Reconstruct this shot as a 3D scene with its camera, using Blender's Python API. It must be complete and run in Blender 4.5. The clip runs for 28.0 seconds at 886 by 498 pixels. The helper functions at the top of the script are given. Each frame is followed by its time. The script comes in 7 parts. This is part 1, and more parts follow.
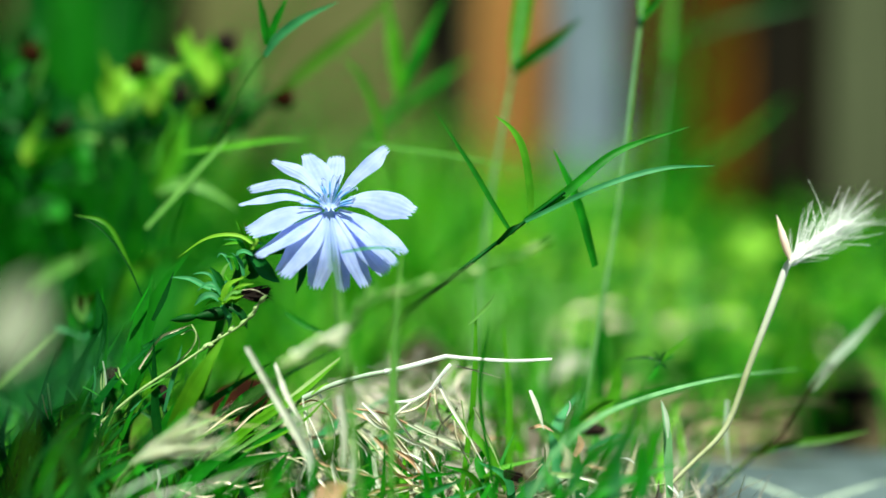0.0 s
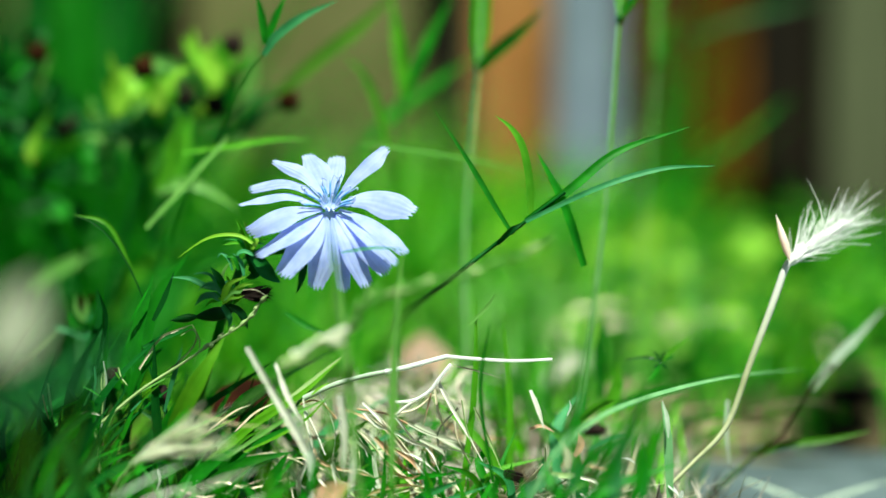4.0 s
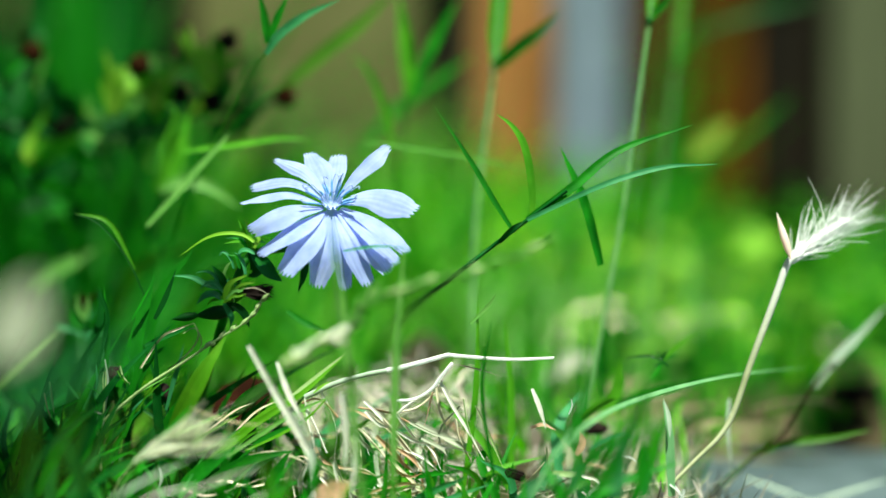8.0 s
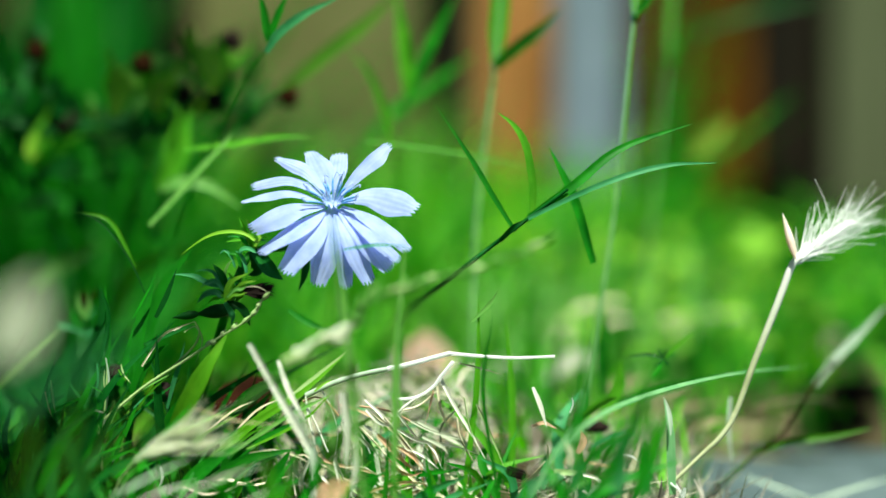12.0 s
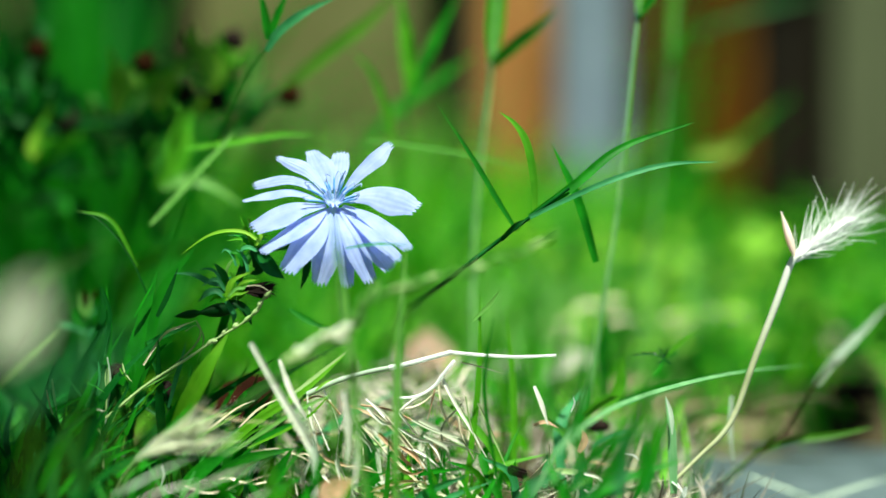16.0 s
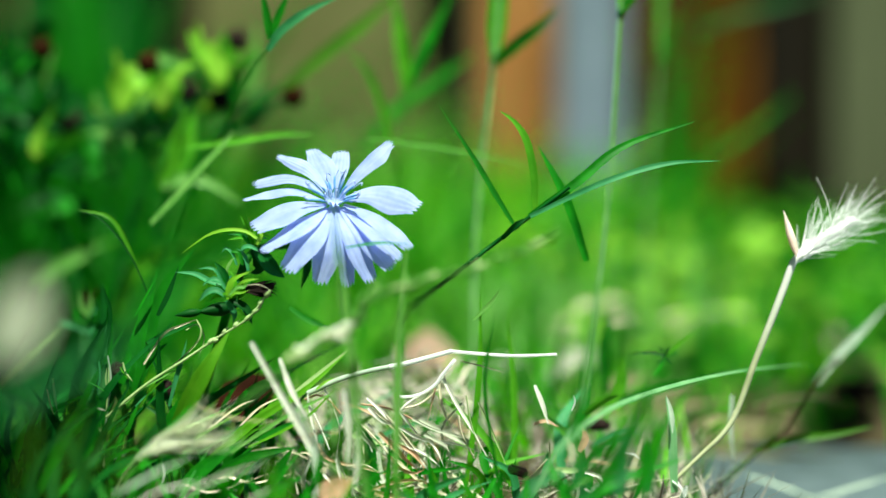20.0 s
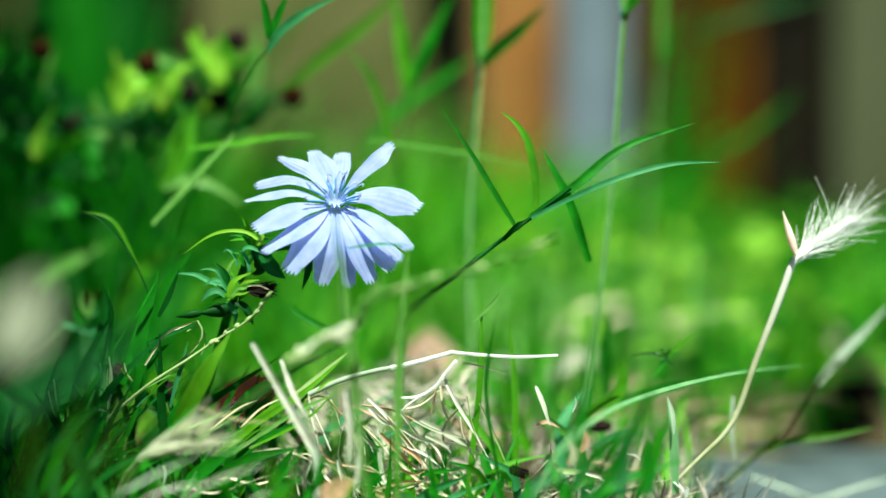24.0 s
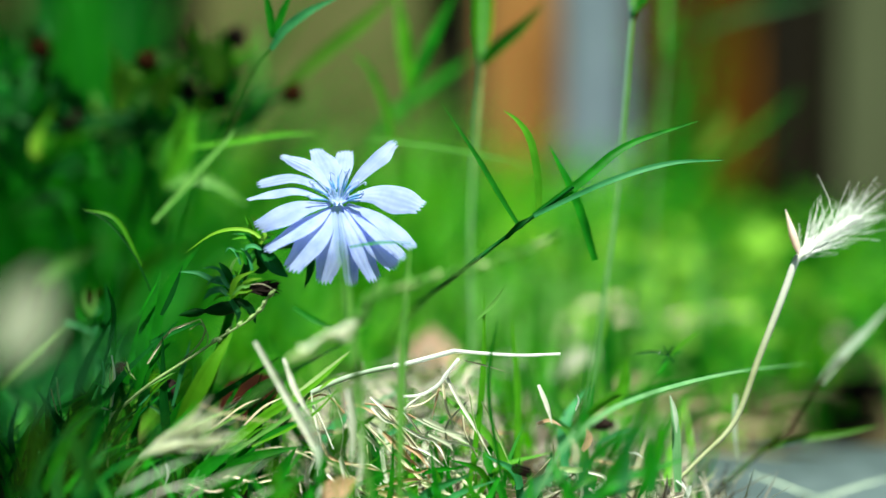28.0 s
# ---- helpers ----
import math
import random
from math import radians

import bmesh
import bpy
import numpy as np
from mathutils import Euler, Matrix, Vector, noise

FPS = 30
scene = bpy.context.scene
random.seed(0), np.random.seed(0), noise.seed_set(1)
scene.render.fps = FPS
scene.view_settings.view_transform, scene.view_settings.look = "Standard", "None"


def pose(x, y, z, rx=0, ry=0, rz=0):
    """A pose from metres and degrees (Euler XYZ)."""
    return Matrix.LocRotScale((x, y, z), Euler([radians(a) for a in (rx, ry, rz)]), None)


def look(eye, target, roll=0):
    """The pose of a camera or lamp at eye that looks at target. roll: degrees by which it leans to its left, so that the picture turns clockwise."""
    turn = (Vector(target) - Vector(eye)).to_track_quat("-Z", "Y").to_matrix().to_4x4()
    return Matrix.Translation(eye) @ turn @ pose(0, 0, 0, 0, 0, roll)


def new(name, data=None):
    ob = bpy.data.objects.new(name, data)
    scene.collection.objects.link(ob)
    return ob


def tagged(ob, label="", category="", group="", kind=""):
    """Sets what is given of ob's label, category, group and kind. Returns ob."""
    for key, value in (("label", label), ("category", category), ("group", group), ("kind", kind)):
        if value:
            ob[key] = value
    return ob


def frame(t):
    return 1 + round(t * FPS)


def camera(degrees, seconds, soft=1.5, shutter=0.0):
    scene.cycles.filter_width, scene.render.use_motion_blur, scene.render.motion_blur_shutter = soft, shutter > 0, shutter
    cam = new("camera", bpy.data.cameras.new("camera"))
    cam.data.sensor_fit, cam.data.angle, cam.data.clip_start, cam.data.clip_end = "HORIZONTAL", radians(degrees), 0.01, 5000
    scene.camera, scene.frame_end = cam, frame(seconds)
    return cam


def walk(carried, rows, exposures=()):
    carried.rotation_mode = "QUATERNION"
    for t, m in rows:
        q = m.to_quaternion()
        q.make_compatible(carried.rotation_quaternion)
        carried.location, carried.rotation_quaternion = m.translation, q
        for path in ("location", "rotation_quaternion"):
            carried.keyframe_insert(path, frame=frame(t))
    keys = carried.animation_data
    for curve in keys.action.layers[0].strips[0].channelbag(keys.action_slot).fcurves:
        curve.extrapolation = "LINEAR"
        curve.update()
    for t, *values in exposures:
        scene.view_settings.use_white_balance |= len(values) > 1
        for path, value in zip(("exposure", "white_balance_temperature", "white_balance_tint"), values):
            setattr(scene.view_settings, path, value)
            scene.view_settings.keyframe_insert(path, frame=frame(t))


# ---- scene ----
# ---- camera: a tele lens close to the ground, wide open, drifting a little ----
cam = camera(27.0, 28.0, soft=1.5)
cam.data.dof.use_dof = True
cam.data.dof.focus_distance = 0.372
cam.data.dof.aperture_fstop = 5.6
walk(cam, [
    (0, pose(0, -0.37, 0.065, 88.399, 0, 0.000)),
    (0.5, pose(0, -0.37, 0.065, 88.403, 0, -0.001)),
    (1, pose(0, -0.37, 0.065, 88.432, 0, -0.005)),
    (1.5, pose(0, -0.37, 0.065, 88.440, 0, -0.007)),
    (2, pose(0, -0.37, 0.065, 88.431, 0, 0.003)),
    (2.5, pose(0, -0.37, 0.065, 88.416, 0, 0.004)),
    (3, pose(0, -0.37, 0.065, 88.405, 0, 0.002)),
    (3.5, pose(0, -0.37, 0.065, 88.408, 0, 0.004)),
    (5.5, pose(0, -0.37, 0.065, 88.365, 0, 0.043)),
    (6, pose(0, -0.37, 0.065, 88.375, 0, 0.044)),
    (6.5, pose(0, -0.37, 0.065, 88.392, 0, 0.050)),
    (7, pose(0, -0.37, 0.065, 88.395, 0, 0.063)),
    (7.5, pose(0, -0.37, 0.065, 88.374, 0, 0.066)),
    (8, pose(0, -0.37, 0.065, 88.356, 0, 0.061)),
    (8.5, pose(0, -0.37, 0.065, 88.359, 0, 0.073)),
    (9, pose(0, -0.37, 0.065, 88.367, 0, 0.068)),
    (9.5, pose(0, -0.37, 0.065, 88.356, 0, 0.071)),
    (10, pose(0, -0.37, 0.065, 88.350, 0, 0.081)),
    (10.5, pose(0, -0.37, 0.065, 88.323, 0, 0.078)),
    (11, pose(0, -0.37, 0.065, 88.307, 0, 0.079)),
    (11.5, pose(0, -0.37, 0.065, 88.308, 0, 0.082)),
    (12, pose(0, -0.37, 0.065, 88.310, 0, 0.089)),
    (12.5, pose(0, -0.37, 0.065, 88.302, 0, 0.091)),
    (14.5, pose(0, -0.37, 0.065, 88.306, 0, 0.127)),
    (15, pose(0, -0.37, 0.065, 88.286, 0, 0.126)),
    (15.5, pose(0, -0.37, 0.065, 88.273, 0, 0.131)),
    (16, pose(0, -0.37, 0.065, 88.277, 0, 0.131)),
    (16.5, pose(0, -0.37, 0.065, 88.298, 0, 0.133)),
    (17, pose(0, -0.37, 0.065, 88.297, 0, 0.134)),
    (17.5, pose(0, -0.37, 0.065, 88.266, 0, 0.134)),
    (18, pose(0, -0.37, 0.065, 88.246, 0, 0.138)),
    (18.5, pose(0, -0.37, 0.065, 88.274, 0, 0.149)),
    (19, pose(0, -0.37, 0.065, 88.297, 0, 0.142)),
    (19.5, pose(0, -0.37, 0.065, 88.286, 0, 0.140)),
    (20, pose(0, -0.37, 0.065, 88.247, 0, 0.146)),
    (20.5, pose(0, -0.37, 0.065, 88.224, 0, 0.155)),
    (21, pose(0, -0.37, 0.065, 88.252, 0, 0.159)),
    (21.5, pose(0, -0.37, 0.065, 88.275, 0, 0.157)),
    (23.5, pose(0, -0.37, 0.065, 88.263, 0, 0.174)),
    (24, pose(0, -0.37, 0.065, 88.280, 0, 0.182)),
    (24.5, pose(0, -0.37, 0.065, 88.277, 0, 0.187)),
    (25, pose(0, -0.37, 0.065, 88.266, 0, 0.190)),
    (25.5, pose(0, -0.37, 0.065, 88.237, 0, 0.203)),
    (26, pose(0, -0.37, 0.065, 88.226, 0, 0.217)),
    (26.5, pose(0, -0.37, 0.065, 88.249, 0, 0.233)),
    (27, pose(0, -0.37, 0.065, 88.255, 0, 0.241)),
    (27.5, pose(0, -0.37, 0.065, 88.250, 0, 0.246)),
    (28, pose(0, -0.37, 0.065, 88.231, 0, 0.262)),
], exposures=[(0, 1.27, 6400, -11), (28, 1.27, 6400, -11)])

# ---- light ----
SUN_TO = Vector((0.14, -0.38, 0.91)).normalized()
world = bpy.data.worlds.new("sky")
scene.world = world
world.use_nodes = True
sky = world.node_tree.nodes.new("ShaderNodeTexSky")
sky.sky_type = "NISHITA"
sky.sun_disc = False
sky.sun_elevation = math.asin(SUN_TO.z)
sky.sun_rotation = math.atan2(SUN_TO.x, SUN_TO.y)
world.node_tree.links.new(sky.outputs[0], world.node_tree.nodes["Background"].inputs[0])
world.node_tree.nodes["Background"].inputs[1].default_value = 0.024
sun = new("sun", bpy.data.lights.new("sun", "SUN"))
sun.data.energy = 5.0
sun.data.angle = radians(0.6)
sun.data.color = (1.0, 0.95, 0.86)
sun.matrix_world = look(SUN_TO * 5, (0, 0, 0))


# ---- materials ----
def node_mat(name):
    m = bpy.data.materials.new(name)
    m.use_nodes = True
    return m, m.node_tree.nodes, m.node_tree.links, m.node_tree.nodes["Principled BSDF"]


def noise_ramp(nodes, links, scale, stops, detail=4.0, stretch=(1, 1, 1)):
    co = nodes.new("ShaderNodeTexCoord")
    mp = nodes.new("ShaderNodeMapping")
    mp.inputs["Scale"].default_value = stretch
    nz = nodes.new("ShaderNodeTexNoise")
    nz.inputs["Scale"].default_value = scale
    nz.inputs["Detail"].default_value = detail
    rp = nodes.new("ShaderNodeValToRGB")
    rp.color_ramp.elements[0].position, rp.color_ramp.elements[1].position = stops[0][0], stops[-1][0]
    rp.color_ramp.elements[0].color, rp.color_ramp.elements[1].color = (*stops[0][1], 1), (*stops[-1][1], 1)
    for p, c in stops[1:-1]:
        rp.color_ramp.elements.new(p).color = (*c, 1)
    links.new(co.outputs["Object"], mp.inputs[0])
    links.new(mp.outputs[0], nz.inputs["Vector"])
    links.new(nz.outputs["Fac"], rp.inputs[0])
    return rp.outputs[0], nz.outputs["Fac"], mp.outputs[0]


def plant_mat(name, dark, light, glow, scale=220.0, rough=0.48, share=0.45, island=False, vary=0.5, tints=None, spec=0.16):
    """Leaf, stem or petal: mottled colour, fine grain, light passing through."""
    m, nodes, links, bsdf = node_mat(name)
    colour, fac, vec = noise_ramp(nodes, links, scale, ((0.3, dark), (0.7, light)))
    if island:
        rnd = nodes.new("ShaderNodeNewGeometry").outputs["Random Per Island"]
    else:
        rnd = nodes.new("ShaderNodeObjectInfo").outputs["Random"]
    if tints:
        rp = nodes.new("ShaderNodeValToRGB")
        rp.color_ramp.elements[0].color, rp.color_ramp.elements[1].color = (*tints[0][1], 1), (*tints[-1][1], 1)
        rp.color_ramp.elements[0].position, rp.color_ramp.elements[1].position = tints[0][0], tints[-1][0]
        for p, c in tints[1:-1]:
            rp.color_ramp.elements.new(p).color = (*c, 1)
        mul = nodes.new("ShaderNodeMix")
        mul.data_type, mul.blend_type = "RGBA", "MULTIPLY"
        mul.inputs[0].default_value = 1.0
        links.new(rnd, rp.inputs[0])
        links.new(colour, mul.inputs[6])
        links.new(rp.outputs[0], mul.inputs[7])
        colour = mul.outputs[2]
    hsv = nodes.new("ShaderNodeHueSaturation")
    mr = nodes.new("ShaderNodeMapRange")
    mr.inputs[3].default_value, mr.inputs[4].default_value = 1 - vary * 0.5, 1 + vary * 0.5
    links.new(rnd, mr.inputs[0])
    links.new(mr.outputs[0], hsv.inputs["Value"])
    links.new(colour, hsv.inputs["Color"])
    links.new(hsv.outputs[0], bsdf.inputs["Base Color"])
    bsdf.inputs["Roughness"].default_value = rough
    bsdf.inputs["Specular IOR Level"].default_value = spec
    fine = nodes.new("ShaderNodeTexNoise")
    fine.inputs["Scale"].default_value = scale * 9
    bump = nodes.new("ShaderNodeBump")
    bump.inputs["Strength"].default_value = 0.25
    bump.inputs["Distance"].default_value = 0.0002
    links.new(vec, fine.inputs["Vector"])
    links.new(fine.outputs["Fac"], bump.inputs["Height"])
    links.new(bump.outputs[0], bsdf.inputs["Normal"])
    tr = nodes.new("ShaderNodeBsdfTranslucent")
    gm = nodes.new("ShaderNodeMix")
    gm.data_type, gm.blend_type = "RGBA", "MULTIPLY"
    gm.inputs[0].default_value = 1.0
    gm.inputs[7].default_value = (*glow, 1)
    links.new(hsv.outputs[0], gm.inputs[6])
    links.new(gm.outputs[2], tr.inputs["Color"])
    mx = nodes.new("ShaderNodeMixShader")
    mx.inputs[0].default_value = share
    links.new(bsdf.outputs[0], mx.inputs[1])
    links.new(tr.outputs[0], mx.inputs[2])
    links.new(mx.outputs[0], nodes["Material Output"].inputs[0])
    return m


def solid_mat(name, stops, scale, rough=0.8, bump=0.4, dist=0.002, stretch=(1, 1, 1), vary=0.0):
    """Wood, stone, soil: ramped noise, a finer grain and relief."""
    m, nodes, links, bsdf = node_mat(name)
    colour, fac, vec = noise_ramp(nodes, links, scale, stops, 7.0, stretch)
    fine = nodes.new("ShaderNodeTexNoise")
    fine.inputs["Scale"].default_value, fine.inputs["Detail"].default_value = scale * 7, 5.0
    links.new(vec, fine.inputs["Vector"])
    mr = nodes.new("ShaderNodeMapRange")
    mr.inputs[3].default_value, mr.inputs[4].default_value = 0.72, 1.28
    links.new(fine.outputs["Fac"], mr.inputs[0])
    hsv = nodes.new("ShaderNodeHueSaturation")
    links.new(colour, hsv.inputs["Color"])
    links.new(mr.outputs[0], hsv.inputs["Value"])
    links.new(hsv.outputs[0], bsdf.inputs["Base Color"])
    add = nodes.new("ShaderNodeMath")
    links.new(fac, add.inputs[0])
    links.new(fine.outputs["Fac"], add.inputs[1])
    bp = nodes.new("ShaderNodeBump")
    bp.inputs["Strength"].default_value, bp.inputs["Distance"].default_value = bump, dist
    links.new(add.outputs[0], bp.inputs["Height"])
    links.new(bp.outputs[0], bsdf.inputs["Normal"])
    bsdf.inputs["Roughness"].default_value = rough
    bsdf.inputs["Specular IOR Level"].default_value = 0.06
    return m


GREEN = plant_mat("grass_green", (0.011, 0.12, 0.005), (0.030, 0.25, 0.010), (1.8, 1.7, 0.6), vary=0.7)
FRESH = plant_mat("grass_fresh", (0.060, 0.25, 0.010), (0.12, 0.38, 0.020), (1.6, 1.5, 0.5), share=0.5, vary=0.4)
# deep green of dark leaves, also used to put shade into blades
DEEP = plant_mat("grass_deep_and_shaded", (0.004, 0.048, 0.006), (0.011, 0.095, 0.011), (1.6, 1.7, 0.7), rough=0.5, share=0.3, vary=0.5, spec=0.10)
BLUEGREEN = plant_mat("grass_bluegreen", (0.030, 0.17, 0.055), (0.065, 0.27, 0.10), (1.2, 1.3, 0.8), rough=0.5, share=0.35, vary=0.3, spec=0.18)
PALE = plant_mat("stem_pale", (0.22, 0.34, 0.11), (0.38, 0.48, 0.22), (1.1, 1.2, 0.8), share=0.12, vary=0.3)
STEM = plant_mat("stem_green", (0.12, 0.29, 0.08), (0.21, 0.41, 0.15), (1.2, 1.3, 0.7), share=0.1, vary=0.2)
# yellow-green of leaves, also stands in for sun falling on them
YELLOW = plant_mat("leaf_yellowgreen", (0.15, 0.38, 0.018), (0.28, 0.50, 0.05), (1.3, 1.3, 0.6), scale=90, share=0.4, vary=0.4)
OLIVE = plant_mat("leaf_olive", (0.15, 0.24, 0.02), (0.25, 0.35, 0.05), (1.2, 1.2, 0.6), scale=90, share=0.4, vary=0.2)
# brighter copy of the greens, sunlight put into the colour
SUNLIT = plant_mat("blade_sunlit", (0.085, 0.28, 0.009), (0.145, 0.39, 0.018), (1.5, 1.4, 0.5), share=0.5, vary=0.2)
HAZE = plant_mat("blade_glaucous", (0.13, 0.33, 0.13), (0.23, 0.45, 0.21), (1.2, 1.2, 0.8), share=0.35, vary=0.2)
DULLOLIVE = plant_mat("blade_olive", (0.040, 0.13, 0.006), (0.075, 0.20, 0.012), (1.4, 1.4, 0.6), scale=90, share=0.4, vary=0.2)
DRYOLIVE = plant_mat("dry_olive", (0.15, 0.13, 0.065), (0.26, 0.23, 0.13), (1.0, 1.0, 0.8), scale=200, rough=0.7, share=0.2, vary=0.5)
PALEGREEN = plant_mat("blade_palegreen", (0.10, 0.28, 0.045), (0.20, 0.42, 0.10), (1.3, 1.3, 0.7), share=0.4, vary=0.2)
SHEATH = plant_mat("sheath_white", (0.36, 0.46, 0.34), (0.55, 0.64, 0.52), (1.0, 1.0, 0.9), share=0.3, vary=0.1)
STRAW = plant_mat("straw", (0.44, 0.38, 0.23), (0.74, 0.69, 0.52), (1.0, 0.95, 0.8), scale=350, rough=0.5, share=0.12, vary=0.9)
RUST = plant_mat("dry_leaf_rust", (0.012, 0.0035, 0.0015), (0.032, 0.009, 0.0035), (1.2, 1.0, 0.8), scale=120, rough=0.85, share=0.2, vary=0.2, spec=0.05)
PEACH = plant_mat("dry_leaf_peach", (0.70, 0.42, 0.32), (0.84, 0.58, 0.47), (1.1, 1.0, 0.9), scale=120, share=0.3, vary=0.1)
CHAFF = plant_mat("spike_chaff", (0.84, 0.84, 0.83), (0.94, 0.94, 0.94), (1.0, 1.0, 1.0), scale=500, rough=0.4, share=0.55, vary=0.2)
AWN = plant_mat("awn_white", (0.84, 0.85, 0.83), (0.94, 0.95, 0.94), (1.0, 1.0, 1.0), scale=500, rough=0.35, share=0.6, vary=0.1)
STALK = plant_mat("stalk_yellowish", (0.38, 0.41, 0.22), (0.56, 0.58, 0.36), (1.0, 1.0, 0.8), share=0.15, vary=0.1)
STALKWHITE = plant_mat("straw_pale", (0.56, 0.55, 0.45), (0.80, 0.79, 0.72), (1.0, 1.0, 0.9), scale=300, rough=0.5, share=0.15, vary=0.2)
CREAM = plant_mat("spike_cream", (0.80, 0.82, 0.62), (0.92, 0.93, 0.78), (1.0, 1.0, 0.9), scale=500, rough=0.5, share=0.4, vary=0.2)
GREYLEAF = plant_mat("dead_leaf_grey", (0.28, 0.30, 0.22), (0.40, 0.42, 0.32), (1.0, 1.0, 0.9), scale=120, rough=0.8, share=0.2, vary=0.1)
HUSK = plant_mat("husk_tan", (0.45, 0.25, 0.14), (0.62, 0.42, 0.28), (1.0, 0.9, 0.8), scale=400, share=0.3, vary=0.1)
BLUSH = plant_mat("floret_blush", (0.62, 0.42, 0.32), (0.86, 0.80, 0.76), (1.0, 0.95, 0.9), scale=160, share=0.4, vary=0.1)
PETAL = plant_mat("petal_blue", (0.32, 0.40, 0.83), (0.50, 0.58, 0.96), (1.0, 1.0, 1.0), scale=260, rough=0.55, share=0.5, vary=0.10)
STAMEN = plant_mat("stamen_blue", (0.10, 0.28, 0.62), (0.24, 0.46, 0.82), (1.0, 1.0, 1.0), scale=900, share=0.25, vary=0.3)
STYLE = plant_mat("style_pale", (0.40, 0.50, 0.86), (0.56, 0.66, 0.94), (1.0, 1.0, 1.0), scale=900, share=0.3, vary=0.2)
FIELD = plant_mat("field_grass", (0.023, 0.175, 0.005), (0.064, 0.345, 0.012), (1.8, 1.6, 0.45), share=0.5, island=True, vary=0.7,
                  tints=((0.0, (0.7, 0.9, 0.9)), (0.55, (1.0, 1.0, 1.0)), (0.72, (1.9, 1.25, 1.2)), (0.87, (3.6, 1.7, 4.0)), (1.0, (5.0, 1.9, 8.0))))
LEAVES = plant_mat("tree_leaves", (0.020, 0.10, 0.010), (0.05, 0.19, 0.02), (1.5, 1.6, 0.5), scale=60, share=0.4, island=True, vary=0.6)
LITTER = plant_mat("litter_straw", (0.27, 0.25, 0.22), (0.48, 0.45, 0.41), (1.0, 0.95, 0.8), scale=350, share=0.2, island=True, vary=0.9,
                   tints=((0.0, (0.5, 0.4, 0.3)), (0.4, (1.0, 1.0, 1.0)), (0.8, (1.0, 0.95, 0.85)), (1.0, (0.7, 0.9, 0.5))))
SOIL = solid_mat("soil", ((0.3, (0.014, 0.011, 0.006)), (0.5, (0.042, 0.033, 0.018)), (0.75, (0.075, 0.062, 0.034))), 45, 0.95, 0.7, 0.004)
def add_turf(m):
    """Green turf takes over from bare soil away from the bed."""
    nodes, links = m.node_tree.nodes, m.node_tree.links
    co = nodes.new("ShaderNodeTexCoord")
    far = nodes.new("ShaderNodeVectorMath")
    far.operation = "LENGTH"
    patch = nodes.new("ShaderNodeTexNoise")
    patch.inputs["Scale"].default_value = 3.0
    edge = nodes.new("ShaderNodeMath")
    edge.operation = "MULTIPLY_ADD"
    edge.inputs[1].default_value = 1.6
    rng = nodes.new("ShaderNodeMapRange")
    rng.inputs[1].default_value, rng.inputs[2].default_value = 1.3, 2.3
    turf, fac, vec = noise_ramp(nodes, links, 30, ((0.3, (0.018, 0.055, 0.008)), (0.55, (0.045, 0.12, 0.018)), (0.75, (0.10, 0.16, 0.04))), 8.0)
    mix = nodes.new("ShaderNodeMix")
    mix.data_type = "RGBA"
    bsdf = nodes["Principled BSDF"]
    old = bsdf.inputs["Base Color"].links[0].from_socket
    links.new(co.outputs["Object"], far.inputs[0])
    links.new(co.outputs["Object"], patch.inputs["Vector"])
    links.new(patch.outputs["Fac"], edge.inputs[0])
    links.new(far.outputs["Value"], edge.inputs[2])
    links.new(edge.outputs[0], rng.inputs[0])
    links.new(rng.outputs[0], mix.inputs[0])
    links.new(old, mix.inputs[6])
    links.new(turf, mix.inputs[7])
    links.new(mix.outputs[2], bsdf.inputs["Base Color"])


add_turf(SOIL)


def bleach_up(m, low, high, colour):
    """The stem's own colour gives way to a bleached one between two heights."""
    nodes, links = m.node_tree.nodes, m.node_tree.links
    bsdf = nodes["Principled BSDF"]
    old = bsdf.inputs["Base Color"].links[0].from_socket
    co = nodes.new("ShaderNodeTexCoord")
    sep = nodes.new("ShaderNodeSeparateXYZ")
    rng = nodes.new("ShaderNodeMapRange")
    rng.inputs[1].default_value, rng.inputs[2].default_value = low, high
    mix = nodes.new("ShaderNodeMix")
    mix.data_type = "RGBA"
    mix.inputs[7].default_value = (*colour, 1)
    links.new(co.outputs["Object"], sep.inputs[0])
    links.new(sep.outputs[2], rng.inputs[0])
    links.new(rng.outputs[0], mix.inputs[0])
    links.new(old, mix.inputs[6])
    links.new(mix.outputs[2], bsdf.inputs["Base Color"])


bleach_up(STALK, 0.024, 0.050, (0.84, 0.84, 0.82))
SLAB = solid_mat("paving_stone", ((0.3, (0.105, 0.145, 0.165)), (0.7, (0.185, 0.24, 0.27))), 60, 0.75, 0.35, 0.001)
BARK = solid_mat("dark_chip", ((0.3, (0.004, 0.003, 0.003)), (0.7, (0.016, 0.010, 0.008))), 200, 0.85, 0.25, 0.0004)
BUDBROWN = solid_mat("withered_bud", ((0.3, (0.008, 0.003, 0.0012)), (0.7, (0.024, 0.009, 0.003))), 200, 0.85, 0.25, 0.0004)
BUDBROWN.node_tree.nodes["Principled BSDF"].inputs["Specular IOR Level"].default_value = 0.02
WOOD_ORANGE = solid_mat("orange_wood", ((0.3, (0.14, 0.056, 0.014)), (0.5, (0.26, 0.112, 0.032)), (0.7, (0.38, 0.18, 0.062))), 9, 0.6, 0.3, 0.001, (4, 4, 0.8))
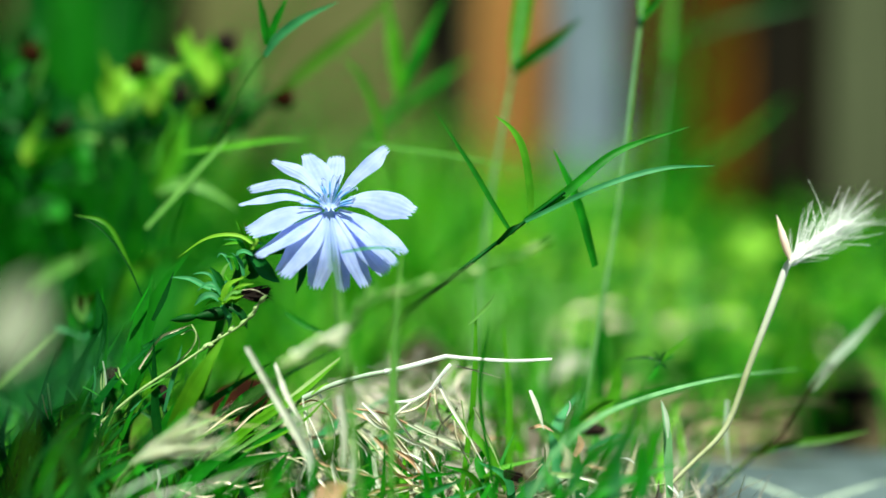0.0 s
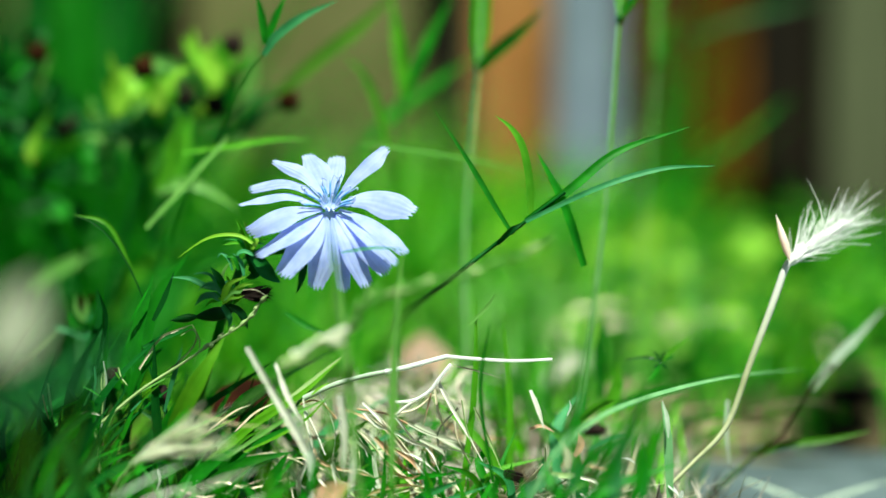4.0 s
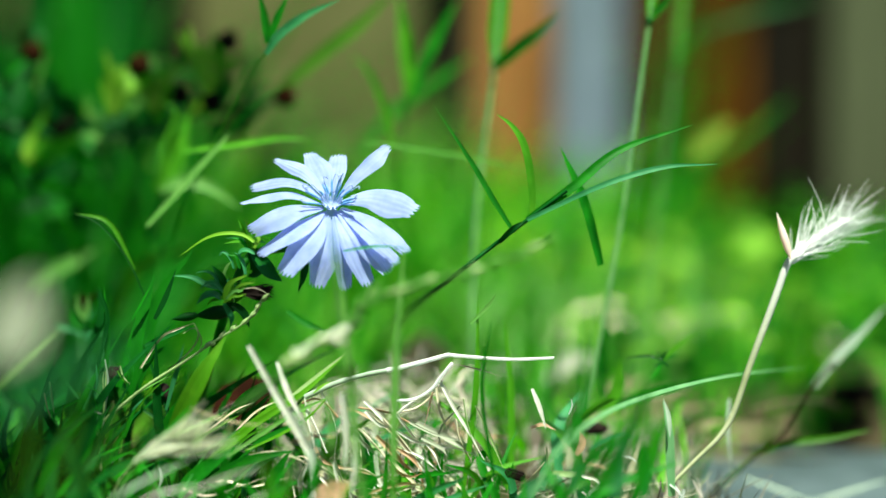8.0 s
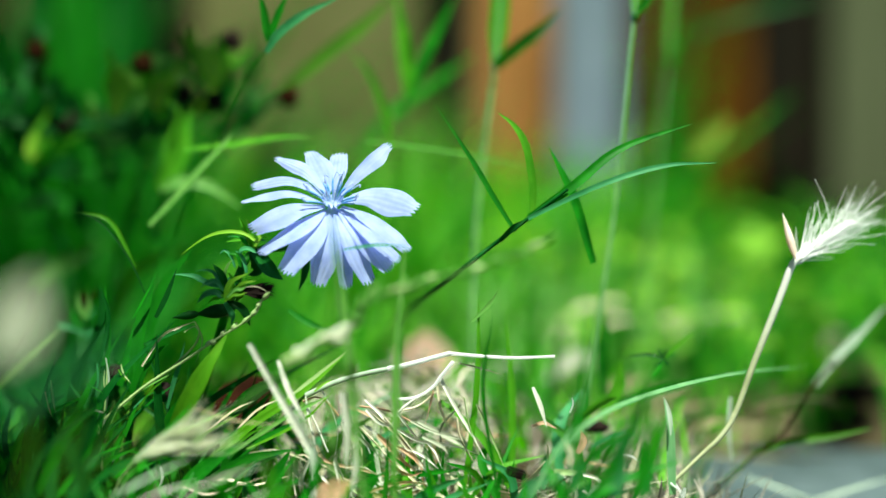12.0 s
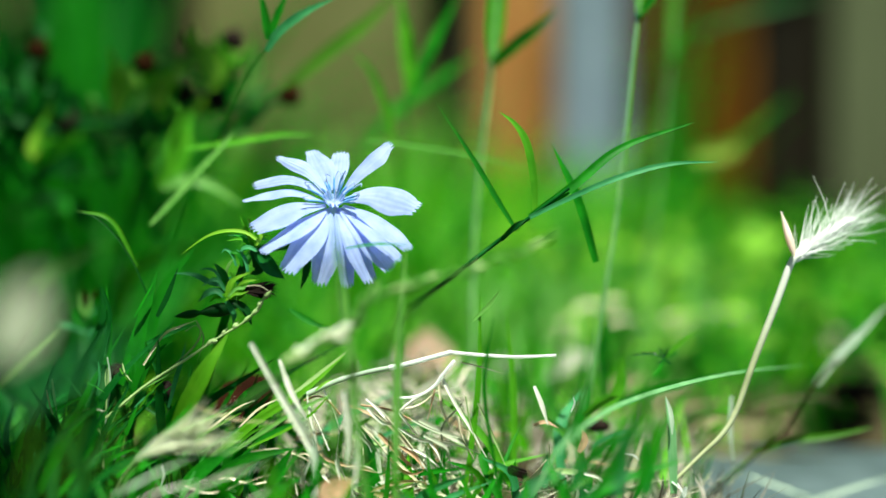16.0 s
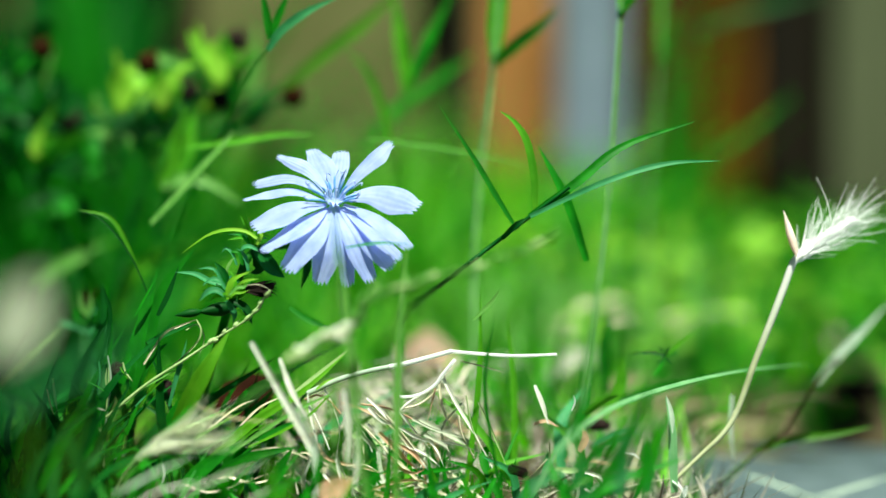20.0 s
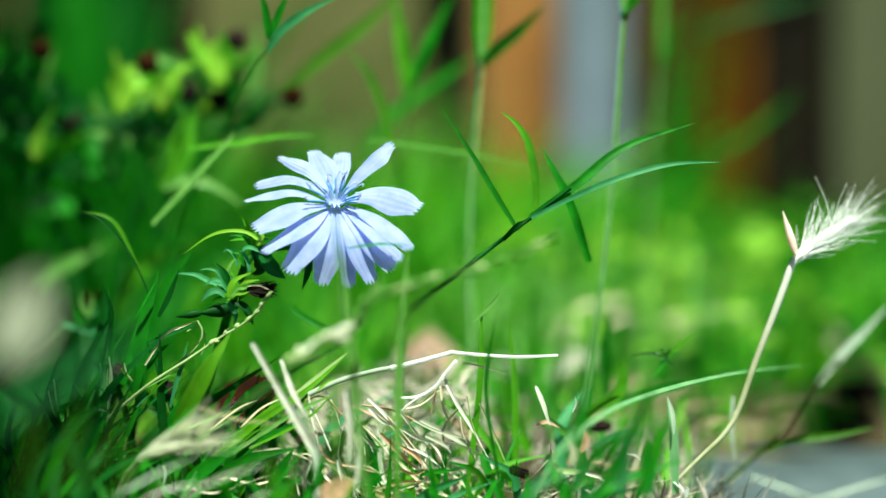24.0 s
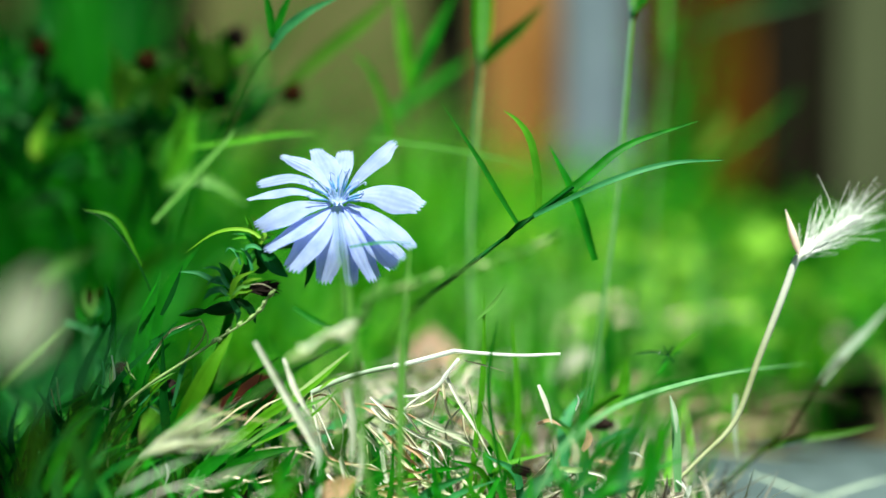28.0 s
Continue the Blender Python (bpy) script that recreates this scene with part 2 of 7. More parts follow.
WOOD_GREY = solid_mat("bluegrey_paint", ((0.3, (0.09, 0.12, 0.165)), (0.5, (0.15, 0.185, 0.24)), (0.7, (0.21, 0.245, 0.30))), 9, 0.6, 0.2, 0.001, (4, 4, 0.8))
WOOD_BROWN = solid_mat("brown_wood", ((0.3, (0.012, 0.005, 0.0005)), (0.5, (0.036, 0.014, 0.0006)), (0.7, (0.095, 0.036, 0.002))), 9, 0.6, 0.3, 0.001, (4, 4, 0.9))
WOOD_RUST = solid_mat("rusty_wood", ((0.3, (0.022, 0.008, 0.0005)), (0.5, (0.060, 0.022, 0.0010)), (0.7, (0.13, 0.048, 0.0025))), 9, 0.6, 0.3, 0.001, (4, 4, 0.9))
WOOD_DARK = solid_mat("dark_wood", ((0.3, (0.003, 0.002, 0.001)), (0.7, (0.010, 0.006, 0.001))), 14, 0.7, 0.3, 0.001, (4, 4, 0.4))
WOOD_BEIGE = solid_mat("weathered_wood", ((0.3, (0.050, 0.058, 0.029)), (0.7, (0.090, 0.097, 0.054))), 14, 0.8, 0.3, 0.001, (4, 4, 0.4))
for wood in (WOOD_ORANGE, WOOD_GREY, WOOD_BROWN, WOOD_DARK, WOOD_BEIGE):
    wood.node_tree.nodes["Principled BSDF"].inputs["Specular IOR Level"].default_value = 0.12
PLASTER = solid_mat("tan_plaster", ((0.3, (0.088, 0.086, 0.032)), (0.7, (0.13, 0.128, 0.054))), 6, 0.9, 0.3, 0.003)


# ---- mesh helpers ----
def bend(points, n=10):
    """A smooth line through three or more points."""
    ps = [Vector(p) for p in points]
    ps = [2 * ps[0] - ps[1]] + ps + [2 * ps[-1] - ps[-2]]
    out, spans = [], len(ps) - 3
    for k in range(n + 1):
        u = min(k / n * spans, spans - 1e-6)
        i, f = int(u), u - int(u)
        a, b, c, d = ps[i:i + 4]
        out.append(0.5 * (2 * b + (c - a) * f + (2 * a - 5 * b + 4 * c - d) * f * f + (3 * b - a - 3 * c + d) * f ** 3))
    return out


def tangents(line):
    return [(line[min(i + 1, len(line) - 1)] - line[max(i - 1, 0)]).normalized() for i in range(len(line))]


def tube(line, radii, sides=6):
    """A closed round stem along a line."""
    verts, faces, tan = [], [], tangents(line)
    side = tan[0].orthogonal().normalized()
    for p, t, r in zip(line, tan, radii):
        side = (side - t * side.dot(t)).normalized()
        up = t.cross(side)
        for k in range(sides):
            a = 2 * math.pi * k / sides
            verts.append(p + (side * math.cos(a) + up * math.sin(a)) * r)
    for i in range(len(line) - 1):
        for k in range(sides):
            a, b = i * sides + k, i * sides + (k + 1) % sides
            faces.append((a, b, b + sides, a + sides))
    n = len(verts)
    verts += [v.copy() for v in verts[:sides]] + [v.copy() for v in verts[n - sides:]]
    faces.append(tuple(range(n + sides - 1, n - 1, -1)))
    faces.append(tuple(range(n + sides, n + 2 * sides)))
    return verts, faces


def leaf(line, width, facing=(0, -1, 0.35), fold=0.22, tip=0.03, root=0.6, thick=0.06, twist=0.0, oval=False):
    """A grass blade or narrow leaf: folded along its keel, ribbed and tapering."""
    verts, faces, tan, n = [], [], tangents(line), len(line) - 1
    face = Vector(facing)
    for i, (p, t) in enumerate(zip(line, tan)):
        u = i / n
        w = width * 0.5 * (root + (1 - root) * min(1, u * 3.3)) * max(tip, min(1, (1 - u) * 2.3) ** 0.8)
        if oval:
            w = width * 0.5 * max(0.03, math.sin(math.pi * u ** 0.85)) * (1 + 0.07 * math.sin(u * 21))
        f = (face - t * face.dot(t))
        f = f.normalized() if f.length > 1e-4 else t.orthogonal().normalized()
        if twist:
            f = Matrix.Rotation(twist * u, 3, t) @ f
        s = t.cross(f)
        for v in (-1, -0.75, -0.5, -0.25, 0, 0.25, 0.5, 0.75, 1):
            verts.append(p + s * w * v + f * w * (fold * abs(v) ** 1.4 + thick * (0.6 * math.cos(v * 9) + 0.5 * math.cos(v * 12.6))))
    for i in range(n):
        for k in range(8):
            a = i * 9 + k
            faces.append((a, a + 1, a + 10, a + 9))
    return verts, faces


def ovoid(a, b, r, sides=6, steps=6, blunt=0.75):
    """A seed, bud or husk from a to b."""
    line = [Vector(a).lerp(Vector(b), k / steps) for k in range(steps + 1)]
    return tube(line, [max(0.06, math.sin(math.pi * (k / steps) ** blunt)) * r for k in range(steps + 1)], sides)


def merged(geos):
    verts, faces = [], []
    for v, f in geos:
        n = len(verts)
        verts += v
        faces += [tuple(i + n for i in q) for q in f]
    return verts, faces


def mesh_of(name, geo, base, material, smooth=True):
    me = bpy.data.meshes.new(name)
    base = Vector(base)
    me.from_pydata([tuple(Vector(v) - base) for v in geo[0]], [], geo[1])
    me.materials.append(material)
    if smooth:
        me.polygons.foreach_set("use_smooth", [True] * len(me.polygons))
    me.update()
    return me


BASE = {}


def thing(name, base, label, category, group="", kind=""):
    ob = tagged(new(name), label, category, group, kind)
    ob.location = base
    ob.empty_display_size = 0.01
    BASE[ob] = Vector(base)
    return ob


def part(name, geo, material, parent, label="", smooth=True):
    ob = tagged(new(name, mesh_of(name, geo, BASE[parent], material, smooth)), label)
    ob.parent = parent
    BASE[ob] = BASE[parent]
    return ob


def lone(name, geo, base, material, label, category, group="", kind="", smooth=True):
    ob = tagged(new(name, mesh_of(name, geo, base, material, smooth)), label, category, group, kind)
    ob.location = base
    BASE[ob] = Vector(base)
    return ob


def box(lo, hi, bevel=0.0):
    bm = bmesh.new()
    bmesh.ops.create_cube(bm, size=1)
    for v in bm.verts:
        v.co = [l + (c + 0.5) * (h - l) for c, l, h in zip(v.co, lo, hi)]
    if bevel:
        bmesh.ops.bevel(bm, geom=bm.edges, offset=bevel, segments=2, affect="EDGES")
    bm.verts.index_update()
    geo = [v.co.copy() for v in bm.verts], [tuple(v.index for v in f.verts) for f in bm.faces]
    bm.free()
    return geo


def rand(a, b):
    return random.uniform(a, b)


# ---- ground, paving, far wall and fence ----
def ground_height(x, y):
    near = 0.004 * noise.noise((x * 22, y * 22, 0)) + 0.0018 * noise.noise((x * 80, y * 80, 3))
    dip = min(1, max(0, (x - 0.035) / 0.04)) * min(1, max(0, (0.24 - y) / 0.04))
    return near - 0.017 * dip * dip * (3 - 2 * dip)


def build_ground():
    xs = [-40, -12, -4, -1.6] + [-0.8 + 0.016 * i for i in range(101)] + [1.6, 4, 12, 40]
    ys = [-40, -12, -4, -1.2] + [-0.4 + 0.02 * i for i in range(101)] + [2.4, 4, 12, 40]
    verts = [Vector((x, y, ground_height(x, y) if abs(x) < 1 and -0.5 < y < 1.7 else 0)) for y in ys for x in xs]
    n = len(xs)
    faces = [(j * n + i, j * n + i + 1, j * n + n + i + 1, j * n + n + i) for j in range(len(ys) - 1) for i in range(n - 1)]
    lone("ground", (verts, faces), (0, 0, 0), SOIL, "dark garden soil under grass and litter", "soil", kind="structure")


build_ground()
lone("paving_slab", box((0.060, -0.16, -0.045), (0.46, 0.19, -0.012), 0.003), (0.2, -0.04, -0.02), SLAB,
     "blue-grey stone paving slab at the edge of the grass", "paving", kind="structure")
lone("wall_back", box((-3, 2.3, -0.05), (3, 2.5, 2.2)), (0, 2.4, 0), PLASTER, "tan plastered garden wall behind the fence", "wall", kind="structure", smooth=False)


def build_fence():
    fence = thing("fence", (0.1, 1.6, 0), "old wooden fence with boards in mixed colours", "fence")
    boards = (("post", 0.735, 0.83, WOOD_DARK, "dark brown post", 0.05), ("board", 0.842, 0.972, WOOD_ORANGE, "orange stained board", 0.03),
              ("post", 0.978, 1.092, WOOD_GREY, "blue-grey painted post", 0.06), ("board", 1.098, 1.212, WOOD_BROWN, "dull brown board", 0.03), ("board", 1.216, 1.322, WOOD_RUST, "rusty orange-brown board", 0.026),
              ("board", 1.326, 1.392, WOOD_DARK, "dark brown board", 0.03), ("board", 1.396, 1.452, WOOD_DARK, "dark board", 0.025),
              ("post", 1.456, 1.59, WOOD_BEIGE, "weathered beige post", 0.06), ("board", 1.6, 1.78, WOOD_BROWN, "rusty brown board", 0.03),
              ("post", 0.225, 0.335, WOOD_DARK, "dark brown post", 0.05))
    more = tuple(("board", 1.79 + 0.16 * k, 1.94 + 0.16 * k, WOOD_BROWN if k % 3 else WOOD_DARK, "brown board", 0.03) for k in range(9))
    for name, a, b, m, text, t in boards + more:
        x0, x1 = (a - 0.784) * 0.60326, (b - 0.784) * 0.60326
        part(name, box((x0, 1.6 - t / 2, -0.02), (x1, 1.6 + t / 2, 1.1 + rand(0, 0.05)), 0.004), m, fence, text, False)
    part("rail", box((-0.34, 1.63, 0.75), (1.46, 1.66, 0.82), 0.003), WOOD_DARK, fence, "dark rail", False)


build_fence()


random.seed(11)


# ---- the chicory plant ----
def petal_geo(line, normal, width, tip, cup):
    """A ray floret along a line: narrow root, rounded flanks, five teeth at the end."""
    rows, cols = 22, 20
    line, normal = bend(line, rows), Vector(normal)
    tan, lng = tangents(line), (line[-1] - line[0]).length
    wave, phase = rand(0.0002, 0.0006), rand(0, 6.28)
    lean = rand(-0.32, 0.32)
    verts, faces = [], []
    for i in range(rows + 1):
        u = i / rows
        p, t = line[i], tan[i]
        n = (normal - t * normal.dot(t)).normalized()
        side = t.cross(n).normalized()
        end = max(0, (u - 0.64) / 0.36)
        w = width * 0.5 * (0.18 + 0.82 * math.sin(min(1, u / 0.68) * math.pi / 2) ** 1.15) * (1 - (1 - tip) * end * end * (3 - 2 * end))
        for j in range(cols + 1):
            v = j / cols * 2 - 1
            out = 0.0
            if i >= rows - 1:
                saw = 1 - abs(2 * ((v + 1) * 2.5 % 1) - 1)
                out = lng * ((0.070 * saw if i == rows else 0.0) - 0.045 * v * v)
            q = p + t * out + side * w * v
            q += n * (w * (lean * v - cup * v * v) + 0.00005 * math.cos(v * 15.7 + phase) * min(1, u * 2) + 0.00002 * math.cos(v * 37) * u
                      + wave * (math.sin(u * 5.0 + 1.4 * v + phase) - math.sin(phase)) * u * (0.4 + 0.6 * abs(v)))
            verts.append(q)
    for i in range(rows):
        for j in range(cols):
            a = i * (cols + 1) + j
            faces.append((a, a + 1, a + cols + 2, a + cols + 1))
    return verts, faces


def build_chicory():
    base = (-0.0595, 0.0300, -0.0002)
    plant = thing("chicory_plant", base, "pale blue chicory flower on a leafy green stem in the grass", "flower")
    centre = Vector((-0.0227, 0.0000, 0.0623))
    normal = Vector((0.05, -0.60, 0.80))
    part("stem", tube(bend(((-0.0245, 0.0080, 0.0592), (-0.0322, 0.0140, 0.0544), (-0.0403, 0.0120, 0.0527), (-0.0442, 0.0100, 0.0440), (-0.0495, 0.0200, 0.0303), base), 30),
                      [0.0007 + 0.0003 * k / 30 for k in range(31)], 8), GREEN, plant)
    cup = part("flower_cup", ovoid(centre - normal * 0.010, centre - normal * 0.0006, 0.0032, 10, 8, 1.0), FRESH, plant, "green cup of the flower")
    part("disc", ovoid(centre - normal * 0.0022, centre + normal * 0.0003, 0.0014, 10, 6, 1.0), STYLE, cup, "pale blue centre")
    # each floret: its line, width, how wide its end is, how far it cups
    florets = ((((-0.0242, 0.0005, 0.0649), (-0.0284, 0.0050, 0.0701), (-0.0347, 0.0090, 0.0726)), 30, 0.60, 0.2), (((-0.0235, 0.0006, 0.0654), (-0.0252, 0.0060, 0.0695), (-0.0281, 0.0130, 0.0738)), 46, 0.60, 0.1), (((-0.0222, 0.0006, 0.0654), (-0.0222, 0.0060, 0.0693), (-0.0221, 0.0140, 0.0736)), 37, 0.85, 0.1),
               (((-0.0212, 0.0004, 0.0649), (-0.0175, 0.0030, 0.0697), (-0.0143, 0.0050, 0.0727), (-0.0115, 0.0070, 0.0751)), 46, 0.42, 0.3), (((-0.0205, 0.0000, 0.0638), (-0.0151, 0.0010, 0.0648), (-0.0100, 0.0000, 0.0639), (-0.0058, -0.0020, 0.0624)), 60, 0.66, 0.2), (((-0.0207, -0.0005, 0.0627), (-0.0150, -0.0030, 0.0603), (-0.0104, -0.0040, 0.0570), (-0.0074, -0.0050, 0.0542)), 50, 0.62, 0.2),
               (((-0.0212, 0.0000, 0.0622), (-0.0148, -0.0060, 0.0571), (-0.0095, -0.0065, 0.0519)), 32, 0.60, 0.1), (((-0.0215, -0.0006, 0.0618), (-0.0160, -0.0050, 0.0562), (-0.0111, -0.0055, 0.0502)), 44, 0.72, 0.2), (((-0.0219, -0.0007, 0.0613), (-0.0180, -0.0060, 0.0551), (-0.0148, -0.0055, 0.0477)), 47, 0.75, 0.2),
               (((-0.0224, -0.0008, 0.0611), (-0.0203, -0.0060, 0.0546), (-0.0196, -0.0055, 0.0466)), 33, 0.78, 0.3), (((-0.0231, -0.0008, 0.0611), (-0.0237, -0.0060, 0.0546), (-0.0254, -0.0055, 0.0471)), 45, 0.68, 0.1), (((-0.0236, -0.0006, 0.0615), (-0.0272, -0.0062, 0.0562), (-0.0316, -0.0078, 0.0497)), 66, 0.76, 0.15),
               (((-0.0241, -0.0004, 0.0620), (-0.0292, -0.0050, 0.0582), (-0.0364, -0.0070, 0.0534)), 58, 0.84, 0.1), (((-0.0243, -0.0004, 0.0627), (-0.0299, -0.0020, 0.0622), (-0.0343, -0.0030, 0.0604), (-0.0386, -0.0040, 0.0582)), 80, 0.74, 0.15), (((-0.0245, 0.0003, 0.0633), (-0.0311, 0.0020, 0.0654), (-0.0362, 0.0030, 0.0649), (-0.0410, 0.0030, 0.0637)), 38, 0.62, 0.2),
               (((-0.0245, 0.0004, 0.0642), (-0.0289, 0.0030, 0.0674), (-0.0336, 0.0050, 0.0685), (-0.0395, 0.0060, 0.0673)), 40, 0.60, 0.2))
    for line, w, end, hollow in florets:
        part("petal", petal_geo([centre.lerp(Vector(p), 0.97) for p in line], normal + Vector((rand(-0.12, 0.12), 0, 0)), w * 0.0001135, end, hollow + rand(0.0, 0.15)), PETAL, cup)
    for k in range(14):
        a = radians(-35 + 230 * k / 13) + rand(-0.1, 0.1)
        out = Vector((math.cos(a), 0.35 * math.sin(a), 0.85 * math.sin(a)))
        axis = (normal * rand(0.35, 0.75) + out * rand(0.7, 1.0)).normalized()
        root = centre + out * 0.0009 + normal * 0.001
        tip = root + axis * rand(0.0030, 0.0056)
        part("stamen", tube(bend((root, root.lerp(tip, 0.5) + normal * 0.0004, tip), 6), [0.00010, 0.00012, 0.00016, 0.00022, 0.00022, 0.00020, 0.00010], 6), STAMEN, cup)
        curl = Vector((rand(-1, 1), rand(-0.6, 0.2), rand(-0.3, 0.8))).normalized()
        t2 = tip + axis * 0.0012 + curl * 0.0008
        part("style", tube(bend((tip - axis * 0.001, t2, t2 + curl * 0.0007 - axis * 0.0008), 6), [0.00012] * 6 + [0.00008], 5), STYLE, cup)
    for k in range(22):
        a = 2 * math.pi * k / 22
        out = Vector((math.cos(a), 0.4 * math.sin(a), 0.7 * math.sin(a)))
        part("filament", tube(bend((centre + normal * 0.0006, centre + normal * 0.0012 + out * 0.0012, centre + normal * rand(0.0015, 0.003) + out * 0.0021), 5), [0.0002] * 5 + [0.00012], 5), STYLE, cup)
    # leaves round the bud clusters: line, width, material
    # yellow paints sun on them, blue-green sky light, deep green petal shade
    lower = ((((-0.0449, -0.0020, 0.0465), (-0.0475, -0.0020, 0.0472), (-0.0506, -0.0020, 0.0487), (-0.0544, -0.0020, 0.0491)), 15, BLUEGREEN), (((-0.0446, -0.0040, 0.0463), (-0.0458, -0.0040, 0.0492), (-0.0475, -0.0040, 0.0500), (-0.0496, -0.0040, 0.0498)), 8, BLUEGREEN), (((-0.0440, -0.0050, 0.0459), (-0.0453, -0.0050, 0.0476), (-0.0470, -0.0050, 0.0477), (-0.0487, -0.0050, 0.0465)), 11, BLUEGREEN), (((-0.0441, -0.0060, 0.0446), (-0.0457, -0.0060, 0.0456), (-0.0475, -0.0060, 0.0452), (-0.0491, -0.0060, 0.0436)), 17, BLUEGREEN),
             (((-0.0443, -0.0010, 0.0446), (-0.0445, -0.0010, 0.0476), (-0.0454, -0.0010, 0.0495), (-0.0467, -0.0010, 0.0511)), 15, DEEP), (((-0.0445, 0.0010, 0.0464), (-0.0444, 0.0010, 0.0492), (-0.0436, 0.0010, 0.0511), (-0.0428, 0.0010, 0.0519)), 9, PALEGREEN), (((-0.0434, -0.0060, 0.0445), (-0.0430, -0.0060, 0.0464), (-0.0419, -0.0060, 0.0480), (-0.0390, -0.0060, 0.0494)), 16, YELLOW), (((-0.0431, -0.0050, 0.0441), (-0.0413, -0.0050, 0.0464), (-0.0397, -0.0050, 0.0475), (-0.0375, -0.0050, 0.0479)), 11, YELLOW),
             (((-0.0437, -0.0060, 0.0439), (-0.0421, -0.0060, 0.0450), (-0.0408, -0.0060, 0.0451), (-0.0392, -0.0060, 0.0457)), 9, YELLOW), (((-0.0439, -0.0040, 0.0436), (-0.0428, -0.0040, 0.0418), (-0.0423, -0.0040, 0.0405), (-0.0427, -0.0040, 0.0389)), 14, BLUEGREEN), (((-0.0439, -0.0010, 0.0434), (-0.0413, -0.0010, 0.0423), (-0.0400, -0.0010, 0.0407), (-0.0392, -0.0010, 0.0386)), 17, DEEP), (((-0.0436, -0.0030, 0.0449), (-0.0425, -0.0030, 0.0472), (-0.0428, -0.0030, 0.0487), (-0.0437, -0.0030, 0.0496)), 8, FRESH),
             (((-0.0431, -0.0070, 0.0447), (-0.0415, -0.0070, 0.0462), (-0.0402, -0.0070, 0.0463), (-0.0393, -0.0070, 0.0470)), 9, PALEGREEN), (((-0.0441, 0.0000, 0.0447), (-0.0414, 0.0000, 0.0466), (-0.0393, 0.0000, 0.0467), (-0.0376, 0.0000, 0.0461)), 10, GREEN), (((-0.0442, -0.0030, 0.0454), (-0.0447, -0.0030, 0.0472), (-0.0456, -0.0030, 0.0485), (-0.0458, -0.0030, 0.0496)), 9, GREEN), (((-0.0439, -0.0060, 0.0451), (-0.0450, -0.0060, 0.0445), (-0.0460, -0.0060, 0.0444), (-0.0472, -0.0060, 0.0433)), 9, FRESH))
    upper = ((((-0.0395, 0.0060, 0.0541), (-0.0407, 0.0060, 0.0569), (-0.0414, 0.0060, 0.0588), (-0.0423, 0.0060, 0.0605)), 10, FRESH), (((-0.0392, 0.0050, 0.0541), (-0.0394, 0.0050, 0.0569), (-0.0399, 0.0050, 0.0587), (-0.0407, 0.0050, 0.0602)), 11, YELLOW), (((-0.0389, 0.0040, 0.0544), (-0.0384, 0.0040, 0.0567), (-0.0387, 0.0040, 0.0583), (-0.0394, 0.0040, 0.0597)), 10, FRESH), (((-0.0386, 0.0030, 0.0545), (-0.0377, 0.0030, 0.0560), (-0.0381, 0.0030, 0.0572), (-0.0386, 0.0030, 0.0578)), 9, YELLOW),
             (((-0.0398, 0.0060, 0.0536), (-0.0411, 0.0060, 0.0553), (-0.0421, 0.0060, 0.0562), (-0.0437, 0.0060, 0.0566)), 9, GREEN), (((-0.0377, 0.0020, 0.0551), (-0.0407, 0.0020, 0.0571), (-0.0446, 0.0020, 0.0574), (-0.0487, 0.0020, 0.0562), (-0.0537, 0.0020, 0.0527)), 10, YELLOW), (((-0.0384, 0.0040, 0.0532), (-0.0402, 0.0040, 0.0540), (-0.0415, 0.0040, 0.0536), (-0.0418, 0.0040, 0.0523)), 12, BLUEGREEN), (((-0.0390, 0.0060, 0.0536), (-0.0372, 0.0060, 0.0511), (-0.0354, 0.0060, 0.0490), (-0.0332, 0.0060, 0.0476)), 28, DEEP),
             (((-0.0395, 0.0080, 0.0536), (-0.0384, 0.0080, 0.0507), (-0.0388, 0.0080, 0.0489), (-0.0405, 0.0080, 0.0485)), 26, DEEP), (((-0.0296, 0.0120, 0.0544), (-0.0289, 0.0120, 0.0517), (-0.0293, 0.0120, 0.0482), (-0.0305, 0.0120, 0.0450)), 15, DEEP), (((-0.0309, 0.0100, 0.0541), (-0.0315, 0.0100, 0.0518), (-0.0324, 0.0100, 0.0500), (-0.0334, 0.0100, 0.0486)), 16, DEEP), (((-0.0427, 0.0030, 0.0503), (-0.0436, 0.0030, 0.0526), (-0.0449, 0.0030, 0.0537), (-0.0458, 0.0030, 0.0528)), 8, BLUEGREEN),
             (((-0.0415, 0.0030, 0.0503), (-0.0422, 0.0030, 0.0526), (-0.0431, 0.0030, 0.0530), (-0.0442, 0.0030, 0.0528)), 9, GREEN), (((-0.0405, 0.0040, 0.0491), (-0.0409, 0.0040, 0.0512), (-0.0416, 0.0040, 0.0526), (-0.0428, 0.0040, 0.0537)), 10, BLUEGREEN))
    for line, w, m in lower + upper:
        part("leaf", leaf(bend(line, 12), w * (0.000113 if m == DEEP else 0.000088), (rand(-0.4, 0.4), -1, 0.8), 0.4, root=0.7), m, plant)
    for c, n in ((Vector((-0.0442, 0.0010, 0.0456)), 12), (Vector((-0.0401, 0.0080, 0.0553)), 7)):
        for k in range(n):
            a = rand(0.2, 3.4)
            way = Vector((math.cos(a), rand(-0.5, 0.5), math.sin(a))) * rand(0.0024, 0.0044)
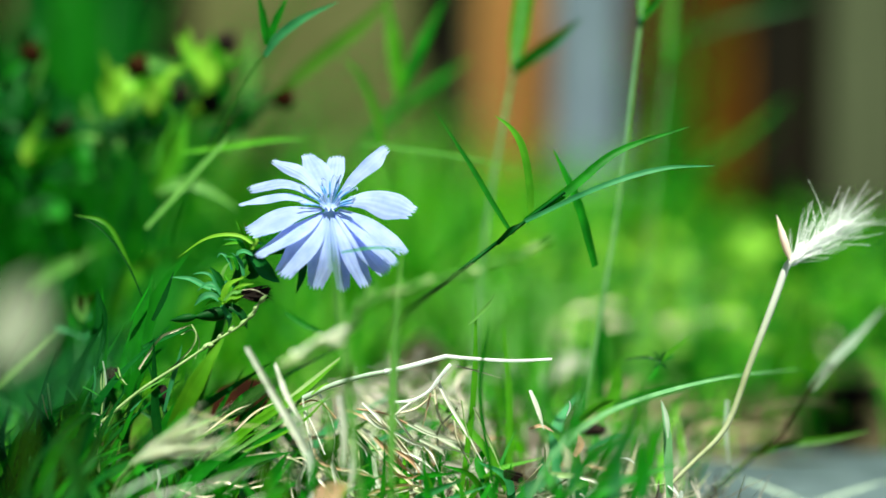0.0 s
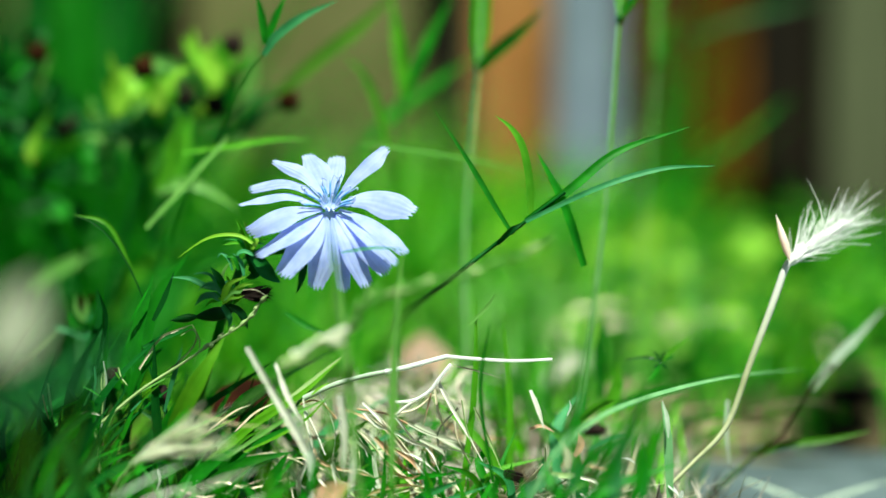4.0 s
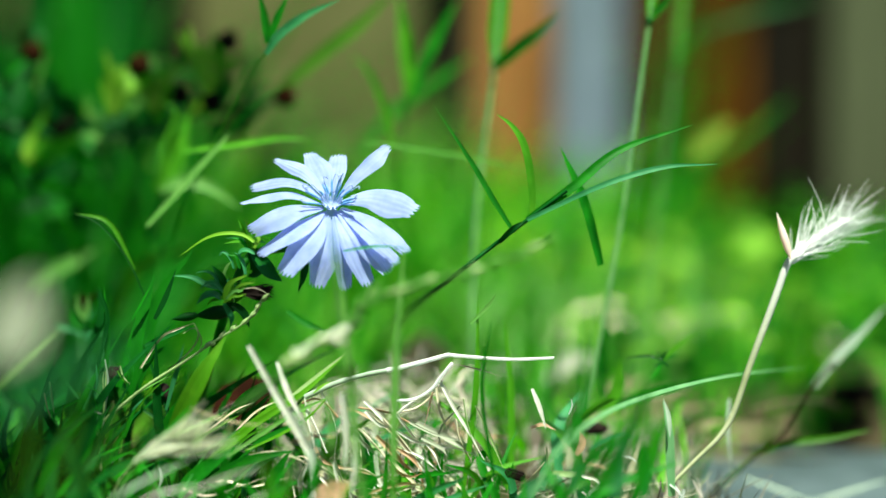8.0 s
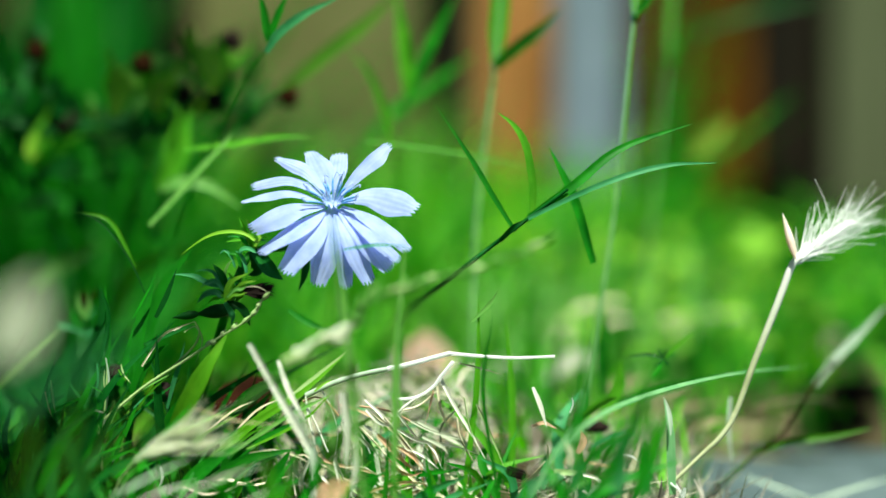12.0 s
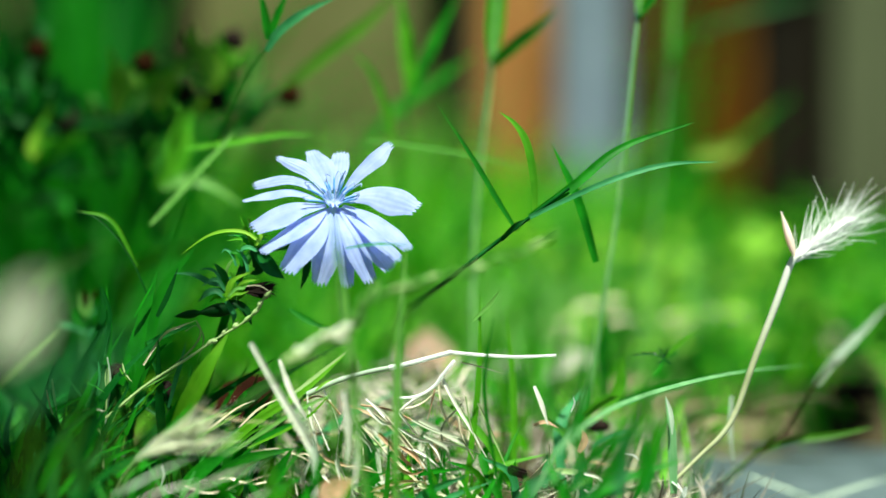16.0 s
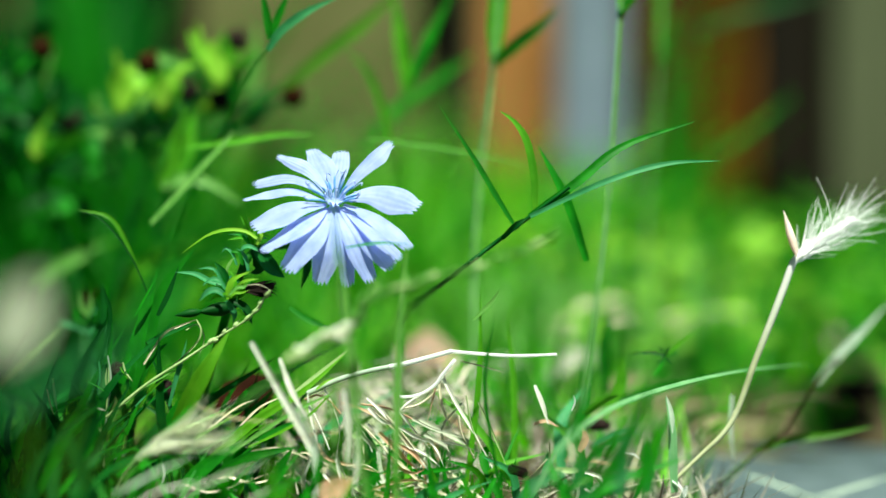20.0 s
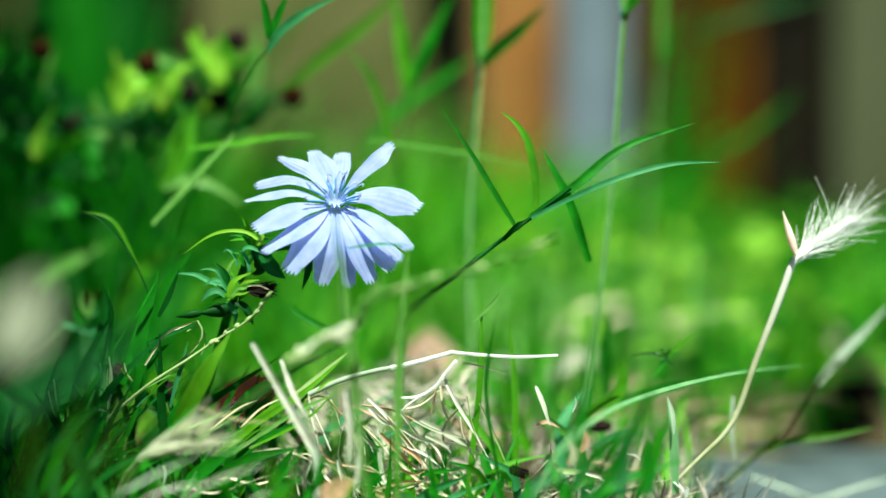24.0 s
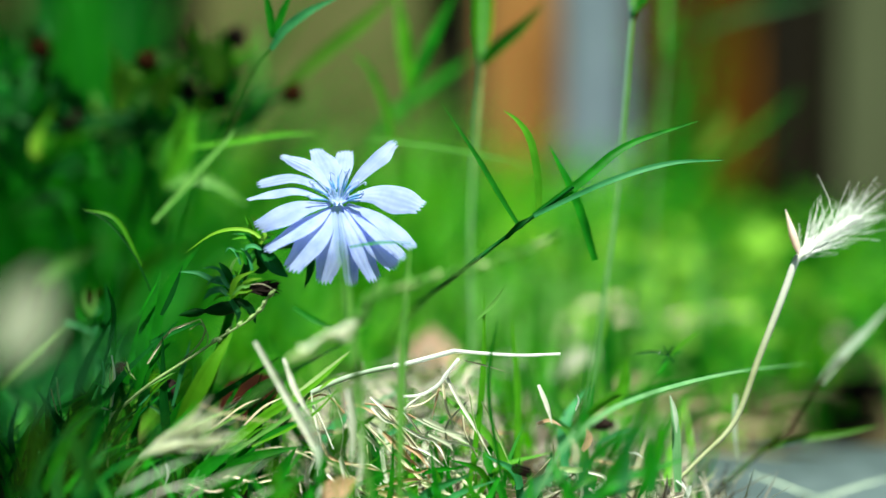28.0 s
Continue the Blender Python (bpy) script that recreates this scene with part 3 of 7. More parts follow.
            part("leaf", leaf(bend((c, c + way * 0.6, c + way + Vector((math.copysign(0.0010, way.x), -0.0005, -0.0006))), 8), rand(0.0005, 0.0009), (rand(-1, 1), -1, 0.9), 0.4, root=0.8),
                 (FRESH, BLUEGREEN, GREEN, DEEP)[k % 4], plant)
    for a, b, r in (((-0.0433, 0.0000, 0.0429), (-0.0427, -0.0020, 0.0483), 10), ((-0.0422, 0.0000, 0.0434), (-0.0396, -0.0030, 0.0475), 8), ((-0.0391, 0.0060, 0.0529), (-0.0394, 0.0040, 0.0579), 9)):
        part("bud", ovoid(a, b, r * 0.00011, 8, 7, 1.1), FRESH, plant, "closed green bud")
    part("leaf", merged([ovoid((-0.0422, 0.0000, 0.0421), (-0.0498, -0.0040, 0.0412), 13 * 0.00011, 8, 8, 0.8), ovoid((-0.0487, -0.0040, 0.0414), (-0.0542, -0.0050, 0.0406), 8 * 0.00011, 8, 6)]), DEEP, plant, "dark rolled leaf")
    dead = part("withered_flower", ovoid((-0.0401, -0.0040, 0.0459), (-0.0343, -0.0060, 0.0462), 0.0010, 8, 8, 1.2), BARK, plant, "withered blackish flower head")
    for k in range(27):
        e = Vector((-0.0339, -0.0060, 0.0463)) + Vector((rand(-1.6, 0.5), rand(-1, 1), rand(-1.7, 1.4))) * 0.0011
        s = Vector((-0.0401, -0.0040, 0.0459)) + Vector((0, rand(-1, 1), rand(-1, 1))) * 0.0006
        if k == 13:
            s, e = s + Vector((0, -0.0009, 0.0003)), e + Vector((0, -0.0011, 0.0004))
        part("dry_petal", leaf(bend((s, s.lerp(e, 0.5) + Vector((0, rand(-8, 0), rand(-6, 8))) * 0.00012, e), 6), 0.0002 if k == 13 else 0.0008, (rand(-1, 1), -1, rand(0, 1))),
             STRAW if k == 13 else BARK, dead)
    return plant


build_chicory()


def build_side_bud():
    base = (-0.0823, 0.0600, 0.0176)
    plant = thing("chicory_bud", base, "small withered chicory bud on a thin stem", "flower")
    part("stem", tube(bend(((-0.0823, 0.0600, 0.0176), (-0.0831, 0.0600, 0.0282), (-0.0838, 0.0600, 0.0342), (-0.0840, 0.0600, 0.0381)), 12), [0.0003] * 13, 6), BLUEGREEN, plant)
    part("bud", ovoid((-0.0843, 0.0600, 0.0381), (-0.0842, 0.0580, 0.0426), 0.0008, 8, 7), BUDBROWN, plant, "dark withered bud")
    part("bud", ovoid((-0.0827, 0.0590, 0.0402), (-0.0808, 0.0570, 0.0429), 0.0006, 8, 7), BUDBROWN, plant, "brown withered bud")
    for line, w, m in ((((-0.0835, 0.0580, 0.0363), (-0.0831, 0.0580, 0.0389), (-0.0828, 0.0580, 0.0418)), 8, PALEGREEN), (((-0.0837, 0.0580, 0.0363), (-0.0850, 0.0580, 0.0389), (-0.0855, 0.0580, 0.0426)), 9, PALEGREEN), (((-0.0837, 0.0590, 0.0360), (-0.0820, 0.0590, 0.0378), (-0.0815, 0.0590, 0.0402)), 7, BLUEGREEN), (((-0.0834, 0.0590, 0.0325), (-0.0814, 0.0590, 0.0331), (-0.0791, 0.0590, 0.0331)), 9, BLUEGREEN),
                       (((-0.0836, 0.0590, 0.0349), (-0.0860, 0.0590, 0.0354), (-0.0875, 0.0590, 0.0389)), 12, GREEN), (((-0.0840, 0.0610, 0.0321), (-0.0890, 0.0610, 0.0341), (-0.0917, 0.0610, 0.0345)), 9, BLUEGREEN)):
        part("leaf", leaf(bend(line, 8), w * 0.00012, (rand(-0.4, 0.4), -1, 0.6), 0.35, root=0.6), m, plant)


build_side_bud()


random.seed(12)


# ---- barley spikes and grass stalks ----
def build_barley():
    base = (0.0473, 0.0120, 0.0053)
    plant = thing("barley_spike", base, "bleached wild barley spike with long awns on a bent stem", "grass")
    line = bend(((0.0473, 0.0120, 0.0053), (0.0525, 0.0120, 0.0105), (0.0571, 0.0120, 0.0150), (0.0600, 0.0120, 0.0199), (0.0635, 0.0120, 0.0300), (0.0673, 0.0120, 0.0400), (0.0693, 0.0120, 0.0455), (0.0712, 0.0120, 0.0507), (0.0729, 0.0120, 0.0523)), 40)
    part("stem", tube(line, [0.00036 + 0.0004 * min(1, k / 26) for k in range(41)], 8), STALK, plant, "stem bleached white towards the spike")
    part("node", ovoid(line[14] - (line[15] - line[13]) * 0.5, line[16], 0.00060, 8, 6), STALK, plant)
    axis = [Vector(p) for p in ((0.0714, 0.0120, 0.0508), (0.0750, 0.0160, 0.0531), (0.0810, 0.0230, 0.0563), (0.0865, 0.0300, 0.0590))]
    spine = bend(axis, 30)
    part("axis", tube(spine, [0.0006] * 31, 6), CHAFF, plant)
    for k in range(22):
        i = int(k * 1.3)
        p, along = spine[i], (spine[i + 1] - spine[i]).normalized()
        up = Vector((-along.z, 0, along.x)).normalized()
        for j in range(3):
            turn = (0.4, 2.74, 1.57)[j] + rand(-0.5, 0.5)
            out = up * math.cos(turn) + along.cross(up) * math.sin(turn) * (1 if k % 2 else -1)
            way = (along + out * rand(0.10, 0.30)).normalized()
            tip = p + way * rand(0.0045, 0.0068)
            husk = part("spikelet", ovoid(p, tip, rand(0.00046, 0.00066), 6, 6), CHAFF, plant)
            for q in range(1 + k % 2):
                open_ = rand(0.12, 0.58) * (1.15 - 0.02 * k)
                end = tip + (along + out * open_ + Vector((rand(-0.1, 0.1), rand(-0.2, 0.2), rand(-0.1, 0.1)))).normalized() * rand(0.0065, 0.0135)
                part("awn", tube(bend((tip - way * 0.0025, tip.lerp(end, 0.5) + out * 0.0003, end), 6), [0.00013, 0.00011, 0.00010, 0.00008, 0.00006, 0.00005, 0.00003], 4), AWN, husk)
    for pts in (((0.0718, 0.0140, 0.0511), (0.0721, 0.0140, 0.0546), (0.0723, 0.0140, 0.0586)), ((0.0728, 0.0140, 0.0520), (0.0737, 0.0140, 0.0563), (0.0746, 0.0140, 0.0614)), ((0.0746, 0.0160, 0.0526), (0.0760, 0.0160, 0.0581), (0.0764, 0.0160, 0.0637)), ((0.0804, 0.0180, 0.0580), (0.0792, 0.0180, 0.0634), (0.0768, 0.0180, 0.0687)), ((0.0780, 0.0180, 0.0557), (0.0782, 0.0180, 0.0598), (0.0773, 0.0180, 0.0640)),
                ((0.0804, 0.0180, 0.0574), (0.0815, 0.0180, 0.0622), (0.0835, 0.0180, 0.0673)), ((0.0836, 0.0220, 0.0586), (0.0848, 0.0220, 0.0634), (0.0864, 0.0220, 0.0673)), ((0.0869, 0.0260, 0.0603), (0.0887, 0.0260, 0.0646), (0.0913, 0.0260, 0.0686)), ((0.0852, 0.0240, 0.0591), (0.0900, 0.0240, 0.0634), (0.0939, 0.0240, 0.0664)),
                ((0.0812, 0.0220, 0.0550), (0.0860, 0.0220, 0.0551), (0.0908, 0.0220, 0.0548)), ((0.0841, 0.0240, 0.0565), (0.0889, 0.0240, 0.0565), (0.0939, 0.0240, 0.0573))):
        part("awn", tube(bend(pts, 8), [0.00013 - 0.000011 * k for k in range(9)], 4), AWN, plant)
    part("floret", ovoid((0.0716, 0.0100, 0.0518), (0.0694, 0.0140, 0.0614), 0.00085, 8, 9, 0.75), BLUSH, plant, "reddish tan loose floret")
    return plant


barley = build_barley()


def build_second_stalk():
    base = (0.0589, 0.0500, -0.0047)
    plant = thing("wild_barley_stalk", base, "wild barley stalk with a pale sheath and a fallen leaf", "grass")
    part("stem", tube(bend((base, (0.0718, 0.0500, 0.0063), (0.0775, 0.0500, 0.0114), (0.0846, 0.0500, 0.0224), (0.0986, 0.0850, 0.0267), (0.1104, 0.0850, 0.0387)), 24), [0.00030] * 25, 7), BUDBROWN, plant, "thin dark brown stem")
    part("sheath", leaf(bend(((0.0892, 0.0750, 0.0190), (0.0943, 0.0750, 0.0256), (0.0997, 0.0750, 0.0311), (0.1066, 0.0750, 0.0386)), 12), 0.00204, root=0.5, fold=0.2), SHEATH, plant, "pale green sheath")
    part("leaf", leaf(bend(((0.0705, 0.0500, 0.0059), (0.0795, 0.0500, 0.0087), (0.0885, 0.0500, 0.0098), (0.0975, 0.0500, 0.0118)), 12), 0.00170, root=0.5), DULLOLIVE, plant)
    part("leaf", leaf(bend((base, (0.0666, 0.0500, 0.0020), (0.0730, 0.0500, 0.0076)), 10), 0.00100), PALEGREEN, plant)


build_second_stalk()


def build_diagonal_stalk():
    base = (-0.0302, 0.2400, -0.0022)
    plant = thing("creeping_grass_stalk", base, "dark green creeping grass stalk with narrow leaves", "grass")
    part("stem", tube(bend((base, (-0.0226, 0.2000, 0.0152), (-0.0114, 0.0900, 0.0342), (0.0018, 0.0070, 0.0486), (0.0089, 0.0040, 0.0543), (0.0178, 0.0020, 0.0611), (0.0245, 0.0010, 0.0661)), 26),
                      [0.00062 - 0.00001 * k for k in range(27)], 7), DEEP, plant)
    for pts, w, m in ((((0.0166, 0.0020, 0.0602), (0.0257, 0.0020, 0.0667), (0.0357, 0.0050, 0.0744), (0.0512, 0.0120, 0.0797)), 17, GREEN),
                      (((0.0165, 0.0000, 0.0602), (0.0311, -0.0020, 0.0670), (0.0437, 0.0000, 0.0707), (0.0550, 0.0030, 0.0714)), 11, BLUEGREEN),
                      (((0.0136, 0.0030, 0.0581), (0.0099, 0.0030, 0.0640), (0.0048, 0.0030, 0.0726), (-0.0024, 0.0030, 0.0836)), 11, GREEN),
                      (((0.0177, 0.0040, 0.0610), (0.0175, 0.0040, 0.0674), (0.0161, 0.0040, 0.0749), (0.0136, 0.0040, 0.0791), (0.0104, 0.0040, 0.0816)), 15, FRESH),
                      (((0.0110, 0.0030, 0.0556), (0.0137, 0.0000, 0.0584), (0.0160, 0.0000, 0.0599)), 11, DEEP)):
        part("leaf", leaf(bend(pts, 14), 0.00011 * w, (0.2, -1, 0.5), 0.3, root=0.7), m, plant)
    part("node", ovoid((0.0130, 0.0020, 0.0575), (0.0150, 0.0020, 0.0591), 0.00062, 7, 5), DEEP, plant)


build_diagonal_stalk()


def build_tall_stem(name, label, foot, mid, node, top, radius, flag, wide):
    stem = thing(name, foot, label, "grass", "swaying grass stems")
    node, top, k = Vector(node), Vector(top), 0.00013
    part("stem", tube(bend((foot, mid, node), 20), [radius * (0.95 - 0.012 * q) for q in range(21)], 7), STEM, stem)
    part("node", ovoid(node - Vector((0, 0, 0.0012)), node + Vector((0, 0, 0.0018)), radius * 1.5, 7, 5), DEEP if wide < 20 else PALE, stem)
    part("upper_stem", tube(bend((node, node.lerp(top, 0.5), top), 8), [radius * 0.72] * 9, 7), STEM, stem)
    part("sheath", leaf(bend((node, node.lerp(top, 0.25), node.lerp(top, 0.6), top), 12), k * wide * 1.5, (0.1, -1, 0.1), 0.5, root=0.3), FRESH, stem)
    part("leaf", leaf(bend(flag, 12), k * wide, (0.5, -1, 0.3), 0.4, root=0.8), GREEN, stem)
    return stem


stem_a = build_tall_stem("tall_grass", "green grass stem with a joint and a forked leaf", (0.0059, 0.0900, -0.0003), (0.0104, 0.0900, 0.0551), (0.0174, 0.0900, 0.0962),
                         (0.0226, 0.0900, 0.1337), 0.00077, ((0.0174, 0.0880, 0.0963), (0.0224, 0.0860, 0.1001), (0.0279, 0.0850, 0.1039), (0.0341, 0.0840, 0.1090)), 24)
stem_b = build_tall_stem("tall_grass", "thin green grass stem with a dark joint near its head", (0.0293, 0.0550, 0.0002), (0.0396, 0.0550, 0.0585), (0.0453, 0.0550, 0.1052),
                         (0.0474, 0.0550, 0.1258), 0.00065, ((0.0453, 0.0550, 0.1057), (0.0468, 0.0550, 0.1075), (0.0488, 0.0550, 0.1097), (0.0514, 0.0550, 0.1129)), 14)
part("leaf", leaf(bend(((0.0320, 0.0180, 0.0505), (0.0280, 0.0140, 0.0638), (0.0228, 0.0140, 0.0753)), 12), 0.00200, (0.2, -1, 0.3), 0.3, root=0.75), GREEN, stem_b)


stem_c = build_tall_stem("tall_grass", "slender green grass stem before the fence", (0.0562, 0.2000, -0.0001), (0.0639, 0.2000, 0.0562), (0.0690, 0.2000, 0.1050),
                         (0.0723, 0.2000, 0.1535), 0.00052, ((0.0690, 0.2000, 0.1050), (0.0710, 0.2000, 0.1093), (0.0733, 0.2000, 0.1137), (0.0767, 0.2000, 0.1198)), 16)


def build_seed_stalk(name, pts, radius, seeds, size, m, label, plump=0.28, first=6):
    line = bend(pts, 30)
    plant = thing(name, pts[0], label, "grass")
    part("stem", tube(line, [radius * (1.2 - 0.02 * k) for k in range(31)], 6), m, plant)
    for k in range(seeds):
        i = first + int((29 - first) * k / max(1, seeds - 1))
        t = (line[min(i + 1, 30)] - line[i - 1]).normalized()
        out = Vector((rand(-1, 1), rand(-1, 1), rand(-0.5, 1))).normalized()
        part("seed", ovoid(line[i], line[i] + (t * 1.0 + out * 0.45) * size * rand(0.8, 1.2), size * plump, 6, 5), m if k % 3 else PALE, plant)
    return plant


build_seed_stalk("seed_stalk", ((-0.0679, -0.0040, 0.0203), (-0.0600, -0.0040, 0.0268), (-0.0521, -0.0040, 0.0319), (-0.0459, -0.0040, 0.0361), (-0.0396, -0.0050, 0.0401), (-0.0357, -0.0060, 0.0449)), 0.00029, 8, 0.00190, PALE,
                 "thin pale grass stalk with small seeds", first=16)
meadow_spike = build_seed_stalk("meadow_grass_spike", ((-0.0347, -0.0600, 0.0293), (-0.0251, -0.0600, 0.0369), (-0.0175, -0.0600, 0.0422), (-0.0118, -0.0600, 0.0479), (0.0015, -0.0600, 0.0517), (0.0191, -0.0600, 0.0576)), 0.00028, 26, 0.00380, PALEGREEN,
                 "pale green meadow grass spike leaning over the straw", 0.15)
# extra seeds, mostly cream: sun on this stretch put into their colour
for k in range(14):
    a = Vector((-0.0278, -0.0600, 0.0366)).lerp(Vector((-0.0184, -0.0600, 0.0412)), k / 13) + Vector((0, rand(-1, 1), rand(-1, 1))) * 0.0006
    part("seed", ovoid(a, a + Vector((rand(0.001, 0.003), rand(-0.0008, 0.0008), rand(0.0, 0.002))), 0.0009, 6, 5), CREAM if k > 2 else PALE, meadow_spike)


random.seed(13)


# ---- single blades and straws, each laid in its place ----
def blade(pts, w, m, label="single green grass blade in the meadow", facing=(0, -1, 0.35), twist=0.0):
    return lone("grass_shoot", leaf(bend(pts, 14), w, facing, twist=twist), pts[0], m, label, "grass", "grass blades")


def straw(pts, w, m=None, label="bleached dry grass straw", round_=False):
    if round_:
        geo = tube(bend(pts, 14), [w * 0.5 * (1 - 0.25 * k / 14 + 0.06 * math.sin(k * 1.9)) for k in range(15)], 7)
    else:
        geo = leaf(bend(pts, 12), w, (rand(-0.8, 0.8), -1, rand(-0.2, 0.9)), rand(0.3, 0.8), tip=rand(0.1, 0.5), root=rand(0.5, 1.0), twist=rand(-1.5, 1.5))
    return lone("straw", geo, pts[0], m or STRAW, label, "straw", "dry straws")


# in front of the flower
blade(((-0.0140, -0.0550, 0.0117), (-0.0166, -0.0550, 0.0370), (-0.0201, -0.0550, 0.0650)), 0.00150, PALEGREEN)
blade(((-0.0095, -0.0350, 0.0083), (-0.0089, -0.0350, 0.0352), (-0.0074, -0.0350, 0.0568)), 0.00154, PALEGREEN)
blade(((-0.0195, -0.0180, 0.0545), (-0.0133, -0.0190, 0.0554), (-0.0071, -0.0200, 0.0551)), 0.00054, BLUEGREEN)
blade(((-0.0519, -0.1600, 0.0385), (-0.0447, -0.1600, 0.0437), (-0.0338, -0.1600, 0.0489)), 0.00100, BLUEGREEN)
blade(((-0.0585, -0.0700, 0.0143), (-0.0603, -0.0700, 0.0217), (-0.0630, -0.0700, 0.0272)), 0.00276, DEEP)
blade(((0.0204, -0.1000, 0.0193), (0.0179, -0.1000, 0.0277), (0.0129, -0.1000, 0.0343)), 0.00110, BLUEGREEN)
for x, y, lean, d, w in ((610, 700, 6, -0.075, 8), (668, 735, 26, -0.06, 13), (520, 800, 40, -0.07, 12),
                          (1010, 800, -40, -0.08, 10), (1160, 820, 40, -0.075, 9), (1230, 830, 50, -0.07, 8), (460, 800, -30, -0.08, 20), (700, 820, 70, -0.065, 9)):
    k = 0.000306 * (d + 0.37)
    tip = Vector(((x - 784) * k, d, 0.065 - (y - 350) * k))
    root = Vector((tip.x - lean * k, d, 0.001))
    blade((root, root.lerp(tip, 0.5) - Vector((lean * k * 0.2, 0, 0)), tip), w * k, (GREEN, FRESH, BLUEGREEN)[x // 10 % 3], "short green blade in front of the straw")
for x, y, d, w, lng, m in ((1090, 760, 0.10, 12, 120, DRYOLIVE), (1210, 745, 0.13, 14, 150, DRYOLIVE), (1180, 715, 0.17, 12, 120, DRYOLIVE),
                           (1290, 770, 0.08, 10, 110, DRYOLIVE)):
    k = 0.000306 * (d + 0.37)
    c = Vector(((x - 784) * k, d, max(0.003, 0.065 - (y - 350) * k)))
    straw((c - Vector((lng * 0.5 * k, 0, 0.001)), c + Vector((-0.2 * lng * k, 0.004, 0.002)), c + Vector((0.2 * lng * k, 0, 0.003)), c + Vector((lng * 0.5 * k, -0.003, 0.005))), w * k, m,
          "flattened dry straw blade on the soil")
# round the middle
blade(((0.0033, 0.0100, 0.0007), (0.0063, 0.0100, 0.0242), (0.0068, 0.0100, 0.0452)), 0.00125, FRESH)
blade(((0.0103, -0.0200, 0.0058), (0.0071, -0.0200, 0.0274), (0.0090, -0.0200, 0.0424)), 0.00080, GREEN)
blade(((0.0143, 0.0300, -0.0027), (0.0145, 0.0300, 0.0195), (0.0130, 0.0300, 0.0392)), 0.00159, FRESH)
blade(((0.0201, -0.0850, 0.0248), (0.0211, -0.0850, 0.0336), (0.0221, -0.0850, 0.0424), (0.0226, -0.0850, 0.0511)), 0.00105, GREEN)
blade(((0.0285, 0.1400, -0.0006), (0.0308, 0.1400, 0.0214), (0.0336, 0.1400, 0.0308)), 0.00187, GREEN)
blade(((0.0186, -0.0550, 0.0206), (0.0270, -0.0340, 0.0239), (0.0369, -0.0130, 0.0253), (0.0507, 0.0080, 0.0264), (0.0657, 0.0290, 0.0266), (0.0834, 0.0500, 0.0259)), 0.00136, HAZE, "long blue-green blade arching over the litter", (0, -0.6, 1))
tipped = thing("grass_shoot", (0.0449, -0.0060, 0.0056), "upright green blade with a pale withered tip", "grass", "grass blades")
part("leaf", leaf(bend(((0.0449, -0.0060, 0.0056), (0.0446, -0.0060, 0.0126), (0.0443, -0.0060, 0.0188), (0.0431, -0.0060, 0.0247)), 14), 0.00180, (0.1, -1, 0.5), 0.12, root=0.75), HAZE, tipped)
part("tip", leaf(bend(((0.0443, -0.0075, 0.0175), (0.0441, -0.0075, 0.0201), (0.0437, -0.0075, 0.0226), (0.0430, -0.0075, 0.0251)), 10), 0.00110, (0.5, -1, 0.3), 0.5, root=0.2), SHEATH, tipped, "pale withered tip")
for line, w, m, text in ((((0.0326, -0.0200, 0.0054), (0.0330, -0.0200, 0.0114), (0.0339, -0.0200, 0.0178)), 14, PALEGREEN, "pale green upright blade"), (((0.0360, -0.0400, 0.0112), (0.0362, -0.0400, 0.0155), (0.0356, -0.0400, 0.0216)), 16, GREEN, "olive upright grass blade"),
                         (((0.0385, 0.0300, -0.0022), (0.0402, 0.0300, 0.0043), (0.0429, 0.0300, 0.0121)), 17, STRAW, "beige dead grass blade"), (((0.0204, -0.0500, 0.0120), (0.0253, -0.0500, 0.0193), (0.0331, -0.0500, 0.0247)), 16, GREEN, "arching grass blade over the litter"), (((0.0159, -0.0300, 0.0095), (0.0201, -0.0300, 0.0171), (0.0239, -0.0300, 0.0229)), 7, HAZE, "narrow bluish grass blade"),
                         (((0.0403, 0.0600, 0.0137), (0.0408, 0.0600, 0.0190), (0.0405, 0.0600, 0.0256)), 12, FRESH, "short upright grass blade"), (((0.0289, 0.0200, 0.0179), (0.0325, 0.0200, 0.0206), (0.0365, 0.0200, 0.0221)), 16, FRESH, "short bright grass blade"), (((0.0227, -0.0300, 0.0148), (0.0229, -0.0300, 0.0175), (0.0218, -0.0300, 0.0202)), 15, STRAW, "cut end of a pale straw"),
                         (((0.0263, -0.0020, 0.0132), (0.0275, -0.0020, 0.0156), (0.0270, -0.0020, 0.0179)), 13, HUSK, "cut end of a tan straw"), (((0.0370, -0.0040, 0.0037), (0.0384, -0.0040, 0.0064), (0.0390, -0.0040, 0.0080)), 7, DEEP, "thin dark grass blade"), (((0.0357, 0.0040, 0.0121), (0.0378, 0.0040, 0.0118), (0.0392, 0.0040, 0.0107)), 4, AWN, "thin curled white straw"),
                         (((0.0249, 0.0000, 0.0211), (0.0256, 0.0000, 0.0229), (0.0253, 0.0000, 0.0243)), 3, AWN, "thin curled white straw"), (((0.0258, -0.0300, 0.0076), (0.0279, -0.0300, 0.0106), (0.0310, -0.0300, 0.0121)), 15, SHEATH, "pale straw lying on the soil"), (((0.0332, 0.0500, 0.0071), (0.0383, 0.0500, 0.0097), (0.0435, 0.0500, 0.0105)), 14, BLUEGREEN, "bluish grass blade"),
                         (((0.0212, -0.0100, 0.0109), (0.0242, -0.0100, 0.0105), (0.0273, -0.0100, 0.0109)), 10, PALE, "pale straw on the litter")):
    blade(line, w * 0.000112, m, text + " at the paving's edge", (rand(-0.4, 0.4), -1, rand(0.2, 0.7)))
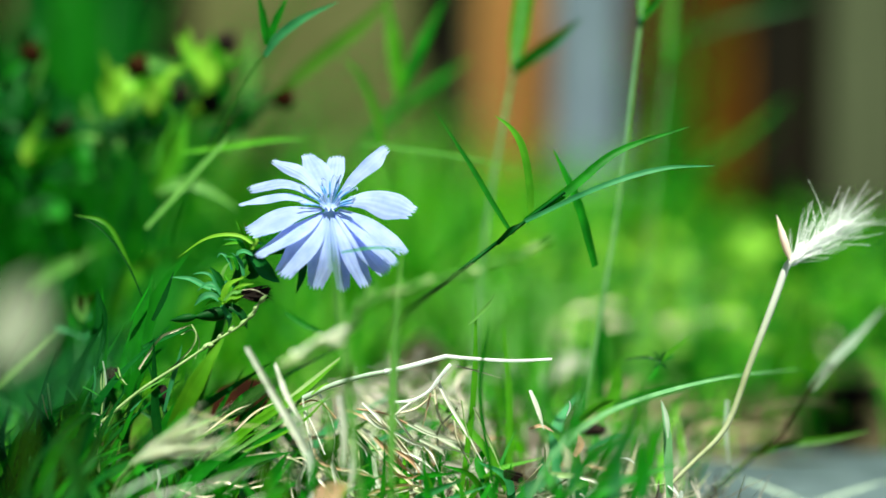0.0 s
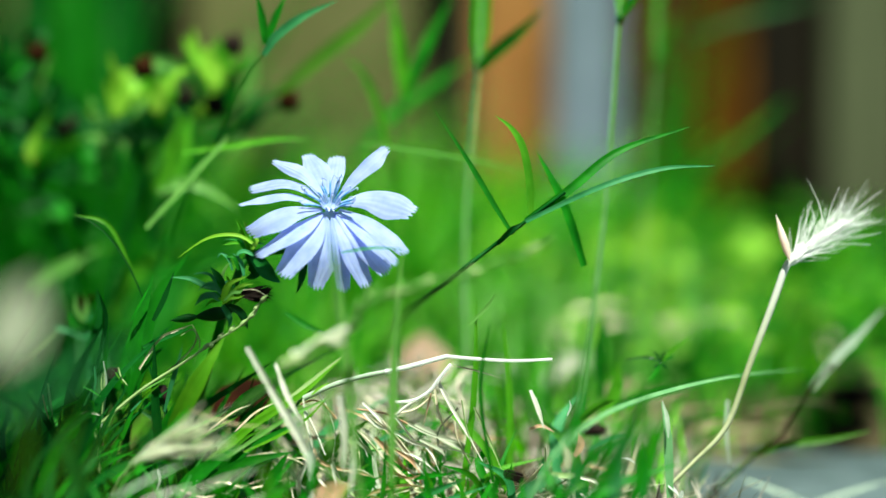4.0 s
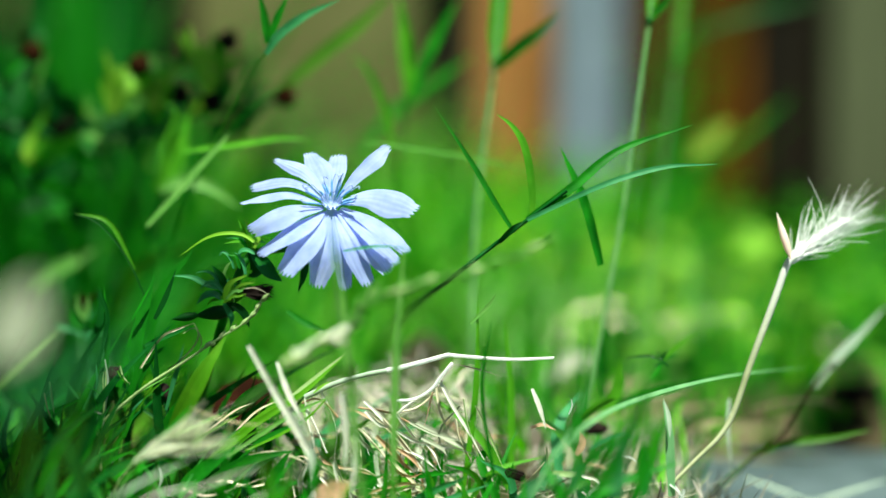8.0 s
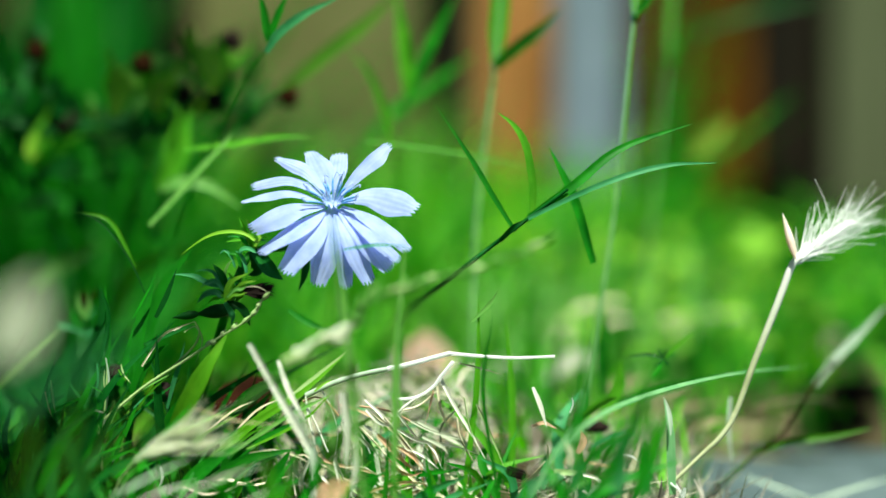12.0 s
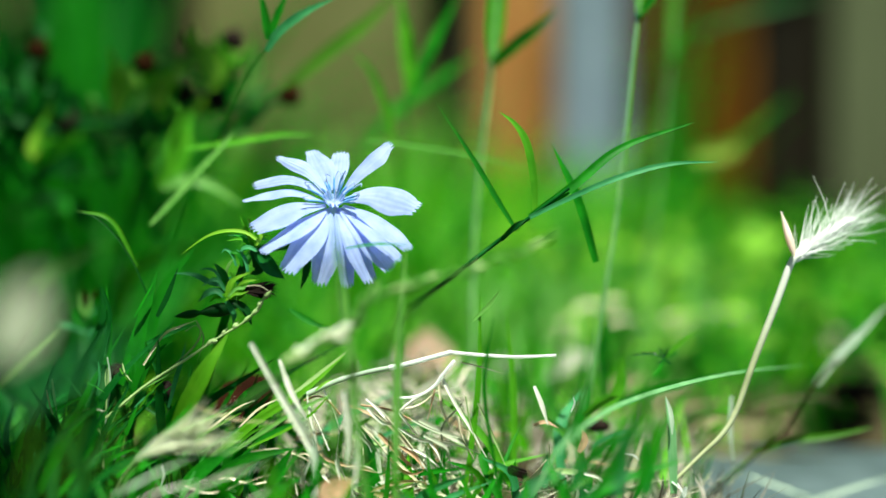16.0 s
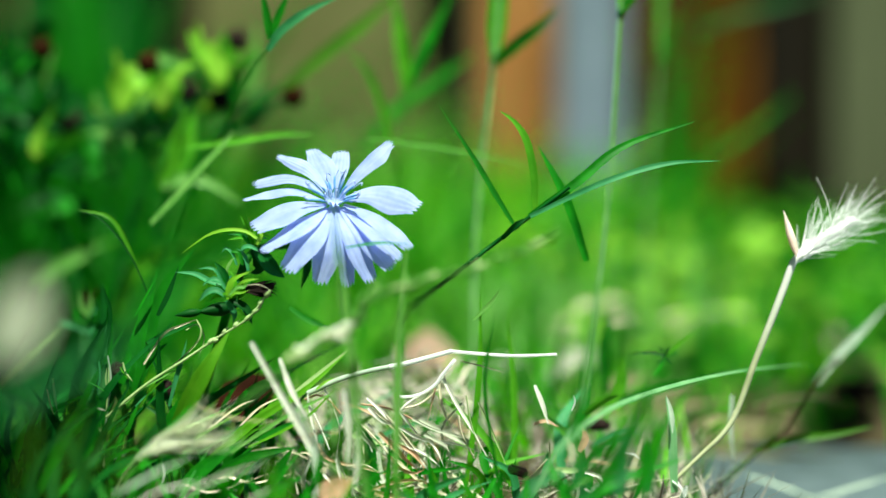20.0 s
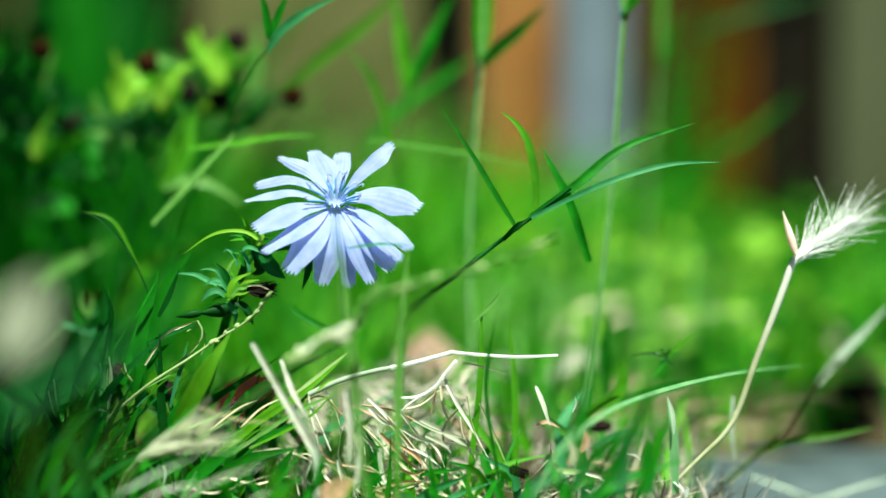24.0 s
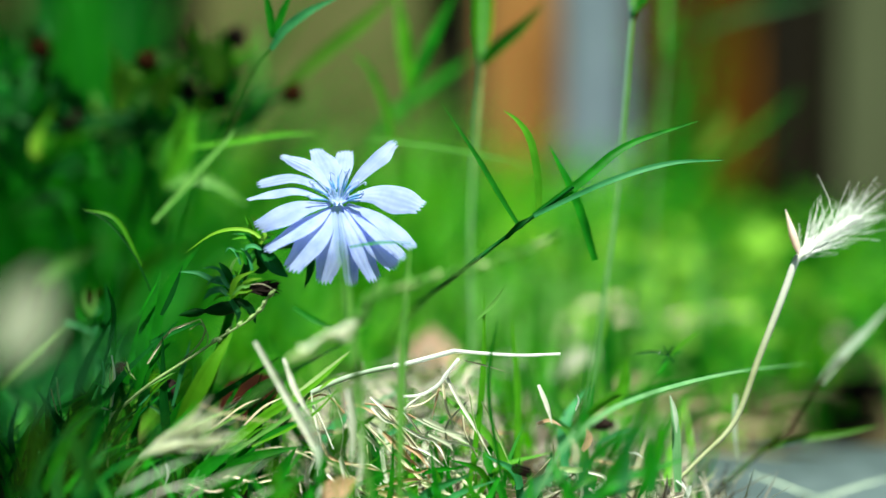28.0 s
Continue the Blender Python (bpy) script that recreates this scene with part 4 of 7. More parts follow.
blade(((0.0051, 0.0000, 0.0395), (0.0074, 0.0000, 0.0416), (0.0090, 0.0000, 0.0434), (0.0105, 0.0000, 0.0457)), 0.00080, PALEGREEN, "small pale grass tip catching the sun", (0.6, -0.6, 0.8))
blade(((0.0310, -0.0700, 0.0152), (0.0326, -0.0700, 0.0217), (0.0321, -0.0700, 0.0265)), 0.00249, GREEN)
blade(((0.0236, -0.0700, 0.0152), (0.0287, -0.0700, 0.0235), (0.0337, -0.0700, 0.0346)), 0.00249, GREEN)
blade(((0.0278, -0.0700, 0.0152), (0.0287, -0.0700, 0.0207), (0.0289, -0.0700, 0.0263)), 0.00204, BLUEGREEN)
blade(((0.0382, 0.0500, 0.0173), (0.0498, 0.0500, 0.0205), (0.0665, 0.0500, 0.0250)), 0.00204, GREEN)
blade(((0.0348, 0.0400, 0.0159), (0.0385, 0.0400, 0.0222), (0.0391, 0.0400, 0.0285)), 0.00249, FRESH)
blade(((-0.0343, 0.0300, 0.0401), (-0.0299, 0.0300, 0.0373), (-0.0253, 0.0300, 0.0353)), 0.00136, GREEN)
# a small spiky tuft, and the sheaths over the straw
for line, w, m in ((((0.0458, 0.0200, 0.0305), (0.0493, 0.0200, 0.0338), (0.0529, 0.0200, 0.0370), (0.0573, 0.0200, 0.0393)), 9, FRESH), (((0.0461, 0.0200, 0.0302), (0.0427, 0.0200, 0.0314), (0.0389, 0.0200, 0.0314), (0.0349, 0.0200, 0.0307)), 8, DEEP), (((0.0458, 0.0180, 0.0304), (0.0437, 0.0180, 0.0311), (0.0425, 0.0180, 0.0318)), 3, AWN), (((0.0458, 0.0180, 0.0304), (0.0463, 0.0180, 0.0321), (0.0472, 0.0180, 0.0335)), 8, DEEP),
                   (((0.0458, 0.0180, 0.0304), (0.0468, 0.0180, 0.0292), (0.0480, 0.0180, 0.0283)), 7, DEEP), (((0.0461, 0.0200, 0.0302), (0.0451, 0.0200, 0.0290), (0.0434, 0.0200, 0.0283)), 7, DEEP), (((0.0456, 0.0200, 0.0293), (0.0439, 0.0200, 0.0259), (0.0415, 0.0200, 0.0233)), 9, GREEN), (((0.0461, 0.0200, 0.0302), (0.0487, 0.0200, 0.0314), (0.0505, 0.0200, 0.0317)), 6, GREEN),
                   (((0.0458, 0.0200, 0.0302), (0.0445, 0.0200, 0.0323), (0.0437, 0.0200, 0.0336)), 6, DEEP)):
    foot = Vector((0.0468, 0.0260, 0.0297))
    line = [foot + (Vector(p) - Vector(line[0])) * 0.72 for p in line]
    blade(line, w * 0.00008, m, "spiky little tuft of grass")
for line, w, m in ((((-0.0330, -0.0040, 0.0229), (-0.0278, -0.0040, 0.0270), (-0.0237, -0.0040, 0.0303), (-0.0199, -0.0040, 0.0337)), 11, PALE), (((-0.0395, -0.0060, 0.0146), (-0.0328, -0.0060, 0.0177), (-0.0272, -0.0060, 0.0211), (-0.0218, -0.0060, 0.0267)), 6, SUNLIT), (((-0.0453, -0.0030, 0.0133), (-0.0410, -0.0030, 0.0172), (-0.0342, -0.0030, 0.0225), (-0.0285, -0.0030, 0.0257)), 17, SUNLIT),
                   (((-0.0496, -0.0020, 0.0131), (-0.0422, -0.0020, 0.0174), (-0.0365, -0.0020, 0.0202), (-0.0297, -0.0020, 0.0231)), 9, GREEN), (((-0.0263, -0.0020, 0.0256), (-0.0246, -0.0020, 0.0270), (-0.0227, -0.0020, 0.0281)), 5, YELLOW), (((-0.0424, 0.0000, 0.0174), (-0.0379, 0.0000, 0.0217), (-0.0333, 0.0000, 0.0240)), 4, STRAW), (((-0.0521, -0.0040, 0.0072), (-0.0443, -0.0040, 0.0083), (-0.0386, -0.0040, 0.0071), (-0.0307, -0.0040, 0.0091)), 7, STRAW)):
    blade(line, w * 0.000112, m, "pale green sheath over the straw", (0.5, -0.6, 0.8))
# lower left
for line, w, m in ((((-0.0687, 0.0020, 0.0320), (-0.0681, 0.0020, 0.0277), (-0.0686, 0.0020, 0.0223), (-0.0700, 0.0020, 0.0125)), 4, SHEATH), (((-0.0689, 0.0020, 0.0252), (-0.0691, 0.0020, 0.0275), (-0.0689, 0.0020, 0.0298)), 3, PALE), (((-0.0713, 0.0000, 0.0195), (-0.0702, 0.0000, 0.0176), (-0.0695, 0.0000, 0.0163)), 4, PALE), (((-0.0786, -0.0040, 0.0281), (-0.0782, -0.0040, 0.0247), (-0.0777, -0.0040, 0.0215)), 4, PALE), (((-0.0797, -0.0040, 0.0258), (-0.0791, -0.0040, 0.0230), (-0.0784, -0.0040, 0.0207)), 3, HUSK),
                   (((-0.0659, 0.0000, 0.0299), (-0.0651, 0.0000, 0.0286), (-0.0642, 0.0000, 0.0274)), 3, FRESH), (((-0.0725, 0.0000, 0.0270), (-0.0706, 0.0000, 0.0261), (-0.0688, 0.0000, 0.0249)), 3, GREEN), (((-0.0704, -0.0020, 0.0245), (-0.0702, -0.0020, 0.0211), (-0.0716, -0.0020, 0.0165)), 13, GREEN), (((-0.0707, 0.0030, 0.0308), (-0.0705, 0.0030, 0.0274), (-0.0712, 0.0030, 0.0239)), 4, BLUEGREEN), (((-0.0731, -0.0060, 0.0215), (-0.0703, -0.0060, 0.0224), (-0.0675, -0.0060, 0.0218)), 6, GREYLEAF),
                   (((-0.0629, 0.0000, 0.0220), (-0.0611, 0.0000, 0.0237), (-0.0588, 0.0000, 0.0254)), 4, BLUEGREEN), (((-0.0639, -0.0040, 0.0168), (-0.0627, -0.0040, 0.0202), (-0.0615, -0.0040, 0.0230)), 9, GREEN)):
    blade(line, w * 0.000114, m, "thin strand low in the grass", (rand(-0.5, 0.5), -1, 0.5))
blade(((-0.0537, -0.0120, 0.0173), (-0.0501, -0.0140, 0.0245), (-0.0463, -0.0150, 0.0314), (-0.0424, -0.0130, 0.0380)), 0.00360, SUNLIT, "bright sunlit broad grass blade", (0.4, -0.6, 0.9))
for line, w, m in ((((-0.0610, 0.0040, 0.0346), (-0.0566, 0.0040, 0.0365), (-0.0514, 0.0040, 0.0385)), 10, DEEP), (((-0.0627, 0.0060, 0.0247), (-0.0613, 0.0060, 0.0294), (-0.0590, 0.0060, 0.0328), (-0.0563, 0.0060, 0.0349)), 9, GREEN), (((-0.0561, 0.0000, 0.0220), (-0.0547, 0.0000, 0.0274), (-0.0535, 0.0000, 0.0311), (-0.0524, 0.0000, 0.0356)), 8, BLUEGREEN), (((-0.0645, 0.0030, 0.0251), (-0.0634, 0.0030, 0.0297), (-0.0643, 0.0030, 0.0331)), 7, GREEN),
                   (((-0.0649, 0.0000, 0.0224), (-0.0617, 0.0000, 0.0254), (-0.0572, 0.0000, 0.0279), (-0.0515, 0.0000, 0.0311)), 4, PALEGREEN), (((-0.0628, -0.0020, 0.0205), (-0.0591, -0.0020, 0.0256), (-0.0557, -0.0020, 0.0285)), 4, FRESH), (((-0.0724, -0.0040, 0.0145), (-0.0707, -0.0040, 0.0196), (-0.0695, -0.0040, 0.0247)), 12, GREEN), (((-0.0527, 0.0000, 0.0077), (-0.0502, 0.0000, 0.0096), (-0.0479, 0.0000, 0.0108)), 9, BLUEGREEN),
                   (((-0.0509, -0.0140, 0.0084), (-0.0463, -0.0140, 0.0069), (-0.0409, -0.0140, 0.0084), (-0.0336, -0.0140, 0.0109)), 4, STRAW), (((-0.0562, -0.0080, 0.0115), (-0.0558, -0.0080, 0.0095), (-0.0565, -0.0080, 0.0070)), 6, SHEATH), (((-0.0653, 0.0000, 0.0309), (-0.0647, 0.0000, 0.0288), (-0.0633, 0.0000, 0.0270)), 3, PALE), (((-0.0506, -0.0030, 0.0158), (-0.0443, -0.0030, 0.0195), (-0.0409, -0.0030, 0.0214)), 5, FRESH),
                   (((-0.0484, 0.0020, 0.0171), (-0.0426, 0.0020, 0.0215), (-0.0386, 0.0020, 0.0233)), 5, STRAW), (((-0.0702, 0.0030, 0.0308), (-0.0683, 0.0030, 0.0400), (-0.0699, 0.0030, 0.0463)), 9, DEEP), (((-0.0440, -0.0060, 0.0047), (-0.0406, -0.0060, 0.0094), (-0.0371, -0.0060, 0.0123)), 8, GREEN), (((-0.0363, -0.0050, 0.0045), (-0.0340, -0.0050, 0.0090), (-0.0315, -0.0050, 0.0126)), 10, DEEP),
                   (((-0.0529, 0.0020, 0.0372), (-0.0506, 0.0020, 0.0383), (-0.0492, 0.0020, 0.0355), (-0.0506, 0.0020, 0.0309)), 3, PALE), (((-0.0608, -0.0020, 0.0216), (-0.0600, -0.0020, 0.0245), (-0.0580, -0.0020, 0.0256)), 4, GREEN), (((-0.0701, -0.0100, 0.0053), (-0.0677, -0.0100, 0.0098), (-0.0672, -0.0100, 0.0142)), 6, PALE), (((-0.0436, 0.0000, 0.0128), (-0.0402, 0.0000, 0.0163), (-0.0367, 0.0000, 0.0183)), 6, FRESH),
                   (((-0.0449, -0.0030, 0.0093), (-0.0398, -0.0030, 0.0119), (-0.0331, -0.0030, 0.0133)), 6, GREEN), (((-0.0586, 0.0020, 0.0401), (-0.0563, 0.0020, 0.0446), (-0.0542, 0.0020, 0.0503)), 11, DEEP), (((-0.0635, 0.0040, 0.0399), (-0.0609, 0.0040, 0.0445), (-0.0588, 0.0040, 0.0484)), 6, GREEN), (((-0.0674, 0.0000, 0.0191), (-0.0657, 0.0000, 0.0225), (-0.0629, 0.0000, 0.0242)), 3, PALEGREEN)):
    blade(line, w * 0.000114, m, "narrow grass blade at the foot of the chicory", (rand(-0.7, 0.7), -1, rand(0.2, 0.9)), rand(-0.5, 0.5))
blade(((-0.0645, 0.0060, 0.0246), (-0.0622, 0.0060, 0.0385), (-0.0595, 0.0080, 0.0493)), 0.00249, GREEN)
blade(((-0.0688, 0.0040, 0.0294), (-0.0686, 0.0040, 0.0375), (-0.0692, 0.0040, 0.0472)), 0.00113, GREEN)
blade(((-0.0656, 0.0200, 0.0494), (-0.0709, 0.0200, 0.0592), (-0.0783, 0.0200, 0.0614)), 0.00091, FRESH)
blade(((-0.0486, -0.0060, 0.0113), (-0.0385, -0.0060, 0.0192), (-0.0284, -0.0060, 0.0259), (-0.0200, -0.0040, 0.0333)), 0.00130, SUNLIT, "pale green blade lying across the straw")
blade(((-0.0427, -0.0080, 0.0138), (-0.0316, -0.0080, 0.0211), (-0.0216, -0.0080, 0.0261)), 0.00090, PALEGREEN)
blade(((-0.0443, 0.0060, 0.0200), (-0.0397, 0.0060, 0.0246), (-0.0306, 0.0080, 0.0290)), 0.00200, GREEN)
blade(((-0.0469, -0.0100, 0.0086), (-0.0392, -0.0100, 0.0130), (-0.0292, -0.0100, 0.0152)), 0.00200, GREEN)
blade(((-0.0522, -0.0120, 0.0067), (-0.0478, -0.0120, 0.0111), (-0.0400, -0.0120, 0.0166)), 0.00295, GREEN)
blade(((-0.0694, -0.0300, 0.0096), (-0.0662, -0.0300, 0.0201), (-0.0651, -0.0300, 0.0295)), 0.00295, DEEP)
blade(((-0.0757, -0.0300, 0.0096), (-0.0693, -0.0300, 0.0222), (-0.0631, -0.0300, 0.0264)), 0.00249, GREEN)
blade(((-0.0359, -0.0100, 0.0041), (-0.0336, -0.0100, 0.0097), (-0.0303, -0.0100, 0.0152)), 0.00227, GREEN)
blade(((-0.0166, 0.0040, 0.0017), (-0.0154, 0.0040, 0.0110), (-0.0177, 0.0040, 0.0179)), 0.00295, DEEP)
blade(((-0.1031, 0.0500, 0.0200), (-0.0958, 0.0500, 0.0275), (-0.0878, 0.0500, 0.0348)), 0.00167, PALEGREEN)
# upper grass, behind the flower
windy = []


def upper(pts, w, m, label="long green grass blade behind the flower"):
    windy.append(blade(pts, w, m, label))


def forked(label, stem, r, m, leaves):
    """A grass stalk that carries several blades."""
    plant = thing("grass_stalk", stem[0], label, "grass", "loose stalks behind the flower")
    line = bend(stem, 24)
    part("stem", tube(line, [r * (1.1 - 0.012 * k) for k in range(25)], 6), m, plant)
    for pts, w, lm in leaves:
        part("leaf", leaf(bend(pts, 14), w, (rand(-0.3, 0.3), -1, 0.35), 0.28, root=0.6), lm, plant)
    windy.append(plant)
    return plant


forked("thin stalk with a long olive blade above the flower", ((-0.0790, 0.0750, 0.0160), (-0.0693, 0.0750, 0.0475), (-0.0624, 0.0750, 0.0652), (-0.0542, 0.0750, 0.0767), (-0.0446, 0.0750, 0.0872), (-0.0382, 0.0750, 0.0910)), 0.00036, GREEN,
       ((((-0.0439, 0.1200, 0.0921), (-0.0319, 0.1200, 0.1023), (-0.0214, 0.1200, 0.1104), (-0.0117, 0.1200, 0.1205)), 0.00390, DULLOLIVE), (((-0.0668, 0.0450, 0.0581), (-0.0614, 0.0450, 0.0639), (-0.0563, 0.0450, 0.0696), (-0.0499, 0.0450, 0.0766), (-0.0481, 0.0450, 0.0791)), 0.00165, PALEGREEN)))
forked("dark thin stalk with a bluish forked leaf", ((-0.0686, 0.0700, 0.0409), (-0.0638, 0.0700, 0.0571), (-0.0581, 0.0600, 0.0685), (-0.0511, 0.0500, 0.0799), (-0.0430, 0.0400, 0.0927), (-0.0388, 0.0320, 0.0965)), 0.00022, GREEN,
       ((((-0.0389, 0.0300, 0.0957), (-0.0358, 0.0300, 0.1000), (-0.0303, 0.0300, 0.1040), (-0.0228, 0.0300, 0.1076)), 0.00208, BLUEGREEN), (((-0.0385, 0.0300, 0.0981), (-0.0390, 0.0300, 0.1030), (-0.0404, 0.0300, 0.1096)), 0.00184, GREEN), (((-0.0384, 0.0320, 0.0988), (-0.0365, 0.0320, 0.1038), (-0.0340, 0.0320, 0.1091)), 0.00172, GREEN)))
vee = forked("green stalk forking into two upright blades", ((-0.0235, 0.1300, 0.0223), (-0.0158, 0.1300, 0.0530), (-0.0136, 0.1300, 0.0774), (-0.0115, 0.1300, 0.0942)), 0.00040, GREEN,
       ((((-0.0112, 0.1200, 0.0921), (-0.0124, 0.1200, 0.1041), (-0.0148, 0.1200, 0.1196)), 0.00375, FRESH), (((-0.0106, 0.1200, 0.0936), (-0.0055, 0.1200, 0.1048), (0.0013, 0.1200, 0.1181)), 0.00330, GREEN), (((-0.0148, 0.1000, 0.0767), (-0.0158, 0.1000, 0.0831), (-0.0180, 0.1000, 0.0903), (-0.0213, 0.1000, 0.0968), (-0.0260, 0.1000, 0.1013)), 0.00216, FRESH)))
upper(((-0.0258, 0.1800, 0.0770), (-0.0156, 0.1800, 0.0896), (-0.0030, 0.1800, 0.0985), (0.0087, 0.1800, 0.1069)), 0.00337, GREEN, "pale greyish blade before the wall")
upper(((-0.0602, 0.0550, 0.0753), (-0.0498, 0.0550, 0.0766), (-0.0381, 0.0550, 0.0783), (-0.0303, 0.0550, 0.0782)), 0.00143, FRESH, "level green blade passing behind the flower")
upper(((-0.0190, 0.0650, 0.0777), (-0.0124, 0.0650, 0.0771), (-0.0017, 0.0650, 0.0756), (0.0089, 0.0650, 0.0737), (0.0215, 0.0650, 0.0705)), 0.00120, FRESH, "pale level blade beside the flower")
upper(((-0.0709, 0.0900, 0.0666), (-0.0659, 0.0900, 0.0683), (-0.0589, 0.0900, 0.0672), (-0.0509, 0.0900, 0.0618)), 0.00296, PALEGREEN, "pale translucent blade arching behind the flower")
upper(((-0.0731, 0.1000, 0.0666), (-0.0702, 0.1000, 0.0709), (-0.0673, 0.1000, 0.0781), (-0.0647, 0.1000, 0.0865)), 0.00374, FRESH, "sunlit upright blade of grass")
upper(((-0.0581, 0.1500, 0.0779), (-0.0553, 0.1500, 0.0922), (-0.0537, 0.1500, 0.1033), (-0.0541, 0.1500, 0.1136)), 0.00382, PALEGREEN)
upper(((-0.0833, 0.1700, 0.0503), (-0.0873, 0.1700, 0.0669), (-0.0897, 0.1700, 0.0801), (-0.0888, 0.1700, 0.0933)), 0.00331, GREEN)
upper(((-0.0627, 0.0150, 0.0439), (-0.0657, 0.0150, 0.0508), (-0.0694, 0.0150, 0.0563), (-0.0733, 0.0150, 0.0599), (-0.0775, 0.0150, 0.0613)), 0.00047, DEEP, "thin blade with a drooping tip")
upper(((0.0775, 0.3200, 0.0484), (0.0943, 0.3200, 0.0737), (0.1132, 0.3200, 0.0880), (0.1311, 0.3200, 0.1032)), 0.00317, GREEN)
upper(((0.0947, 0.3400, 0.1255), (0.1076, 0.3400, 0.1320), (0.1271, 0.3400, 0.1367), (0.1465, 0.3400, 0.1410)), 0.00348, DEEP)
upper(((0.0398, 0.0900, 0.0144), (0.0388, 0.0900, 0.0257), (0.0405, 0.0900, 0.0370)), 0.00310, GREEN)
# lighter greens here stand in for sun on the bed's blades
upper(((-0.1124, 0.1300, 0.0388), (-0.1063, 0.1300, 0.0441), (-0.1001, 0.1300, 0.0474), (-0.0932, 0.1300, 0.0511)), 0.00367, PALEGREEN, "pale blurred blade over the bed")
upper(((-0.1234, 0.1500, 0.0301), (-0.1153, 0.1500, 0.0397), (-0.1057, 0.1500, 0.0477), (-0.0913, 0.1500, 0.0517)), 0.00287, FRESH, "pale blurred blade over the bed")
upper(((-0.0912, 0.1400, 0.0308), (-0.0873, 0.1400, 0.0418), (-0.0786, 0.1400, 0.0480), (-0.0677, 0.1400, 0.0512)), 0.00406, FRESH, "sunlit blade bent over the bed")
upper(((-0.0680, 0.0300, 0.0209), (-0.0652, 0.0300, 0.0333), (-0.0615, 0.0300, 0.0443), (-0.0546, 0.0300, 0.0536)), 0.00294, GREEN, "tall broad blade beside the chicory")
upper(((-0.0753, 0.1600, 0.0295), (-0.0704, 0.1600, 0.0392), (-0.0606, 0.1600, 0.0441), (-0.0525, 0.1600, 0.0454)), 0.00390, FRESH, "sunlit blade bent over the bed")
upper(((-0.0790, 0.0300, 0.0283), (-0.0746, 0.0300, 0.0382), (-0.0752, 0.0300, 0.0455)), 0.00196, DEEP)
upper(((-0.0678, 0.0120, 0.0253), (-0.0651, 0.0120, 0.0335), (-0.0622, 0.0120, 0.0417), (-0.0608, 0.0120, 0.0478)), 0.00234, GREEN, "upright blade with a brown tip")
turning = lone("grass_leaf", leaf(bend(((0.0885, 0.3000, 0.0786), (0.0940, 0.3000, 0.0837), (0.0997, 0.3000, 0.0888), (0.1042, 0.3000, 0.0929)), 12), 0.00698, (0.1, -1, 0.5), 0.3, root=0.5), (0.0885, 0.3000, 0.0786), OLIVE, "yellowish grass leaf turned to imitate sun dapples before the fence", "grass")
low_turning = lone("grass_leaf", leaf(bend(((0.0675, 0.3000, 0.0411), (0.0712, 0.3000, 0.0478), (0.0744, 0.3000, 0.0540), (0.0785, 0.3000, 0.0628)), 12), 0.01190, (0.1, -1, 0.7), 0.2, root=0.5, oval=True), (0.0675, 0.3000, 0.0411), YELLOW, "pale yellowish leaf turning low in the meadow", "grass")
lone("grass_stalk", tube(bend(((0.0611, 0.3000, 0.0036), (0.0631, 0.3000, 0.0201), (0.0655, 0.3000, 0.0324), (0.0677, 0.3000, 0.0415)), 12), [0.0004] * 13, 6), (0.0611, 0.3000, 0.0036), GREEN, "thin green stalk below a pale leaf", "grass")
lone("grass_stalk", tube(bend(((0.0765, 0.3000, 0.0036), (0.0804, 0.3000, 0.0427), (0.0851, 0.3000, 0.0663), (0.0889, 0.3000, 0.0790)), 16), [0.0004] * 17, 6), (0.0765, 0.3000, 0.0036), GREEN, "thin green stalk below a yellowish leaf", "grass")
# blurred blades close before the litter
for line, w, m in ((((-0.0115, -0.1000, 0.0186), (-0.0104, -0.1000, 0.0228), (-0.0086, -0.1000, 0.0269)), 9, GREEN), (((-0.0028, -0.0900, 0.0169), (-0.0016, -0.0900, 0.0204), (0.0006, -0.0900, 0.0238)), 10, GREEN), (((0.0031, -0.1000, 0.0186), (0.0037, -0.1000, 0.0228), (0.0036, -0.1000, 0.0278)), 9, SUNLIT), (((0.0075, -0.0900, 0.0169), (0.0084, -0.0900, 0.0212), (0.0105, -0.0900, 0.0255)), 9, GREEN),
                   (((-0.0250, -0.1100, 0.0203), (-0.0234, -0.1100, 0.0243), (-0.0210, -0.1100, 0.0284)), 9, GREEN), (((-0.0067, -0.0900, 0.0169), (-0.0070, -0.0900, 0.0204), (-0.0080, -0.0900, 0.0234)), 9, SUNLIT), (((0.0122, -0.1000, 0.0186), (0.0143, -0.1000, 0.0228), (0.0172, -0.1000, 0.0260)), 9, HAZE), (((0.0213, -0.0900, 0.0169), (0.0238, -0.0900, 0.0221), (0.0273, -0.0900, 0.0256)), 8, GREEN)):
    blade(line, w * 0.000085, m, "grass blade close before the litter")
